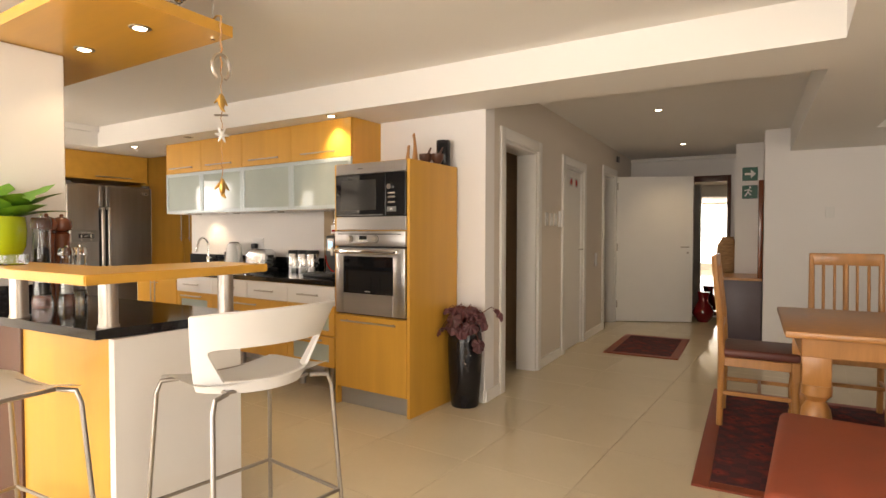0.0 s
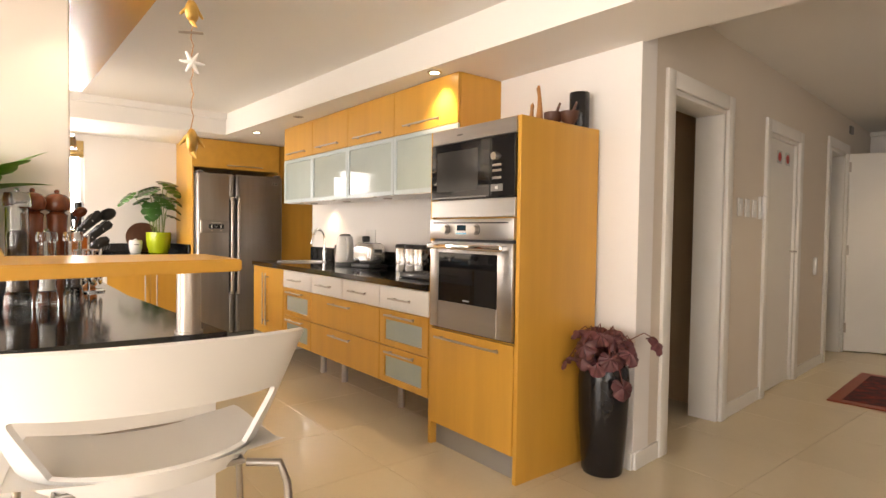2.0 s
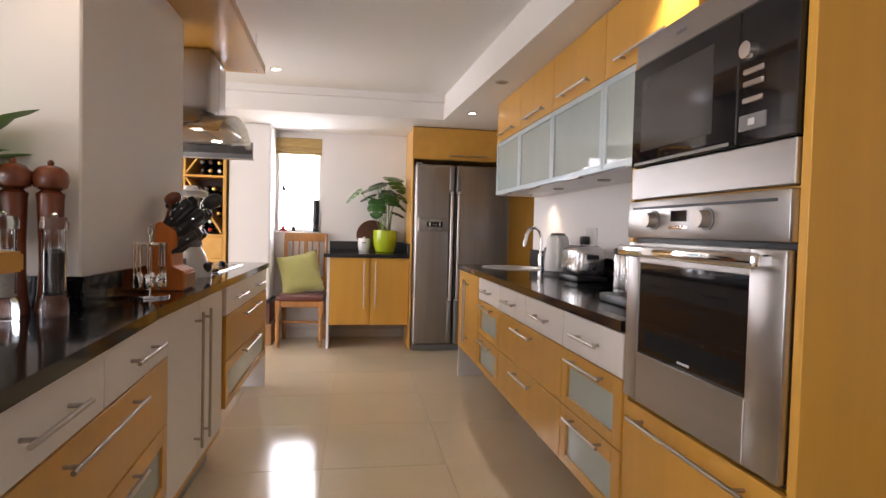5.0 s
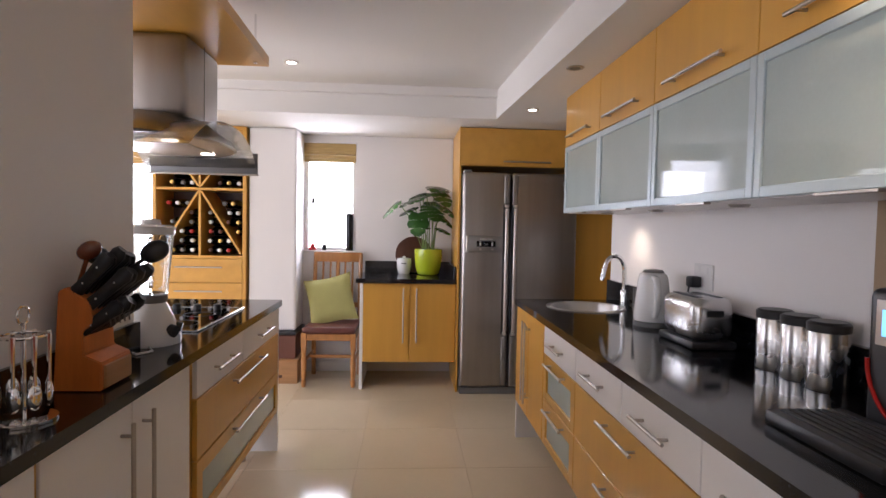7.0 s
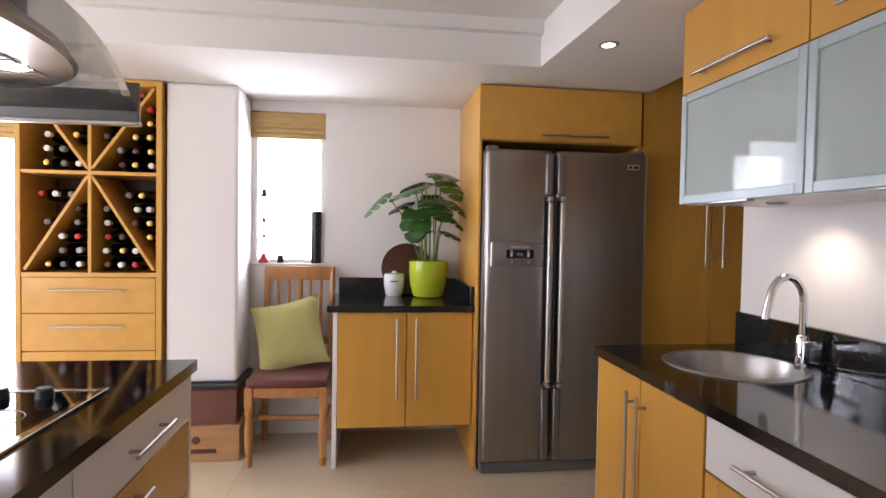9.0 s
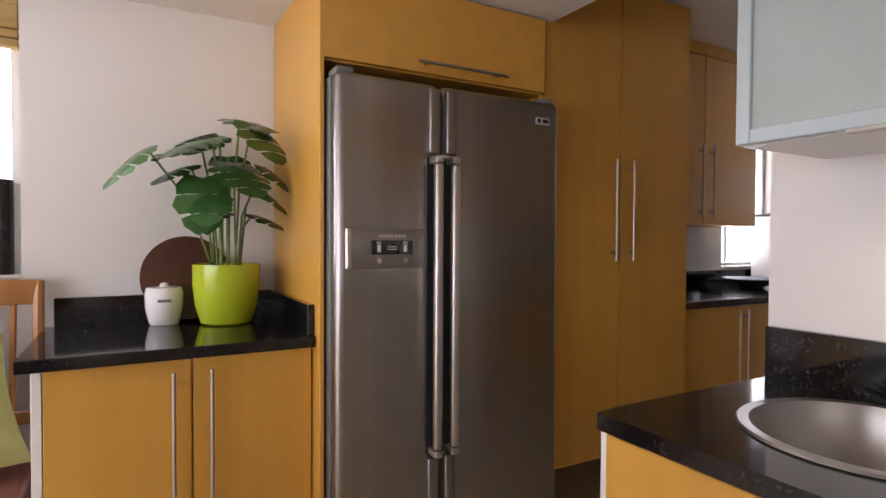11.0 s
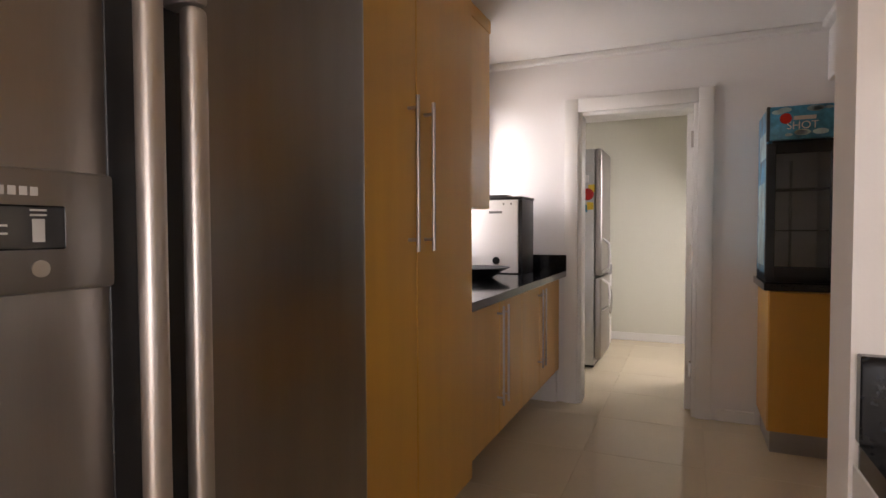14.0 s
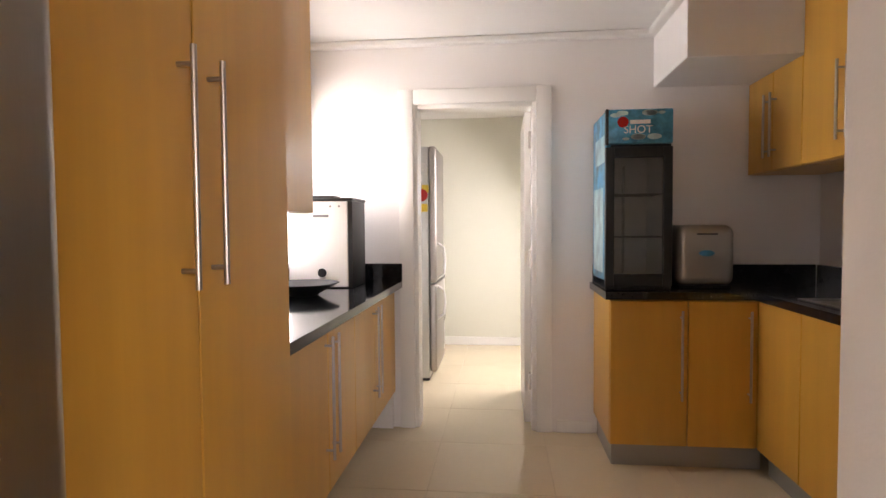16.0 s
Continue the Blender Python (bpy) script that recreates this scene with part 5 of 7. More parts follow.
part("spout", rod(rod(bm_new(), (-2.920, 3.81, CT + 0.23), (-2.920, 3.74, CT + 0.225), 0.018, 12), (-2.920, 3.745, CT + 0.225), (-2.920, 3.745, CT + 0.17), 0.014, 12), SATIN, u)
arc = [(-2.920 + 0.13 * math.cos(a), 3.798, CT + 0.17 + 0.14 * math.sin(a)) for a in [math.pi * (1.0 + k / 14) for k in range(15)]]
part("red_arc", sweep(bm_new(), arc, 0.005, 8), RED, u)
part("hopper", lathe(bm_new(), [(0.06, 0), (0.085, 0.02), (0.085, 0.12), (0.08, 0.12), (0.08, 0.022), (0.01, 0.006)], -2.940, 3.89, CT + 0.332, 24), GLASS, u, "clear bean hopper")
part("hopper_lid", lathe(bm_new(), [(0.087, 0), (0.087, 0.012), (0.07, 0.016)], -2.940, 3.89, CT + 0.453, 24), GLASS, u)
part("label", box(bm_new(), -2.985, -2.895, 3.796, 3.7975, CT + 0.345, CT + 0.415), CERAMIC, u, "white and red label")
part("label_band", box(bm_new(), -2.975, -2.905, 3.7945, 3.7965, CT + 0.36, CT + 0.378), RED, u)

u = thing("wall_socket", "white double wall socket with a black plug", "socket", (-4.22, 4.06, 1.10))
part("plate", box(bm_new(), -4.295, -4.145, 4.05, 4.0598, 1.075, 1.19, 0.003), CERAMIC, u)
part("plug", box(bm_new(), -4.275, -4.22, 4.0, 4.05, 1.085, 1.135, 0.010, 2), BLACK, u)
part("cord", sweep(bm_new(), [(-4.247, 4.005, 1.09), (-4.25, 3.995, 1.03), (-4.24, 4.015, 0.96), (-4.20, 4.02, 0.90)], 0.004, 8), BLACK, u, "black cord")
for q in (-4.255, -4.185):
    part("switch", box(bm_new(), q - 0.010, q + 0.010, 4.046, 4.05, 1.152, 1.177, 0.001), CERAMIC, u)

# on the oven tower
TZ = 1.723
def carving(x, y, h, lean):
    pts = [(x, y, TZ + 0.003), (x + lean * 0.2, y, TZ + h * 0.25), (x + lean * 0.1, y, TZ + h * 0.55), (x + lean * 0.5, y, TZ + h * 0.8), (x + lean, y - 0.004, TZ + h * 0.97), (x + lean + 0.012, y - 0.015, TZ + h)]
    return solid("carved_giraffe", sweep(bm_new(), pts, [0.026, 0.022, 0.014, 0.010, 0.011, 0.006], 12), OAK, "slim carved wooden giraffe figure", "figurine", "carvings on the tower")
carving(-2.30, 3.92, 0.17, 0.012)
carving(-2.20, 3.88, 0.245, -0.01)
def mortar(x, y, s):
    u = thing("wooden_mortar", "small dark turned wooden mortar with a pestle", "mortar", (x, y, TZ), "mortars on the tower")
    part("bowl", lathe(bm_new(), [(0.03 * s, 0), (0.032 * s, 0.008), (0.024 * s, 0.016), (0.046 * s, 0.05 * s), (0.049 * s, 0.085 * s), (0.042 * s, 0.085 * s), (0.03 * s, 0.04 * s)], x, y, TZ), DARKWOOD, u)
    part("pestle", rod(bm_new(), (x, y, TZ + 0.04), (x + 0.045 * s, y, TZ + 0.13 * s), 0.010, 10, 0.006), DARKWOOD, u)
mortar(-2.09, 3.86, 1.0)
mortar(-2.015, 3.90, 1.0)
bm = lathe(bm_new(), [(0.05, 0), (0.052, 0.004), (0.052, 0.19), (0.05, 0.195), (0.046, 0.195), (0.046, 0.02)], -2.02, 3.985, TZ, 28)
solid("black_vase", bm, PLANTER, "tall black cylinder vase on the tower", "vase")

# knife block, blender, cutlery stand
KX, KY, KZ = -3.43, 1.906, CT + 0.001
u = thing("knife_block", "orange wooden knife block full of black-handled knives", "knife block", (KX, KY, KZ))
def at_kb(bm):
    bmesh.ops.transform(bm, matrix=Matrix.Translation((KX, KY, KZ)), verts=bm.verts)
    return bm
bm = bm_new()
side = [(-0.062, 0), (0.058, 0), (0.06, 0.075), (0.015, 0.095), (0.012, 0.155), (0.036, 0.175), (0.032, 0.232), (-0.028, 0.272), (-0.048, 0.26)]
lo, hi = [bm.verts.new((-0.078, y, z)) for y, z in side], [bm.verts.new((0.078, y, z)) for y, z in side]
bm.faces.new(lo); bm.faces.new(hi[::-1])
for i in range(len(side)):
    bm.faces.new((lo[i], lo[(i + 1) % len(side)], hi[(i + 1) % len(side)], hi[i]))
bmesh.ops.recalc_face_normals(bm, faces=list(bm.faces))
bmesh.ops.bevel(bm, geom=list(bm.edges), offset=0.003, segments=2, affect="EDGES")
part("block", at_kb(bm), ORANGEWOOD, u)
part("drawer_front", at_kb(box(bm_new(), -0.07, 0.066, 0.058, 0.066, 0.006, 0.066, 0.002)), PINE, u, "pale wooden drawer front")
random.seed(4)
rows = [(0.005, 0.265, 0.80, 6, 0.135), (0.03, 0.225, 0.62, 6, 0.135), (0.02, 0.165, 0.5, 6, 0.125)]
for by, bz, up, count, ln0 in rows:
    for k in range(count):
        b0 = Vector((-0.058 + 0.122 * k / (count - 1), by - 0.02, bz - 0.012))
        dr = Vector((random.uniform(-0.14, 0.06), 0.75, up)).normalized()
        ln = ln0 * random.uniform(0.92, 1.2)
        bm = bm_new()
        across = Vector((1, 0, 0))
        flat = dr.cross(across).normalized()
        rings = []
        for s, wd in ((0.0, 0.013), (0.08, 0.018), (0.35, 0.016), (0.7, 0.0185), (0.9, 0.022), (1.0, 0.013)):
            c = b0 + dr * ln * s - flat * 0.006 * s * s
            rings.append([bm.verts.new(c + across * 0.0115 * math.cos(a) + flat * wd * math.sin(a)) for a in [q * math.tau / 10 for q in range(10)]])
        for r0, r1 in zip(rings, rings[1:]):
            for q in range(10):
                bm.faces.new((r0[q], r0[(q + 1) % 10], r1[(q + 1) % 10], r1[q]))
        bm.faces.new(rings[-1]); bm.faces.new(rings[0][::-1])
        bmesh.ops.recalc_face_normals(bm, faces=list(bm.faces))
        h = part("knife_handle", at_kb(bm), BLACK, u, "black knife handle")
        for s in (0.3, 0.7):
            c = b0 + dr * ln * s - flat * 0.006 * s * s
            part("rivet", at_kb(rod(bm_new(), c - across * 0.0125, c + across * 0.0125, 0.0028, 8)), CHROME, h, "bright steel rivet")
for k in range(5):
    z = 0.17 + 0.004 * k
    part("scissor_rib", at_kb(rod(bm_new(), (0.05, 0.07 + 0.012 * k, z), (0.066, 0.076 + 0.012 * k, z + 0.02), 0.0022, 6)), GREY, u, "grey ribbed grip")
for b0, tip, rad, mat, lab in ((Vector((-0.03, 0.0, 0.25)), Vector((-0.07, 0.13, 0.36)), 0.042, BLACK, "black plastic ladle"),
                               (Vector((0.03, -0.03, 0.25)), Vector((0.02, 0.0, 0.365)), 0.034, REDWOOD, "turned wooden spoon"),
                               (Vector((-0.05, -0.02, 0.25)), Vector((-0.075, -0.03, 0.345)), 0.03, BLACK, "black slotted spoon")):
    bm = sweep(bm_new(), [b0, (b0 + tip) / 2, tip], 0.006, 8)
    bmesh.ops.create_uvsphere(bm, u_segments=18, v_segments=11, radius=rad, matrix=Matrix.Translation(tip) @ Matrix.Rotation(0.5, 4, "X") @ Matrix.Diagonal((0.62, 1.0, 0.72, 1)))
    part("utensil", at_kb(bm), mat, u, lab)

BX, BY = -3.955, 1.825
u = thing("blender", "white kitchen blender with a clear jug", "blender", (BX, BY, CT + 0.001))
part("base", lathe(bm_new(), [(0.098, 0), (0.102, 0.012), (0.098, 0.04), (0.072, 0.105), (0.056, 0.14), (0.05, 0.15)], BX, BY, CT + 0.001, 32), CERAMIC, u)
part("collar", lathe(bm_new(), [(0.05, 0.15), (0.055, 0.156), (0.055, 0.176), (0.05, 0.18)], BX, BY, CT + 0.001), GREY, u)
part("jug", lathe(bm_new(), [(0.055, 0.18), (0.076, 0.40), (0.072, 0.40), (0.05, 0.186)], BX, BY, CT + 0.001, 32), GLASS, u, "clear ribbed jug")
part("lid", lathe(bm_new(), [(0.079, 0.398), (0.081, 0.425), (0.07, 0.432), (0.034, 0.434), (0.03, 0.452), (0.012, 0.455)], BX, BY, CT + 0.001), CERAMIC, u)
part("handle", sweep(bm_new(), [(BX - 0.06, BY - 0.03, CT + 0.38), (BX - 0.11, BY - 0.055, CT + 0.37), (BX - 0.105, BY - 0.05, CT + 0.22), (BX - 0.05, BY - 0.025, CT + 0.2)], 0.009, 10), GLASS, u)
part("dial", rod(bm_new(), (BX + 0.03, BY + 0.078, CT + 0.055), (BX + 0.036, BY + 0.10, CT + 0.05), 0.022, 18), BLACK, u)
part("dial", rod(bm_new(), (BX - 0.02, BY + 0.078, CT + 0.06), (BX - 0.024, BY + 0.10, CT + 0.055), 0.018, 18), BLACK, u)
part("cord", sweep(bm_new(), [(BX + 0.09, BY + 0.03, CT + 0.006), (BX + 0.15, BY + 0.07, CT + 0.005), (BX + 0.20, BY + 0.04, CT + 0.005), (BX + 0.15, BY - 0.01, CT + 0.005)], 0.004, 8), CERAMIC, u)

CX, CY = -3.14, 1.912
u = thing("cutlery_stand", "wire stand hung with steel cutlery", "cutlery stand", (CX, CY, CT + 0.001))
part("base", lathe(bm_new(), [(0.065, 0), (0.065, 0.006), (0.058, 0.008)], CX, CY, CT + 0.001), CHROME, u)
part("stem", rod(bm_new(), (CX, CY, CT + 0.006), (CX, CY, CT + 0.215), 0.005), CHROME, u)
part("ring", sweep(bm_new(), [(CX + 0.045 * math.cos(a), CY + 0.045 * math.sin(a), CT + 0.19) for a in [k * math.tau / 20 for k in range(20)]], 0.004, 8, closed=True), CHROME, u)
part("loop", sweep(bm_new(), [(CX + 0.02 * math.cos(a), CY, CT + 0.235 + 0.02 * math.sin(a)) for a in [k * math.tau / 16 for k in range(16)]], 0.003, 8, closed=True), CHROME, u)
for k in range(8):
    a = k * math.tau / 8 + 0.2
    px, py = CX + 0.05 * math.cos(a), CY + 0.05 * math.sin(a)
    bm = sweep(bm_new(), [(px, py, CT + 0.195), (px, py, CT + 0.12), (px, py, CT + 0.085)], [0.006, 0.0035, 0.004], 8)
    bmesh.ops.create_uvsphere(bm, u_segments=10, v_segments=7, radius=0.016, matrix=Matrix.Translation((px, py, CT + 0.06)) @ Matrix.Rotation(a, 4, "Z") @ Matrix.Diagonal((0.35, 0.9, 1.8, 1)))
    part("spoon", bm, CHROME, u)


# mills and grinders in the corner by the pier
def pepper_mill(x, y):
    u = thing("pepper_mill", "tall turned red-brown wooden pepper mill", "pepper mill", (x, y, CT + 0.001), "wooden mills")
    part("body", lathe(bm_new(), [(0.038, 0), (0.040, 0.012), (0.034, 0.05), (0.030, 0.12), (0.030, 0.20), (0.033, 0.29), (0.034, 0.325), (0.036, 0.34), (0.022, 0.35)], x, y, CT + 0.001), REDWOOD, u)
    part("head", lathe(bm_new(), [(0.022, 0.348), (0.041, 0.358), (0.046, 0.378), (0.043, 0.40), (0.03, 0.415), (0.013, 0.421), (0.008, 0.423), (0.009, 0.431), (0.004, 0.436)], x, y, CT + 0.001), REDWOOD, u)


pepper_mill(-2.738, 1.692)
pepper_mill(-2.773, 1.770)


def grinder(x, y, h, r, fill, name="glass_grinder", group="glass grinders"):
    u = thing(name, ("tall" if h > 0.3 else "small") + " clear acrylic grinder filled with " + ("peppercorns" if fill is PEPPER else "salt"), "grinder", (x, y, CT + 0.001), group)
    part("base", lathe(bm_new(), [(r * 1.15, 0), (r * 1.2, 0.015), (r * 1.15, 0.05), (r, 0.06)], x, y, CT + 0.001), GLASS, u)
    part("tube", lathe(bm_new(), [(r, 0.06), (r, h * 0.84), (r * 0.86, h * 0.84), (r * 0.86, 0.07)], x, y, CT + 0.001), GLASS, u)
    part("filling", lathe(bm_new(), [(r * 0.8, 0.062), (r * 0.8, h * 0.62), (r * 0.5, h * 0.65)], x, y, CT + 0.001), fill, u)
    part("cap", lathe(bm_new(), [(r * 1.15, h * 0.845), (r * 1.2, h * 0.9), (r * 1.05, h * 0.96), (r * 0.4, h * 0.97)], x, y, CT + 0.001), GLASS, u)
    part("knob", lathe(bm_new(), [(0.007, h * 0.965), (0.009, h * 0.985), (0.005, h)], x, y, CT + 0.001, 14), CHROME, u)


grinder(-2.668, 1.645, 0.43, 0.036, PEPPER)
grinder(-2.627, 1.729, 0.285, 0.029, SALT)
grinder(-2.70, 1.815, 0.285, 0.029, PEPPER)


def leaf_shape(bm, base, tip, width, up, lobes=0, fold=0.12, seed=1):
    """A leaf from base to tip: a curved blade with a folded midrib and an uneven, lobed edge."""
    rnd = random.Random(seed)
    base, tip = Vector(base), Vector(tip)
    ax = tip - base
    ln = ax.length
    side = ax.cross(Vector(up)).normalized()
    nrm = side.cross(ax).normalized()
    n = 9
    mid, lf, rt = [], [], []
    for i in range(n + 1):
        t = i / n
        p = base + ax * t - nrm * ln * 0.22 * t * t
        w = width * math.sin(math.pi * min(1, 0.06 + 0.94 * t ** 0.75)) ** 0.75
        wl = w * (0.5 if lobes and i % 3 == 2 and 1 < i < n - 1 else 1) * rnd.uniform(0.92, 1.05)
        wr = w * (0.5 if lobes and i % 3 == 1 and 1 < i < n - 1 else 1) * rnd.uniform(0.92, 1.05)
        mid.append(bm.verts.new(p))
        lf.append(bm.verts.new(p + side * wl + nrm * (fold * w)))
        rt.append(bm.verts.new(p - side * wr + nrm * (fold * w)))
    for i in range(n):
        bm.faces.new((mid[i], mid[i + 1], lf[i + 1], lf[i]))
        bm.faces.new((mid[i], rt[i], rt[i + 1], mid[i + 1]))
    return bm


def split_leaf(bm, base, tip, width, up, seed=1, splits=5):
    """A heart-shaped blade with deep cuts between its fingers, arched along and across."""
    rnd = random.Random(seed)
    base, tip = Vector(base), Vector(tip)
    ax = tip - base
    ln = ax.length
    d = ax.normalized()
    side = d.cross(Vector(up)).normalized()
    nrm = side.cross(d).normalized()
    def spine(t):
        return base + ax * t - nrm * ln * 0.25 * t * t
    def half(t):
        return width * (max(0.0, math.sin(math.pi * (0.16 + 0.84 * t))) ** 0.62)
    for sg in (-1, 1):
        for f in range(splits):
            t0, t1 = f / splits, (f + 1) / splits
            gap = 0.0 if f == 0 else rnd.uniform(0.05, 0.16) / splits
            strips = []
            for q in (0.0, 0.35, 0.7, 1.0):
                row = []
                for t in (t0 + gap * q, (t0 + t1) / 2, t1 - gap * 0.6 * q):
                    tm = (t0 + t1) / 2
                    w = half(min(t, 0.985)) * q * (1.0 if t == tm else 1 - 0.14 * q)
                    back = 0.10 * ln * q * (1 - t) - 0.08 * ln * q * t
                    p = spine(t) + side * sg * w - d * back + nrm * (0.10 * w - 0.28 * w * w / width)
                    row.append(bm.verts.new(p))
                strips.append(row)
            for r0, r1 in zip(strips, strips[1:]):
                for i in range(2):
                    bm.faces.new((r0[i], r0[i + 1], r1[i + 1], r1[i]) if sg > 0 else (r0[i], r1[i], r1[i + 1], r0[i + 1]))
    bmesh.ops.remove_doubles(bm, verts=list(bm.verts), dist=0.0004)
    return bm


def ruffled_leaf(bm, base, tip, radius, up, seed=1):
    """A rounded leaf with a notch at the stalk, raised between its veins and waved at the edge."""
    rnd = random.Random(seed)
    base, tip = Vector(base), Vector(tip)
    d = (tip - base).normalized()
    side = d.cross(Vector(up)).normalized()
    nrm = side.cross(d).normalized()
    hub = base + d * radius * 0.35
    n, ph = 22, rnd.uniform(0, 6)
    rings = []
    for r in (0.3, 0.62, 0.88, 1.0):
        row = []
        for k in range(n + 1):
            a = -math.pi * 0.93 + 2 * math.pi * 0.93 * k / n
            rr = radius * r * (1 + 0.16 * math.cos(a) ** 3 + 0.05 * math.sin(7 * a + ph) * r)
            h = 0.13 * math.sin(9 * a + ph) * r + 0.08 * math.sin(4 * a + ph) - 0.55 * r * r * (0.5 + 0.5 * math.cos(a) ** 2)
            row.append(bm.verts.new(hub + d * rr * math.cos(a) + side * rr * math.sin(a) + nrm * radius * h))
        rings.append(row)
    c = bm.verts.new(hub)
    for k in range(n):
        bm.faces.new((c, rings[0][k], rings[0][k + 1]))
        for r0, r1 in zip(rings, rings[1:]):
            bm.faces.new((r0[k], r1[k], r1[k + 1], r0[k + 1]))
    return bm


# lime pot with a fern-like plant on the bar
PX, PY, PZ = -2.70, 1.485, 1.101
u = thing("potted_fern", "bright green broad-leaved plant in a lime green pot on the bar", "potted plant", (PX, PY, PZ))
part("pot", lathe(bm_new(), [(0.075, 0), (0.082, 0.006), (0.108, 0.07), (0.112, 0.14), (0.106, 0.20), (0.098, 0.20), (0.103, 0.14)], PX, PY, PZ, 32), LIME, u, "glossy lime pot")
part("soil", lathe(bm_new(), [(0.098, 0.17), (0.098, 0.178), (0.02, 0.182)], PX, PY, PZ), SOIL, u)
rnd = random.Random(7)
for k in range(13):
    a, el = k * 2.4, rnd.uniform(0.35, 1.25)
    ln = rnd.uniform(0.24, 0.38)
    b0 = Vector((PX + 0.03 * math.cos(a), PY + 0.03 * math.sin(a), PZ + 0.18))
    tip = b0 + Vector((math.cos(a) * math.cos(el), math.sin(a) * math.cos(el), math.sin(el))) * ln
    part("leaf", leaf_shape(bm_new(), b0, tip, rnd.uniform(0.065, 0.095), (0, 0, 1), 1 if k % 3 == 0 else 0, seed=k), FERN, u)

bm = lathe(bm_new(), [(0.05, 0), (0.056, 0.004), (0.058, 0.04), (0.054, 0.04), (0.052, 0.008)], -2.40, 1.44, 1.101, 24)
solid("glass_dish", bm, GLASS, "small clear green-tinted glass dish on the bar", "dish")


# stools
def stool(name):
    """A moulded white shell with an open back on thin steel legs; faces -x, centre of its seat at the origin."""
    u = thing(name, "white moulded plastic bar stool with a cut-out back and steel legs", "bar stool", (0, 0, 0), "stools at the bar")
    S = 0.73
    bm = bm_new()
    # seat pan, dished, its front lip rolled down
    gx, gy = 10, 10
    grid = []
    for i in range(gx + 1):
        row = []
        for j in range(gy + 1):
            x, y = -0.21 + 0.40 * i / gx, -0.235 + 0.47 * j / gy
            taper = 1.0 - 0.10 * (1 - i / gx) ** 2
            z = S - 0.022 * math.cos(math.pi * y / 0.47) + 0.02 * max(0, (i - 7) / 3) ** 2 - 0.02 * max(0, (2 - i) / 2) ** 2
            row.append(bm.verts.new((x, y * taper, z)))
        grid.append(row)
    for i in range(gx):
        for j in range(gy):
            bm.faces.new((grid[i][j], grid[i + 1][j], grid[i + 1][j + 1], grid[i][j + 1]))
    bmesh.ops.solidify(bm, geom=list(bm.faces), thickness=0.010)
    part("seat", bm, SEATWHITE, u)
    # back: a bowed shell with a wide opening, drawn in towards the seat
    bm = bm_new()
    m, n = 32, 14
    vs = []
    for k in range(m + 1):
        a = -1.3 + 2.6 * k / m
        col = []
        for q in range(n + 1):
            t = q / n
            c = (abs(a) / 1.3) ** 2
            y = (0.205 + 0.083 * t ** 0.8) * math.sin(a) / math.sin(1.3)
            x = 0.0 + 0.195 * math.cos(a) + 0.10 * t - 0.02 * c * (1 - t)
            z = S - 0.034 + (0.288 - 0.018 * c) * t
            col.append(bm.verts.new((x, y, z)))
        vs.append(col)
    for k in range(m):
        for q in range(n):
            am, tm = abs(-1.3 + 2.6 * (k + 0.5) / m), (q + 0.5) / n
            if 0.13 < tm < 0.58 and am < 0.78 + 0.65 * (tm - 0.13):
                continue
            bm.faces.new((vs[k][q], vs[k + 1][q], vs[k + 1][q + 1], vs[k][q + 1]))
    bmesh.ops.delete(bm, geom=[v for v in bm.verts if not v.link_faces], context="VERTS")
    for _ in range(3):
        rim = [v for v in bm.verts if v.is_boundary and S + 0.01 < v.co.z < S + 0.16 and len([e for e in v.link_edges if e.is_boundary]) == 2]
        new_co = {v: (v.co * 2 + sum((e.other_vert(v).co for e in v.link_edges if e.is_boundary), Vector())) / 4 for v in rim}
        for v, co in new_co.items():
            v.co = co
    bmesh.ops.solidify(bm, geom=list(bm.faces), thickness=0.010)
    part("backrest", bm, SEATWHITE, u)
    # legs and rails
    foot = [(-0.24, -0.265), (-0.24, 0.265), (0.25, -0.265), (0.25, 0.265)]
    topp = [(-0.185, -0.215), (-0.185, 0.215), (0.19, -0.22), (0.19, 0.22)]
    for (fx, fy), (tx, ty) in zip(foot, topp):
        part("leg", sweep(bm_new(), [(fx, fy, 0.002), (tx * 1.05 + 0.0, ty * 1.08, S - 0.07), (tx, ty * 1.02, S - 0.03), (tx * 0.85, ty * 0.75, S - 0.026)], 0.0085, 12), LEGSTEEL, u, "thin steel leg")
    h = 0.26
    pos = [(fx + (tx - fx) * h / S, fy + (ty - fy) * h / S, h) for (fx, fy), (tx, ty) in zip(foot, topp)]
    for a, b in ((0, 1), (1, 3), (3, 2), (2, 0)):
        part("foot_rail", rod(bm_new(), pos[a], pos[b], 0.007, 10), LEGSTEEL, u, "thin steel foot rail")
    part("seat_rail", sweep(bm_new(), [(x, y, S - 0.026) for x, y in ((-0.15, -0.16), (0.15, -0.16), (0.15, 0.16), (-0.15, 0.16))], 0.007, 8, closed=True), LEGSTEEL, u)
    return u


st = stool("bar_stool")
st.matrix_basis = pose(-1.46, 1.835, 0, 0, 0, -5)
copy_thing(st, pose(-1.98, 1.20, 0, 0, 0, -84))


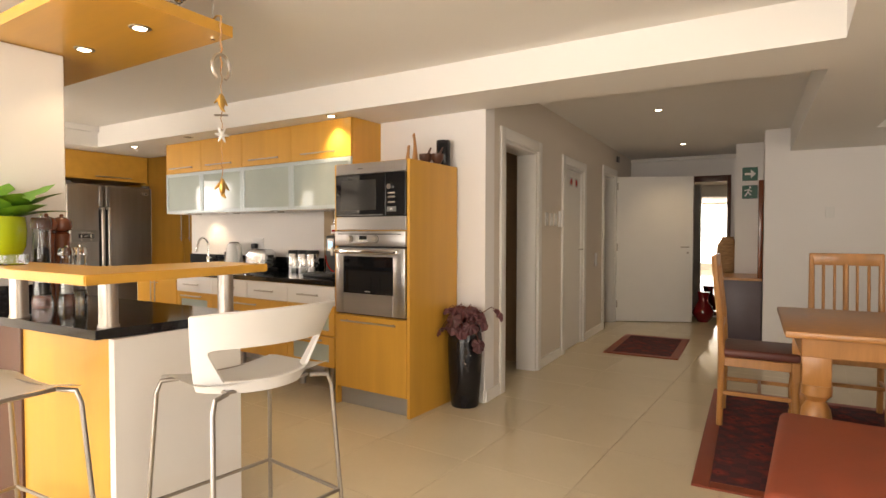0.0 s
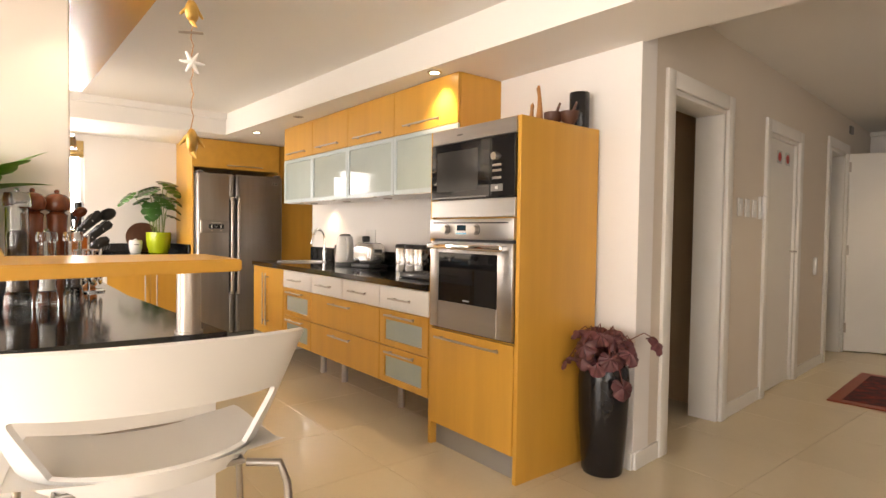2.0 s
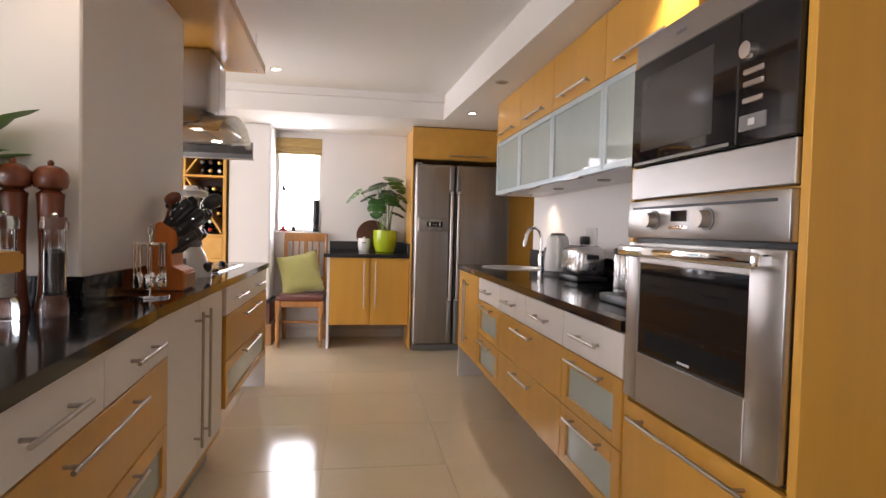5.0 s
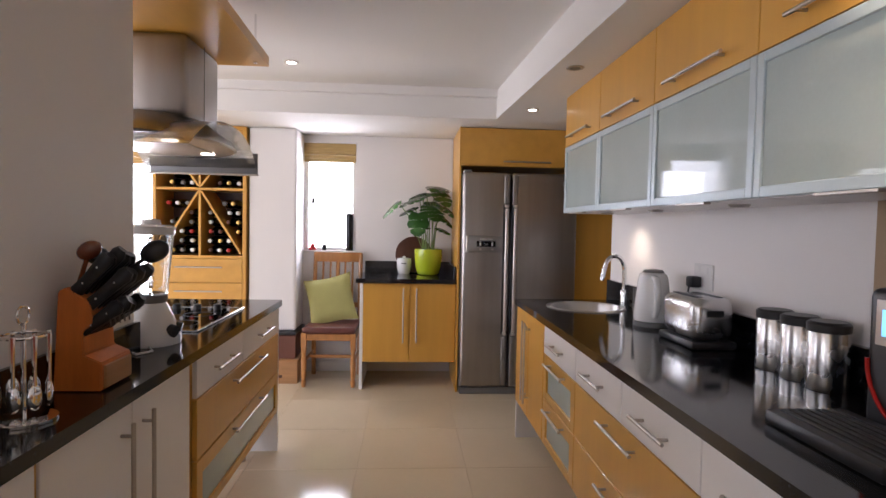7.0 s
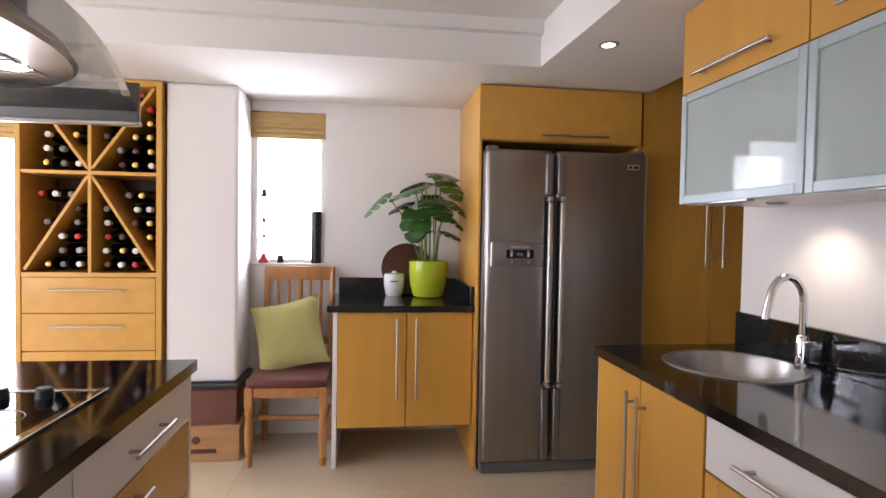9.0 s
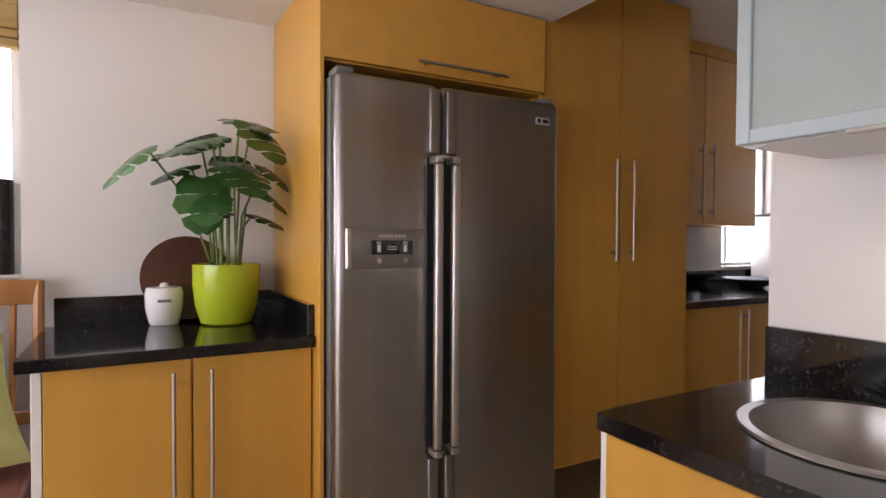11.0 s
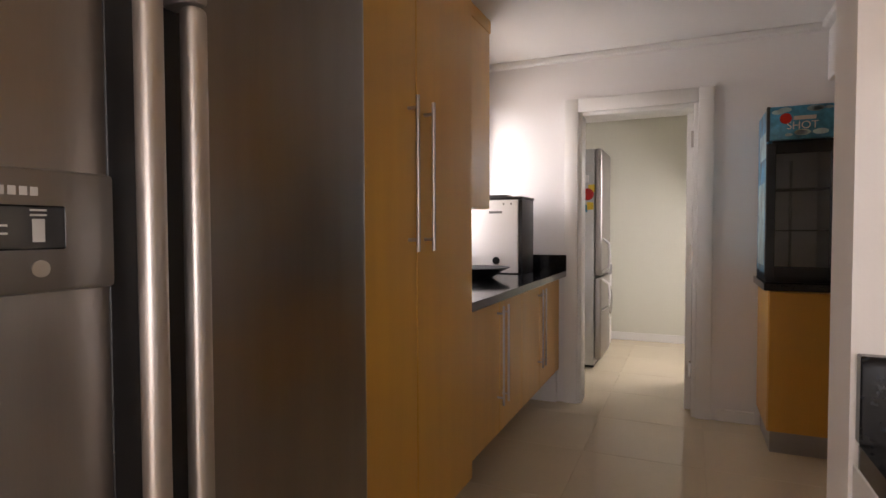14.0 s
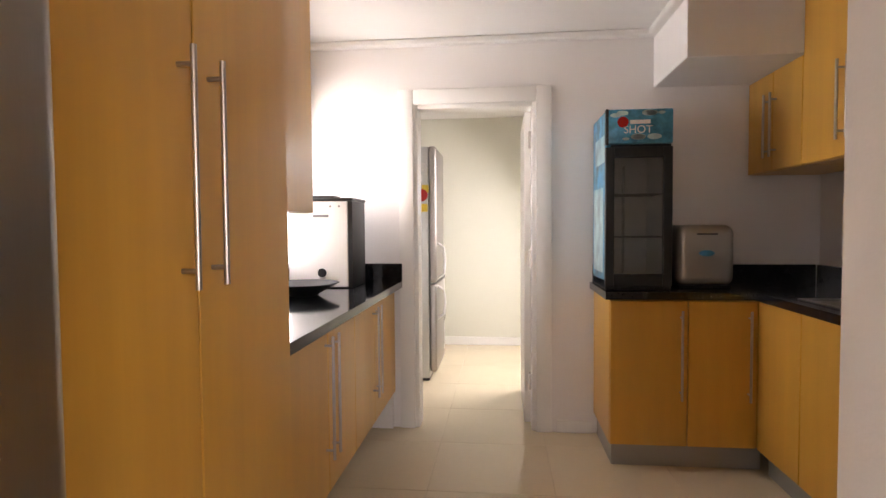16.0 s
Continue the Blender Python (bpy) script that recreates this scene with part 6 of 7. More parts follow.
# planter with begonia
GX, GY = -1.80, 3.94
u = thing("potted_begonia", "dark red-leaved begonia in a tall black planter beside the tower", "potted plant", (GX, GY, 0))
part("planter", lathe(bm_new(), [(0.095, 0), (0.10, 0.01), (0.118, 0.25), (0.125, 0.45), (0.118, 0.52), (0.112, 0.535), (0.104, 0.535), (0.108, 0.5)], GX, GY, 0.001, 36), PLANTER, u, "glossy black planter")
part("soil", lathe(bm_new(), [(0.105, 0.49), (0.105, 0.505), (0.02, 0.51)], GX, GY, 0.001), SOIL, u)
rnd = random.Random(11)
crown = [(k * 2.4, rnd.uniform(0.07, 0.185)) for k in range(30)] + [(0.15, 0.27), (-0.5, 0.19), (-2.3, 0.2), (-1.6, 0.16), (-1.2, 0.13), (-1.9, 0.13)]
for k, (a, r) in enumerate(crown):
    z = 0.735 - (r - 0.05) * rnd.uniform(0.3, 1.7) + rnd.uniform(-0.03, 0.02)
    if k > 32:
        z = rnd.uniform(0.56, 0.62)
    if k == 30:
        z = 0.70
    hub = Vector((max(GX + r * math.cos(a), -1.90), min(GY + r * math.sin(a), 3.95), z))
    b0 = Vector((GX + 0.03 * math.cos(a), GY + 0.03 * math.sin(a), 0.50))
    mid = (b0 + hub) / 2 + Vector((0, 0, 0.09))
    part("stem", sweep(bm_new(), [b0, mid + Vector((-0.02 * math.cos(a), -0.02 * math.sin(a), -0.02)), mid.lerp(hub, 0.5) + Vector((0, 0, 0.025)), hub], 0.0026, 6), REDSTEM, u)
    out = Vector((math.cos(a), math.sin(a), 0))
    droop = rnd.uniform(0.1, 0.5) if z > 0.70 and k < 30 else rnd.uniform(0.7, 1.35)
    tip = hub + (out * math.cos(droop) - Vector((0, 0, 1)) * math.sin(droop)) * 0.1
    bm = ruffled_leaf(bm_new(), hub, tip, rnd.uniform(0.040, 0.058), out * 0.5 + Vector((0, 0, 0.8)), seed=k + 40)
    for v in bm.verts:
        v.co.x, v.co.y = max(v.co.x, -1.95 + 0.004 * rnd.random()), min(v.co.y, 4.03)
    part("leaf", bm, BEGONIA, u)

# low cabinet: monstera, white jar, round board
MZ = CL + 0.001
MX, MY = -6.765, 2.945
u = thing("potted_monstera", "split-leaved green plant in a glossy lime pot", "potted plant", (MX, MY, MZ))
part("pot", lathe(bm_new(), [(0.085, 0), (0.094, 0.006), (0.113, 0.07), (0.121, 0.15), (0.122, 0.225), (0.114, 0.225), (0.112, 0.16)], MX, MY, MZ, 36), LIME, u, "glossy lime pot")
part("soil", lathe(bm_new(), [(0.112, 0.195), (0.112, 0.205), (0.02, 0.21)], MX, MY, MZ), SOIL, u)
# each leaf: its base (depth, across, height), the way it points, its length and half width
spec = [(0.08, 2.67, 1.50, (0.35, -1.0, -0.55), 0.17, 0.085), (0.10, 2.86, 1.545, (0.5, -1.0, -0.05), 0.20, 0.10), (0.0, 2.96, 1.63, (0.9, 0.35, 0.1), 0.17, 0.10),
        (0.12, 2.98, 1.60, (0.8, 0.6, -0.55), 0.17, 0.095), (0.10, 2.92, 1.47, (1.0, 0.3, -0.25), 0.19, 0.095), (0.10, 2.83, 1.415, (0.6, -0.1, -0.9), 0.18, 0.085),
        (0.02, 2.80, 1.46, (0.5, -0.9, -0.1), 0.14, 0.07), (0.04, 3.03, 1.47, (0.6, 0.7, -0.3), 0.13, 0.06), (0.06, 3.00, 1.40, (0.5, 0.7, -0.25), 0.14, 0.055),
        (0.08, 2.99, 1.30, (0.7, 0.7, 0.0), 0.12, 0.05), (-0.06, 2.90, 1.58, (-0.5, -0.6, 0.0), 0.17, 0.09), (-0.08, 2.93, 1.51, (-0.6, 0.4, -0.1), 0.15, 0.08),
        (0.14, 2.86, 1.36, (0.9, -0.4, -0.5), 0.13, 0.065), (0.05, 2.88, 1.29, (0.8, 0.2, 0.5), 0.11, 0.035), (-0.02, 2.84, 1.52, (0.2, -0.8, 0.1), 0.15, 0.08)]
for k, (dx, y, z, way, ln, w) in enumerate(spec):
    hub = Vector((MX + dx, MY + (y - 2.915) * 1.1, 1.12 + (z - 1.12) * 1.10))
    out = (hub - Vector((MX, MY, z))).normalized()
    b0 = Vector((MX + 0.04 * out.x, MY + 0.05 * out.y, MZ + 0.20))
    part("stem", sweep(bm_new(), [b0, b0.lerp(hub, 0.5) + Vector((0, 0, 0.05)) - out * 0.02, hub], 0.0042, 8), STEM, u)
    bm = split_leaf(bm_new(), hub, hub + (Vector(way) - Vector((0, 0, 0.22 if way[0] > 0.3 else 0.1))).normalized() * ln * 1.1, w * 1.2, (0, 0, 1) if abs(way[2]) < 0.7 else (0.8, -0.2, 0.6), seed=k + 80, splits=(4, 5, 3)[k % 3] if w > 0.075 else 3)
    for v in bm.verts:
        v.co.x, v.co.y = max(v.co.x, -6.92), min(v.co.y, 3.158) if v.co.x < -6.29 else v.co.y
    part("leaf", bm, LEAF, u)
u = thing("white_jar", "white ceramic jar with a lid and small dark lettering", "jar", (-6.83, 2.735, MZ))
part("body", lathe(bm_new(), [(0.048, 0), (0.052, 0.006), (0.064, 0.06), (0.066, 0.12), (0.062, 0.128)], -6.83, 2.735, MZ, 30), CERAMIC, u)
part("lid", lathe(bm_new(), [(0.064, 0.128), (0.06, 0.138), (0.016, 0.142), (0.014, 0.152), (0.006, 0.156)], -6.83, 2.735, MZ, 30), CERAMIC, u)
part("lettering", box(bm_new(), -6.7655, -6.7635, 2.71, 2.755, MZ + 0.088, MZ + 0.098), GREY, u, "short dark lettering")
bm = bm_new()
rod(bm, (-6.920, 2.82, MZ + 0.165), (-6.902, 2.82, MZ + 0.170), 0.165, 48)
solid("round_board", bm, DARKWOOD, "round dark wooden board leaning against the wall", "board")

# window sill
u = thing("glass_candlestick", "tall clear and red glass candlestick with a black top", "candlestick", (-6.97, 1.90, 1.097))
part("foot", lathe(bm_new(), [(0.035, 0), (0.034, 0.012), (0.022, 0.03), (0.01, 0.06)], -6.975, 1.905, 1.098), RED, u, "red glass foot")
part("stem", lathe(bm_new(), [(0.008, 0.06), (0.013, 0.09), (0.007, 0.12), (0.012, 0.16), (0.007, 0.2), (0.012, 0.25), (0.007, 0.3), (0.01, 0.36), (0.007, 0.42)], -6.975, 1.905, 1.098), SMOKE, u)
for z in (0.17, 0.27):
    part("bead", lathe(bm_new(), [(0.006, z - 0.012), (0.014, z), (0.006, z + 0.012)], -6.975, 1.905, 1.098), RED, u)
part("dish", lathe(bm_new(), [(0.01, 0.42), (0.034, 0.43), (0.036, 0.437), (0.014, 0.44), (0.014, 0.465), (0.018, 0.47)], -6.975, 1.905, 1.098), BLACK, u)
u = thing("wine_box", "tall dark bottle case standing on the sill", "bottle case", (-6.975, 2.24, 1.098))
part("case", lathe(bm_new(), [(0.032, 0), (0.033, 0.01), (0.033, 0.33), (0.028, 0.335)], -6.975, 2.235, 1.098), PLANTER, u)
part("neck", lathe(bm_new(), [(0.02, 0.335), (0.012, 0.38), (0.012, 0.45), (0.015, 0.455)], -6.975, 2.235, 1.098), GLASS, u)
bm = lathe(bm_new(), [(0.018, 0), (0.022, 0.05), (0.019, 0.05), (0.015, 0.006)], -6.97, 2.01, 1.098)
solid("small_cup", bm, BLACK, "small black cup on the window sill", "cup")


# chairs
def slat_chair(name, label, group):
    """An oak chair with a slatted back, turned front legs and a padded seat; faces +x, centre of its seat at the origin."""
    u = thing(name, label, "chair", (0, 0, 0), group)
    for y in (-0.20, 0.20):
        part("back_leg", sweep(bm_new(), [(-0.21, y, 0.002), (-0.20, y, 0.43), (-0.215, y, 0.70), (-0.255, y, 1.08)], [0.019, 0.021, 0.02, 0.017], 8), OAK, u)
        bm = lathe(bm_new(), [(0.014, 0), (0.02, 0.02), (0.022, 0.05), (0.014, 0.06), (0.021, 0.09), (0.024, 0.2), (0.016, 0.28), (0.022, 0.3), (0.022, 0.33)], 0.20, y, 0.002, 16)
        box(bm, 0.178, 0.222, y - 0.022, y + 0.022, 0.33, 0.445, 0.003)
        part("front_leg", bm, OAK, u, "turned front leg")
        part("side_rail", box(bm_new(), -0.19, 0.178, y - 0.012, y + 0.012, 0.385, 0.44, 0.003), OAK, u)
        part("stretcher", box(bm_new(), -0.195, 0.185, y - 0.009, y + 0.009, 0.20, 0.225, 0.003), OAK, u)
    part("front_rail", box(bm_new(), 0.19, 0.212, -0.178, 0.178, 0.385, 0.44, 0.003), OAK, u)
    part("back_rail", box(bm_new(), -0.215, -0.195, -0.18, 0.18, 0.385, 0.44, 0.003), OAK, u)
    part("cross_stretcher", box(bm_new(), 0.0, 0.02, -0.19, 0.19, 0.20, 0.225, 0.003), OAK, u)
    part("top_rail", box(bm_new(), -0.262, -0.238, -0.212, 0.212, 1.0, 1.085, 0.006, 2), OAK, u)
    part("lower_rail", box(bm_new(), -0.222, -0.202, -0.185, 0.185, 0.60, 0.645, 0.004), OAK, u)
    for y, w in ((-0.13, 0.018), (-0.055, 0.018), (0.0, 0.032), (0.055, 0.018), (0.13, 0.018)):
        if w == 0.018 and abs(y) < 0.06:
            continue
        part("slat", sweep(bm_new(), [(-0.212, y, 0.63), (-0.228, y, 0.82), (-0.25, y, 1.01)], w * 0.55, 6), OAK, u)
    for y in (-0.065, 0.065):
        part("slat", sweep(bm_new(), [(-0.212, y, 0.63), (-0.228, y, 0.82), (-0.25, y, 1.01)], 0.009, 6), OAK, u)
    bm = box(bm_new(), -0.20, 0.225, -0.215, 0.215, 0.44, 0.495, 0.02, 3)
    part("seat", bm, LEATHER, u, "padded brown leather seat")
    return u


ch = slat_chair("kitchen_chair", "oak chair with slatted back and brown leather seat by a window", "oak chairs")
ch.matrix_basis = pose(-6.62, 2.14, 0, 0, 0, -2)
bm = bm_new()
gridv = []
for i in range(13):
    row = []
    for j in range(13):
        a, b = i / 6 - 1, j / 6 - 1
        puff = max(0.0, (1 - a * a) * (1 - b * b)) ** 0.45
        k = 1 + 0.06 * (abs(a) * abs(b)) ** 2
        row.append((a * 0.20 * k * (1 - 0.05 * (1 - b * b)), b * 0.195 * k * (1 - 0.05 * (1 - a * a)), puff))
    gridv.append(row)
for s in (1, -1):
    vv = [[bm.verts.new((x, y, s * 0.06 * p)) for x, y, p in row] for row in gridv]
    for i in range(12):
        for j in range(12):
            bm.faces.new((vv[i][j], vv[i + 1][j], vv[i + 1][j + 1], vv[i][j + 1]))
bmesh.ops.remove_doubles(bm, verts=bm.verts, dist=0.0015)
bmesh.ops.transform(bm, matrix=Matrix.Translation((-6.69, 2.11, 0.685)) @ Matrix.Rotation(radians(-2), 4, "Z") @ Matrix.Rotation(radians(-18), 4, "Y") @ Matrix.Rotation(radians(90), 4, "Y") @ Matrix.Rotation(radians(13), 4, "Z"), verts=bm.verts)
solid("cushion", bm, CUSHION, "plump green woven cushion leaning on the chair back", "cushion", smooth=80)

# crate and box under the pillar
u = thing("wine_crate", "pale pine wine crate with dark stencilled lettering", "crate", (-6.72, 1.66, 0))
part("box", box(bm_new(), -6.94, -6.52, 1.455, 1.865, 0.001, 0.19, 0.004), PINE, u)
part("lid", box(bm_new(), -6.945, -6.515, 1.45, 1.87, 0.19, 0.205, 0.003), PINE, u)
part("emblem", rod(bm_new(), (-6.5205, 1.63, 0.125), (-6.517, 1.63, 0.125), 0.022, 16), DARKWOOD, u, "dark stencilled emblem")
part("lettering", box(bm_new(), -6.5205, -6.518, 1.56, 1.74, 0.05, 0.075), DARKWOOD, u, "line of dark stencilled lettering")
solid("brown_box", box(bm_new(), -6.94, -6.54, 1.46, 1.845, 0.206, 0.405, 0.004), BROWNBOX, "dark brown cardboard box on the crate", "box")
# thin black slab drawn for the dark line at the pillar's foot
solid("black_slab", box(bm_new(), -6.945, -6.53, 1.455, 1.85, 0.406, 0.428, 0.003), BLACK, "flat black slab between the brown box and the pillar", "tray")

# wine rack
RX, R0, R1 = -6.58, 0.67, 1.425
u = thing("wine_rack", "tall maple wine rack with diagonal dividers and three drawers", "wine rack", (-6.76, 1.05, 0))
part("side_panel", box(bm_new(), -6.945, RX, R0, R0 + 0.03, 0, SOFFIT - 0.004, 0.002), WOOD, u)
part("side_panel", box(bm_new(), -6.945, RX, R1 - 0.03, R1, 0, SOFFIT - 0.004, 0.002), WOOD, u)
part("top", box(bm_new(), -6.945, RX, R0 + 0.03, R1 - 0.03, 2.09, SOFFIT - 0.004, 0.002), WOOD, u)
part("back", box(bm_new(), -6.945, -6.93, R0 + 0.03, R1 - 0.03, 0.05, 2.09), DARKWOOD, u)
part("lower_body", box(bm_new(), -6.93, RX - 0.02, R0 + 0.03, R1 - 0.03, 0.06, 1.03, 0.002), WOOD, u)
zs = (1.055, 1.605, 2.09)
part("shelf", box(bm_new(), -6.93, RX - 0.003, R0 + 0.03, R1 - 0.03, 1.03, 1.055, 0.002), WOOD, u)
part("shelf", box(bm_new(), -6.93, RX - 0.003, R0 + 0.03, R1 - 0.03, 1.595, 1.615, 0.002), WOOD, u)
ym = (R0 + R1) / 2
part("divider", box(bm_new(), -6.93, RX - 0.004, ym - 0.009, ym + 0.009, 1.055, 1.595), WOOD, u)
part("divider", box(bm_new(), -6.93, RX - 0.004, ym - 0.009, ym + 0.009, 1.615, 2.09), WOOD, u)
def slant(y0, z0, y1, z1):
    bm = bm_new()
    d = Vector((0, y1 - y0, z1 - z0))
    nn = Vector((0, -d.z, d.y)).normalized() * 0.008
    q = []
    for x in (-6.93, RX - 0.006):
        q.append([bm.verts.new((x, y0 + nn.y, z0 + nn.z)), bm.verts.new((x, y1 + nn.y, z1 + nn.z)), bm.verts.new((x, y1 - nn.y, z1 - nn.z)), bm.verts.new((x, y0 - nn.y, z0 - nn.z))])
    bm.faces.new(q[0]); bm.faces.new(q[1][::-1])
    for i in range(4):
        bm.faces.new((q[0][i], q[0][(i + 1) % 4], q[1][(i + 1) % 4], q[1][i]))
    return bm
ya, yb = R0 + 0.045, R1 - 0.045
part("diagonal", slant(ya, 1.07, ym - 0.012, 1.585), WOOD, u)
part("diagonal", slant(yb, 1.07, ym + 0.012, 1.585), WOOD, u)
part("diagonal", slant(ym - 0.012, 1.63, ya, 2.08), WOOD, u)
part("diagonal", slant(ym + 0.012, 1.63, yb, 2.08), WOOD, u)
for z0, z1 in ((0.83, 1.03), (0.62, 0.83), (0.40, 0.62)):
    front_x(u, "drawer", R0 + 0.03, R1 - 0.03, z0, z1, RX - 0.02, 1, WOOD_H, "h", hz=z1 - 0.07)
part("door", box(bm_new(), RX - 0.02, RX - 0.002, R0 + 0.033, R1 - 0.033, 0.08, 0.397, 0.002), WOOD, u)

rnd = random.Random(3)
CAPS = [PAPER, RED, BRASS, CERAMIC, GREY, DARKWOOD]
def bottle_mesh():
    bm = bm_new()
    prof = [(0.036, 0.0), (0.037, 0.01), (0.037, 0.17), (0.030, 0.20), (0.015, 0.225), (0.013, 0.27), (0.016, 0.272), (0.016, 0.285)]
    lathe(bm, prof, 0, 0, 0, 14)
    bmesh.ops.transform(bm, matrix=Matrix.Rotation(radians(90), 4, "Y"), verts=bm.verts)
    return finish(bm, "bottle", BOTTLE)
def cap_mesh(mat):
    bm = lathe(bm_new(), [(0.0155, 0.255), (0.0165, 0.286), (0.012, 0.289)], 0, 0, 0, 12)
    bmesh.ops.transform(bm, matrix=Matrix.Rotation(radians(90), 4, "Y"), verts=bm.verts)
    return finish(bm, "capsule", mat)
B_ME, C_ME = bottle_mesh(), [cap_mesh(m) for m in CAPS]
def lies(y, z):
    """Whether a bottle's round end is clear of the dividers."""
    r = 0.048
    if not (R0 + 0.075 < y < R1 - 0.075) or abs(y - ym) < r:
        return False
    s = abs(y - ym)
    half = (yb - ya) / 2
    if z < 1.6:
        line = 1.585 - (s - 0.012) / (half - 0.012) * 0.515
    else:
        line = 1.63 + (s - 0.012) / (half - 0.012) * 0.45
    return abs(z - line) > 0.062
for z in [1.098 + 0.078 * k for k in range(6)] + [1.658 + 0.078 * k for k in range(6)]:
    off = 0.0 if int(z * 100) % 2 else 0.035
    for k in range(10):
        y = R0 + 0.07 + off + 0.076 * k
        if lies(y, z) and rnd.random() < 0.93:
            b = new("wine_bottle", B_ME)
            b.location = (-6.925 + rnd.uniform(0.0, 0.03), y, z)
            tagged(b, "dark wine bottle lying in the rack", "bottle", "bottles in the rack")
            c = new("capsule", C_ME[rnd.randrange(len(C_ME))])
            c.parent = b

u = thing("wall_picture", "small blue picture in a thin frame", "picture", (-6.95, -0.62, 1.2))
part("frame", box(bm_new(), -6.949, -6.93, -0.75, -0.16, 1.05, 1.47, 0.003), GREY, u)
part("print", box(bm_new(), -6.9305, -6.927, -0.735, -0.175, 1.065, 1.455), BLUE, u)

# ---- things: scullery and laundry ----
u = thing("water_purifier", "white and black box-shaped water purifier", "water purifier", (-6.730, 6.64, CS + 0.001))
part("body", box(bm_new(), -6.900, -6.540, 6.52, 6.80, CS + 0.001, 1.395, 0.006, 2), BLACK, u)
part("front", box(bm_new(), -6.900, -6.565, 6.508, 6.522, CS + 0.006, 1.392, 0.003), WHITE, u, "white front panel")
part("lid", box(bm_new(), -6.905, -6.535, 6.505, 6.805, 1.395, 1.412, 0.004), BLACK, u)
part("grip", box(bm_new(), -6.820, -6.660, 6.58, 6.70, 1.412, 1.43, 0.006, 2), BLACK, u)
part("gauge", rod(bm_new(), (-6.710, 6.508, 1.0), (-6.710, 6.50, 1.0), 0.024, 20), BLACK, u)
part("lettering", box(bm_new(), -6.760, -6.670, 6.5065, 6.5085, 1.305, 1.32), GREY, u, "small grey lettering")
for q in (-6.840, -6.660, -6.610):
    part("screw", rod(bm_new(), (q, 6.508, 1.365), (q, 6.505, 1.365), 0.006, 8), GREY, u)
bm = lathe(bm_new(), [(0.07, 0), (0.075, 0.006), (0.12, 0.035), (0.175, 0.06), (0.17, 0.063), (0.11, 0.04), (0.06, 0.012)], -6.70, 6.19, CS + 0.001, 36)
solid("black_bowl", bm, BLACK, "wide shallow black bowl on the scullery worktop", "bowl")

u = thing("drinks_cooler", "black countertop drinks cooler with a blue printed header", "drinks cooler", (-5.03, 6.6, CS + 0.001))
X0, X1, Y0, Y1, Z1 = -5.195, -4.862, 6.47, 6.885, 1.84
part("cabinet", box(bm_new(), X0 + 0.004, X0 + 0.03, Y0 + 0.03, Y1, CS + 0.01, Z1, 0.003), BLUE, u, "blue and white printed side")
part("side", box(bm_new(), X1 - 0.03, X1, Y0 + 0.03, Y1, CS + 0.01, Z1, 0.003), BLACK, u)
part("back", box(bm_new(), X0 + 0.03, X1 - 0.03, Y1 - 0.03, Y1, CS + 0.01, Z1), PAPER, u, "pale inner back")
part("base", box(bm_new(), X0 + 0.004, X1, Y0 + 0.02, Y1, CS + 0.001, CS + 0.05, 0.003), BLACK, u)
part("top", box(bm_new(), X0 + 0.03, X1 - 0.03, Y0 + 0.03, Y1 - 0.03, 1.65, Z1 - 0.002), BLACK, u)
part("print_panel", box(bm_new(), X0 + 0.002, X0 + 0.0042, Y0 + 0.09, Y1 - 0.05, 1.0, 1.45), ICE, u, "pale blue print on the side")
part("print_panel", box(bm_new(), X0 + 0.002, X0 + 0.0042, Y0 + 0.05, Y1 - 0.09, 1.58, 1.72), ICE, u)
hd = part("header", box(bm_new(), X0, X1, Y0, Y0 + 0.03, 1.665, Z1, 0.006, 2), BLUE, u, "blue printed header")
part("header_trim", box(bm_new(), X0 - 0.001, X0 + 0.016, Y0 - 0.001, Y0 + 0.031, 1.662, Z1 + 0.002, 0.003), BLACK, hd)
fr = bm_new()
for b in ((X0, X0 + 0.045, CS + 0.02, 1.65), (X1 - 0.045, X1, CS + 0.02, 1.65), (X0 + 0.045, X1 - 0.045, CS + 0.02, CS + 0.085), (X0 + 0.045, X1 - 0.045, 1.595, 1.65)):
    box(fr, b[0], b[1], Y0, Y0 + 0.03, b[2], b[3], 0.003)
d = part("door", fr, BLACK, u, "black door frame")
gl = part("pane", box(bm_new(), X0 + 0.045, X1 - 0.045, Y0 + 0.012, Y0 + 0.017, CS + 0.085, 1.595), GLASS, d, "clear glass pane")
gl.visible_shadow = False
for z in (1.19, 1.41):
    bm = bm_new()
    for k in range(4):
        rod(bm, (X0 + 0.035, Y0 + 0.06 + 0.06 * k, z), (X1 - 0.035, Y0 + 0.06 + 0.06 * k, z), 0.003, 6)
    rod(bm, (X0 + 0.035, Y0 + 0.05, z), (X1 - 0.035, Y0 + 0.05, z), 0.005, 6)
    part("wire_shelf", bm, GREY, u, "grey wire shelf")
for xa in (X0 + 0.031, X1 - 0.034):
    part("liner", box(bm_new(), xa, xa + 0.003, Y0 + 0.035, Y1 - 0.032, CS + 0.055, 1.645), PAPER, u, "pale inner lining")
part("liner_floor", box(bm_new(), X0 + 0.035, X1 - 0.035, Y0 + 0.035, Y1 - 0.032, CS + 0.051, CS + 0.054), PAPER, u)
part("shelf_post", rod(bm_new(), (-5.03, Y1 - 0.045, CS + 0.06), (-5.03, Y1 - 0.045, 1.59), 0.009, 8), CHROME, u)


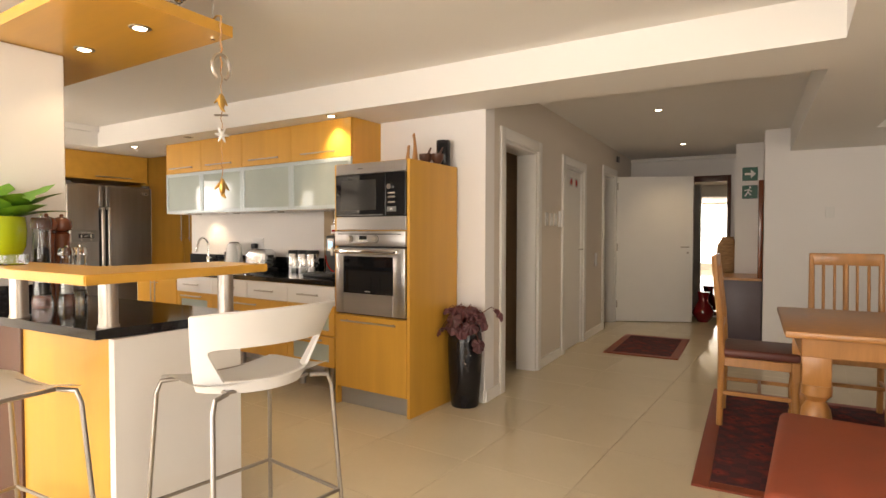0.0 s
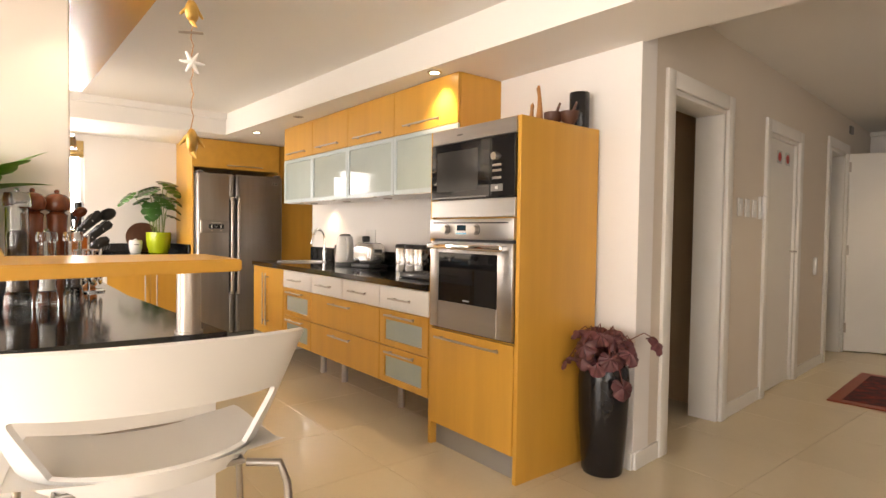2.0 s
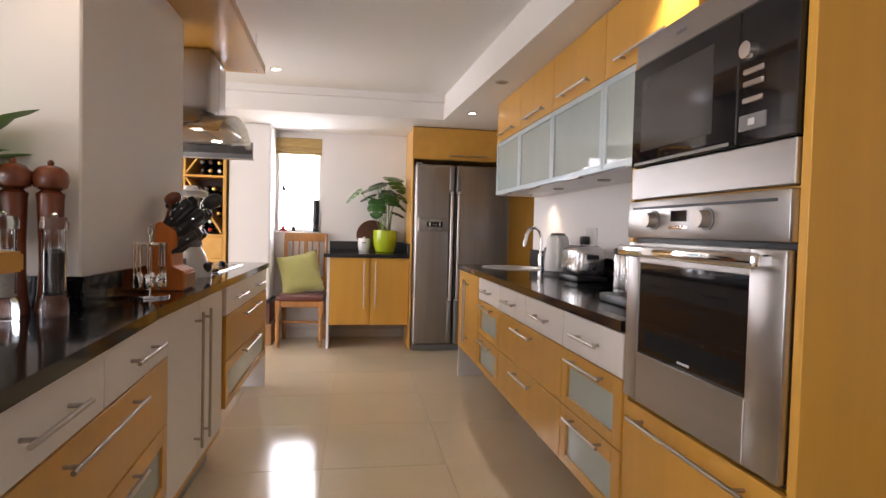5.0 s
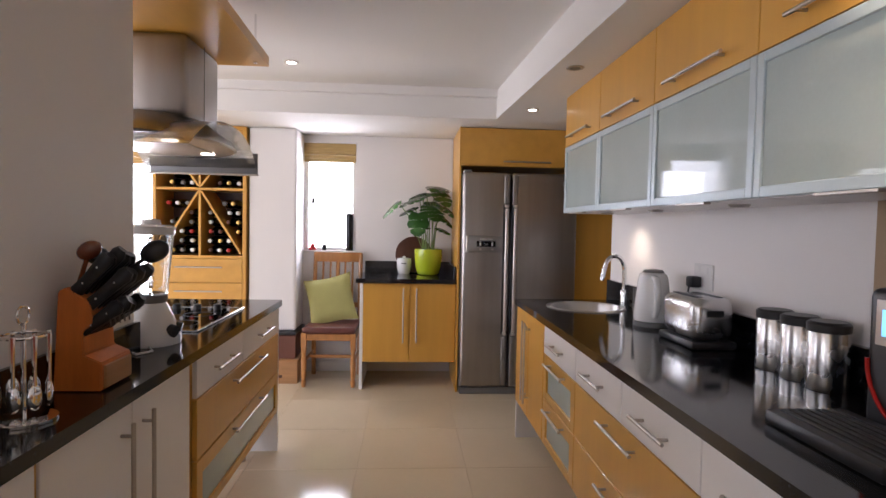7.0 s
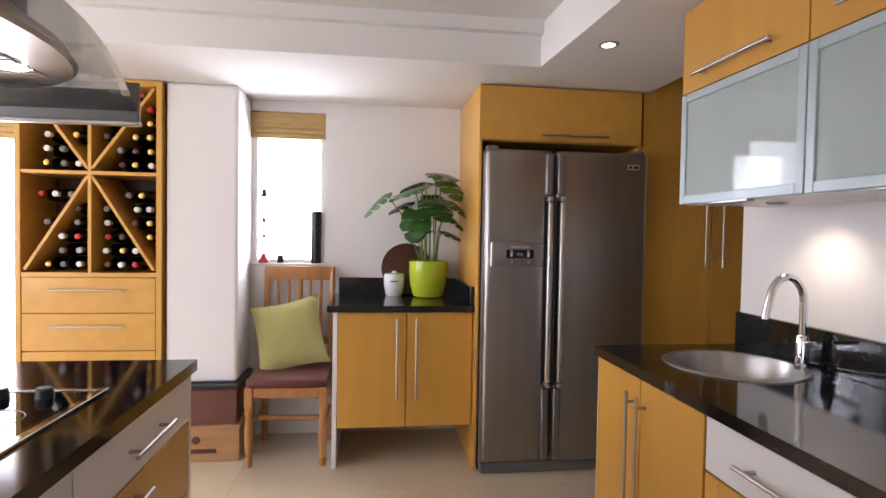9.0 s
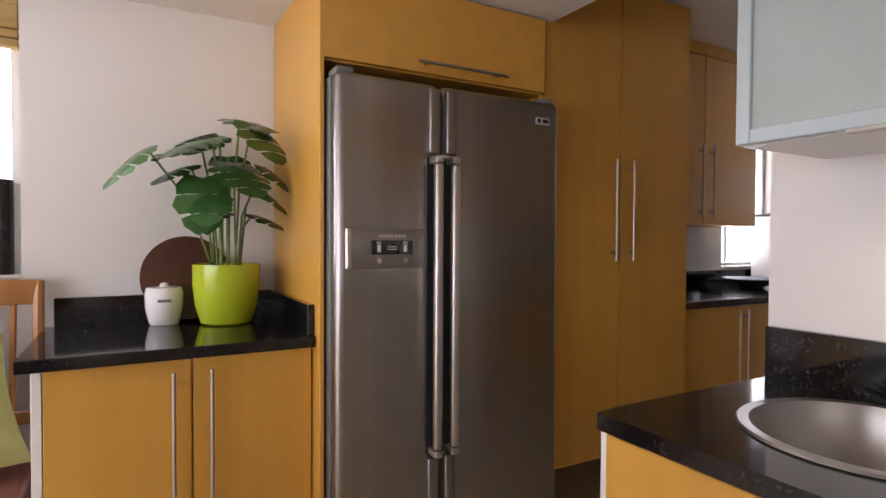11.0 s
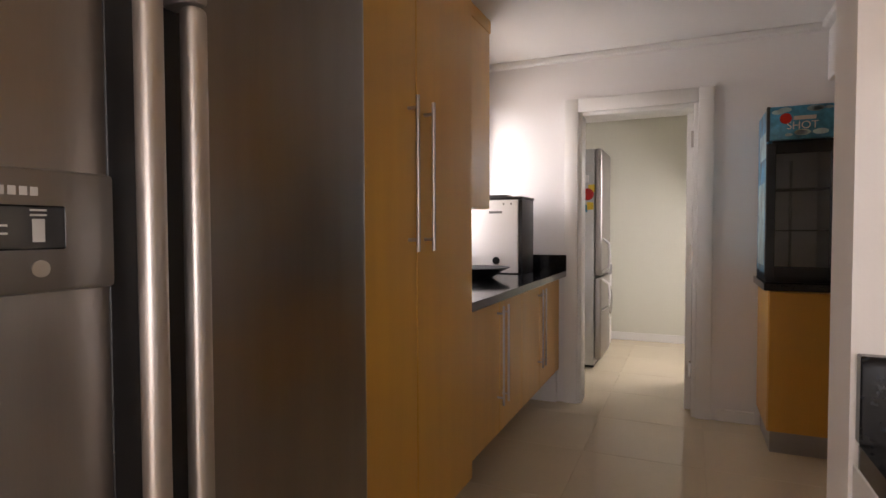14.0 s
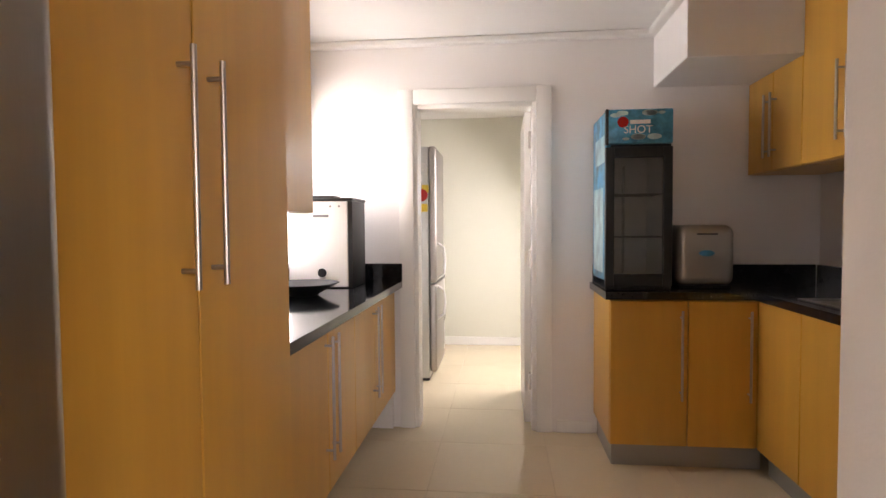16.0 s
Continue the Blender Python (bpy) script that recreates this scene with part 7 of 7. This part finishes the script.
def lettering(name, text, size, m, mat, parent=None, label=""):
    """Flat raised letters at the pose m."""
    cu = bpy.data.curves.new(name, "FONT")
    cu.body, cu.size, cu.extrude, cu.align_x, cu.align_y = text, size, 0.0008, "CENTER", "CENTER"
    tmp = bpy.data.objects.new(name, cu)
    scene.collection.objects.link(tmp)
    me = bpy.data.meshes.new_from_object(tmp.evaluated_get(bpy.context.evaluated_depsgraph_get()))
    bpy.data.objects.remove(tmp)
    me.transform(m)
    if parent is not None:
        root = parent
        while root.parent:
            root = root.parent
        me.transform(Matrix.Translation(-root.location))
    me.materials.clear()
    me.materials.append(mat)
    ob = new(name, me)
    if parent is not None:
        ob.parent = parent
    if label:
        ob["label"] = label
    return ob


lettering("lettering", "SHOT", 0.055, Matrix.Translation((-5.035, Y0 - 0.001, 1.735)) @ Matrix.Rotation(radians(90), 4, "X"), CERAMIC, hd, "white lettering SHOT")
rnd = random.Random(21)
for k in range(9):
    sx, sz, sr = rnd.uniform(X0 + 0.04, X1 - 0.04), rnd.choice((1.69, 1.70, 1.81, 1.82)), rnd.uniform(0.010, 0.022)
    bm = rod(bm_new(), (0, Y0 - 0.0012, 0), (0, Y0 + 0.001, 0), sr, 14)
    bmesh.ops.transform(bm, matrix=Matrix.Translation((sx, 0, sz)) @ Matrix.Diagonal((1.7, 1, 0.7, 1)), verts=bm.verts)
    part("print_splash", bm, ICE, hd, "pale splash of print")
part("logo", rod(bm_new(), (-5.11, Y0 - 0.002, 1.775), (-5.11, Y0 + 0.001, 1.775), 0.028, 18), RED, hd, "red round logo")
part("logo_bar", box(bm_new(), -5.075, -4.975, Y0 - 0.002, Y0 + 0.001, 1.765, 1.785), CERAMIC, hd, "pale bar of lettering")

u = thing("ice_maker", "silver countertop ice maker with a rounded lid", "ice maker", (-4.65, 6.7, CS + 0.001))
bm = box(bm_new(), -4.80, -4.50, 6.60, 6.885, CS + 0.008, 1.25, 0.05, 5)
part("body", bm, surf("silver_plastic", (0.42, 0.39, 0.35), 0.3, metal=0.6, vary=0.04, scale=8, fine=100, bump=0.004), u)
part("lid_slot", box(bm_new(), -4.70, -4.595, 6.596, 6.605, 1.197, 1.205, 0.001), BLACK, u)
bm = bm_new()
rod(bm, (-4.65, 6.592, 1.10), (-4.65, 6.602, 1.10), 0.03, 24)
bmesh.ops.scale(bm, vec=(1.3, 1, 0.55), space=Matrix.Translation((4.65, 0, -1.10)), verts=bm.verts)
part("badge", bm, BLUE, u, "blue oval badge")
part("foot", box(bm_new(), -4.78, -4.52, 6.62, 6.87, CS + 0.0005, CS + 0.012), BLACK, u)

u = thing("tall_fridge", "tall silver fridge freezer with magnets on its side", "fridge", (-6.58, 8.2, 0))
part("body", box(bm_new(), -6.86, -6.305, 7.93, 8.5, 0.03, 1.885, 0.008, 2), surf("pale_silver", (0.5, 0.51, 0.50), 0.35, metal=0.4, vary=0.03, scale=6, fine=80, bump=0.004), u)
part("upper_door", box(bm_new(), -6.302, -6.245, 7.93, 8.5, 0.80, 1.888, 0.02, 4), STEEL, u)
part("lower_door", box(bm_new(), -6.302, -6.245, 7.93, 8.5, 0.08, 0.79, 0.02, 4), STEEL, u)
for z0, z1 in ((0.83, 1.12), (0.50, 0.77)):
    part("handle", sweep(bm_new(), [(-6.248, 8.02, z0), (-6.195, 8.02, z0 + 0.04), (-6.185, 8.02, (z0 + z1) / 2), (-6.195, 8.02, z1 - 0.04), (-6.248, 8.02, z1)], 0.011, 10), CERAMIC, u)
part("kick_plate", box(bm_new(), -6.86, -6.31, 7.96, 8.47, 0.005, 0.08, 0.003), BLACK, u)
for k, (mx, mz, mm) in enumerate(((-6.40, 1.72, PAPER), (-6.43, 1.63, CERAMIC), (-6.38, 1.55, YELLOW), (-6.44, 1.50, RED), (-6.39, 1.40, YELLOW), (-6.44, 1.38, BLUE), (-6.47, 1.74, YELLOW), (-6.47, 1.65, RED))):
    part("magnet", box(bm_new(), mx + 0.022, mx + 0.078, 7.922, 7.9295, mz - 0.032, mz + 0.032, 0.004), mm, u, "small coloured fridge magnet")
part("magnet", rod(bm_new(), (-6.36, 7.921, 1.50), (-6.36, 7.9295, 1.50), 0.05, 24), RED, u, "round red magnet")
u = thing("washing_machine", "white front-loading washing machine", "washing machine", (-6.6, 8.8, 0))
part("body", box(bm_new(), -6.90, -6.30, 8.52, 9.08, 0.02, 0.86, 0.01, 2), WHITE, u)
bm = bm_new()
rod(bm, (-6.302, 8.80, 0.48), (-6.275, 8.80, 0.48), 0.17, 36, 0.155)
part("door", bm, CHROME, u)
part("door_glass", rod(bm_new(), (-6.28, 8.80, 0.48), (-6.27, 8.80, 0.48), 0.12, 30), BLACKGLASS, u)
part("panel", box(bm_new(), -6.302, -6.293, 8.55, 9.05, 0.74, 0.84, 0.003), GREY, u)
part("foot", box(bm_new(), -6.88, -6.33, 8.55, 9.05, 0.001, 0.022), BLACK, u)

# ---- things: corridor and dining ----
def askew_thing(name, label, cat, v, uu, z=0.0, group=""):
    p = CORR @ Vector((v, uu, z))
    return thing(name, label, cat, tuple(p), group)


def rug(name, label, v0, v1, u0, u1):
    t = askew_thing(name, label, "rug", (v0 + v1) / 2, (u0 + u1) / 2)
    part("field", askew(box(bm_new(), v0 + 0.08, v1 - 0.08, u0 + 0.08, u1 - 0.08, 0.001, 0.012)), RUG, t)
    bm = bm_new()
    for b in ((v0, v0 + 0.08, u0, u1), (v1 - 0.08, v1, u0, u1), (v0 + 0.08, v1 - 0.08, u0, u0 + 0.08), (v0 + 0.08, v1 - 0.08, u1 - 0.08, u1)):
        box(bm, *b, 0.001, 0.0115, 0.003)
    part("border", askew(bm), REDLEATHER, t, "plain dark red border")


rug("rug", "small dark red patterned rug on the corridor tiles", 0.35, 1.07, 2.17, 3.36)
rug("dining_rug", "large dark red oriental rug under the dining table", 1.44, 3.6, -0.73, 1.20)

u = askew_thing("intercom", "white wall intercom phone with a curled cord", "intercom", 0, 1.71, 1.3)
part("plate", askew(box(bm_new(), 0.0005, 0.02, 1.71, 1.79, 1.30, 1.46, 0.008, 2)), CERAMIC, u)
part("handset", askew(box(bm_new(), 0.02, 0.05, 1.72, 1.76, 1.295, 1.465, 0.014, 3)), CERAMIC, u)
part("cord", askew(sweep(bm_new(), [(0.03, 1.74 + 0.012 * math.cos(k), 1.295 - 0.009 * k) for k in range(16)], 0.004, 6)), CERAMIC, u)
for k in range(3):
    u = askew_thing("light_switch", "white light switch plate", "switch", 0, 1.355 + 0.135 * k, 1.35, "switches by the door")
    part("plate", askew(box(bm_new(), 0.0005, 0.010, 1.315 + 0.135 * k, 1.395 + 0.135 * k, 1.31, 1.43, 0.003)), CERAMIC, u)
    part("rocker", askew(box(bm_new(), 0.010, 0.015, 1.34 + 0.135 * k, 1.37 + 0.135 * k, 1.35, 1.39, 0.002)), CERAMIC, u)
u = askew_thing("light_switch", "white light switch plate on the dining wall", "switch", 2.41, 3.55, 1.42)
part("plate", askew(box(bm_new(), 2.37, 2.45, 3.54, 3.5495, 1.41, 1.53, 0.003)), CERAMIC, u)
u = askew_thing("wall_vent", "small dark wall vent near the ceiling", "vent", 0, 4.45, 2.28)
part("grille", askew(box(bm_new(), 0.0005, 0.02, 4.4, 4.52, 2.25, 2.33, 0.003)), GREY, u)
u = askew_thing("cupboard_handle", "white recessed cupboard handle on the corridor wall", "handle", 0, 3.05, 0.92)
part("grip", askew(box(bm_new(), 0.0005, 0.03, 3.19, 3.23, 0.84, 1.0, 0.01, 2)), CERAMIC, u)

for k, zc in enumerate((2.005, 1.775)):
    u = askew_thing("exit_sign", "green exit sign with a white " + ("arrow" if k == 0 else "running figure"), "sign", 1.62, 4.5, zc - 0.09, "emergency signs")
    part("plate", askew(box(bm_new(), 1.565, 1.74, 4.488, 4.4995, zc - 0.085, zc + 0.085, 0.002)), SIGNGREEN, u)
    bm = bm_new()
    if k == 0:
        box(bm, 1.59, 1.66, 4.4845, 4.4875, zc - 0.014, zc + 0.014)
        a = [(1.66, zc - 0.055), (1.72, zc), (1.66, zc + 0.055)]
        lo, hi = [bm.verts.new((x, 4.4845, z)) for x, z in a], [bm.verts.new((x, 4.4875, z)) for x, z in a]
        bm.faces.new(lo); bm.faces.new(hi[::-1])
        for i in range(3):
            bm.faces.new((lo[i], lo[(i + 1) % 3], hi[(i + 1) % 3], hi[i]))
    else:
        for p, q in (((1.60, zc - 0.055), (1.63, zc)), ((1.63, zc), (1.665, zc - 0.04)), ((1.63, zc), (1.645, zc + 0.04)), ((1.59, zc + 0.02), (1.64, zc + 0.03)), ((1.64, zc + 0.03), (1.675, zc + 0.005))):
            rod(bm, (p[0], 4.486, p[1]), (q[0], 4.486, q[1]), 0.008, 6)
        rod(bm, (1.655, 4.4845, zc + 0.058), (1.655, 4.4875, zc + 0.058), 0.013, 12)
    part("pictogram", askew(bm), CERAMIC, u)

u = askew_thing("wall_mirror", "tall mirror in a dark wooden frame", "mirror", 1.09, 5.5, 0.02)
bm = bm_new()
for b in ((0.87, 0.92, 0.03, 2.10), (1.36, 1.41, 0.03, 2.10), (0.92, 1.36, 0.03, 0.09), (0.92, 1.36, 2.01, 2.10)):
    box(bm, b[0], b[1], 5.455, 5.4985, b[2], b[3], 0.006, 2)
part("frame", askew(bm), DARKWOOD, u)
part("glass", askew(box(bm_new(), 0.92, 1.36, 5.475, 5.48, 0.09, 2.01)), MIRROR, u, "mirror glass")
u = askew_thing("floor_vase", "dark red glazed floor vase", "vase", 1.10, 4.95)
p = CORR @ Vector((1.10, 4.95, 0))
part("body", lathe(bm_new(), [(0.07, 0), (0.08, 0.01), (0.135, 0.10), (0.14, 0.16), (0.10, 0.24), (0.065, 0.30), (0.07, 0.36), (0.085, 0.42), (0.075, 0.42), (0.055, 0.31)], p.x, p.y, 0.001, 28), VASE, u)
u = askew_thing("basket_vase", "tall woven basket vase", "basket", 1.33, 5.0)
p = CORR @ Vector((1.40, 4.72, 0))
part("stand", lathe(bm_new(), [(0.10, 0), (0.10, 0.62), (0.09, 0.63)], p.x, p.y, 0.001, 24), DARKWOOD, u)
part("body", lathe(bm_new(), [(0.09, 0.63), (0.13, 0.75), (0.145, 0.92), (0.12, 1.1), (0.07, 1.18), (0.075, 1.2), (0.06, 1.2)], p.x, p.y, 0.001, 28), BASKET, u)
u = askew_thing("console_cabinet", "dark grey-brown console cabinet with an orange-brown top", "cabinet", 1.6, 3.9)
part("body", askew(box(bm_new(), 1.38, 1.795, 3.6, 4.45, 0.001, 0.70, 0.006, 2)), surf("grey_stain", (0.10, 0.075, 0.085), 0.4, vary=0.15, scale=4, fine=60, bump=0.02), u)
part("top", askew(box(bm_new(), 1.36, 1.797, 3.58, 4.47, 0.70, 0.73, 0.004)), OAK, u)
u = askew_thing("folding_screen", "tall dark red-brown screen standing beside the doorway", "panel", 1.77, 3.75, 0.73)
part("panel", askew(box(bm_new(), 1.745, 1.795, 3.62, 3.95, 0.731, 1.85, 0.006, 2)), REDWOOD, u)

# dining set
u = askew_thing("dining_table", "polished oak dining table with fat turned legs", "table", 2.45, 0.3)
part("top", askew(box(bm_new(), 1.83, 3.2, -0.56, 0.47, 0.735, 0.77, 0.008, 2)), OAK, u)
part("apron", askew(box(bm_new(), 1.90, 3.1, -0.49, 0.40, 0.64, 0.735, 0.003)), OAK, u)
for v, w in ((1.97, -0.42), (1.97, 0.33), (3.06, -0.42), (3.06, 0.33)):
    q = CORR @ Vector((v, w, 0))
    bm = lathe(bm_new(), [(0.04, 0.013), (0.055, 0.05), (0.035, 0.09), (0.06, 0.16), (0.075, 0.28), (0.06, 0.38), (0.04, 0.42), (0.065, 0.45), (0.065, 0.50)], q.x, q.y, 0, 24)
    box(bm, q.x - 0.06, q.x + 0.06, q.y - 0.06, q.y + 0.06, 0.50, 0.66, 0.006, 2)
    part("leg", bm, OAK, u, "fat turned leg")
for v, w, rz in ((1.73, 0.47, 4), (2.26, 0.86, -86), (2.46, -0.62, 94)):
    q = CORR @ Vector((v, w, 0.0125))
    c = copy_thing(ch, pose(q.x, q.y, 0.0125, 0, 0, rz))
    c.name = "dining_chair"
    tagged(c, "oak dining chair with a slatted back and brown leather seat", "chair", "oak chairs")
u = thing("leather_bench", "red-brown leather bench beside the dining table", "bench", (0.75, 2.9, 0))
bm = box(bm_new(), 0.16, 0.60, 2.40, 3.325, 0.20, 0.475, 0.03, 4)
part("seat", bm, REDLEATHER, u)
for q in ((0.22, 2.47), (0.22, 3.25), (0.54, 2.47), (0.54, 3.25)):
    part("leg", box(bm_new(), q[0] - 0.03, q[0] + 0.03, q[1] - 0.03, q[1] + 0.03, 0.001, 0.202, 0.003), DARKWOOD, u)

# ---- floor tiles ----
TS = 0.6
def tile_mesh(sx, sy):
    bm = bm_new()
    box(bm, 0.0012, sx - 0.0012, 0.0012, sy - 0.0012, -0.0028, 0.0, 0.0008)
    return finish(bm, "tile", TILE, 0)


T_ME = tile_mesh(TS, TS)
floor_ob = bpy.data.objects["floor"]
far = bm_new()
x0, y0 = -6.08 - 2 * TS, 1.9 - 8 * TS
for i in range(21):
    for j in range(22):
        x, y = x0 + i * TS, y0 + j * TS
        if x > 4.9 or y > 10.1 or y < -2.9:
            continue
        if -7.2 < x < 0.9 and 0.6 < y < 9.3 and not (x < -2.6 and y > 7.0 and x > -5.4):
            t = new("tile", T_ME)
            t.location = (x, y, 0)
            t.parent = floor_ob
        else:
            box(far, x + 0.0012, x + TS - 0.0012, y + 0.0012, y + TS - 0.0012, -0.0028, 0.0)
rest = new("far_tiles", finish(far, "far_tiles", TILE, 0))
rest.parent = floor_ob
tagged(rest, kind="stuff")
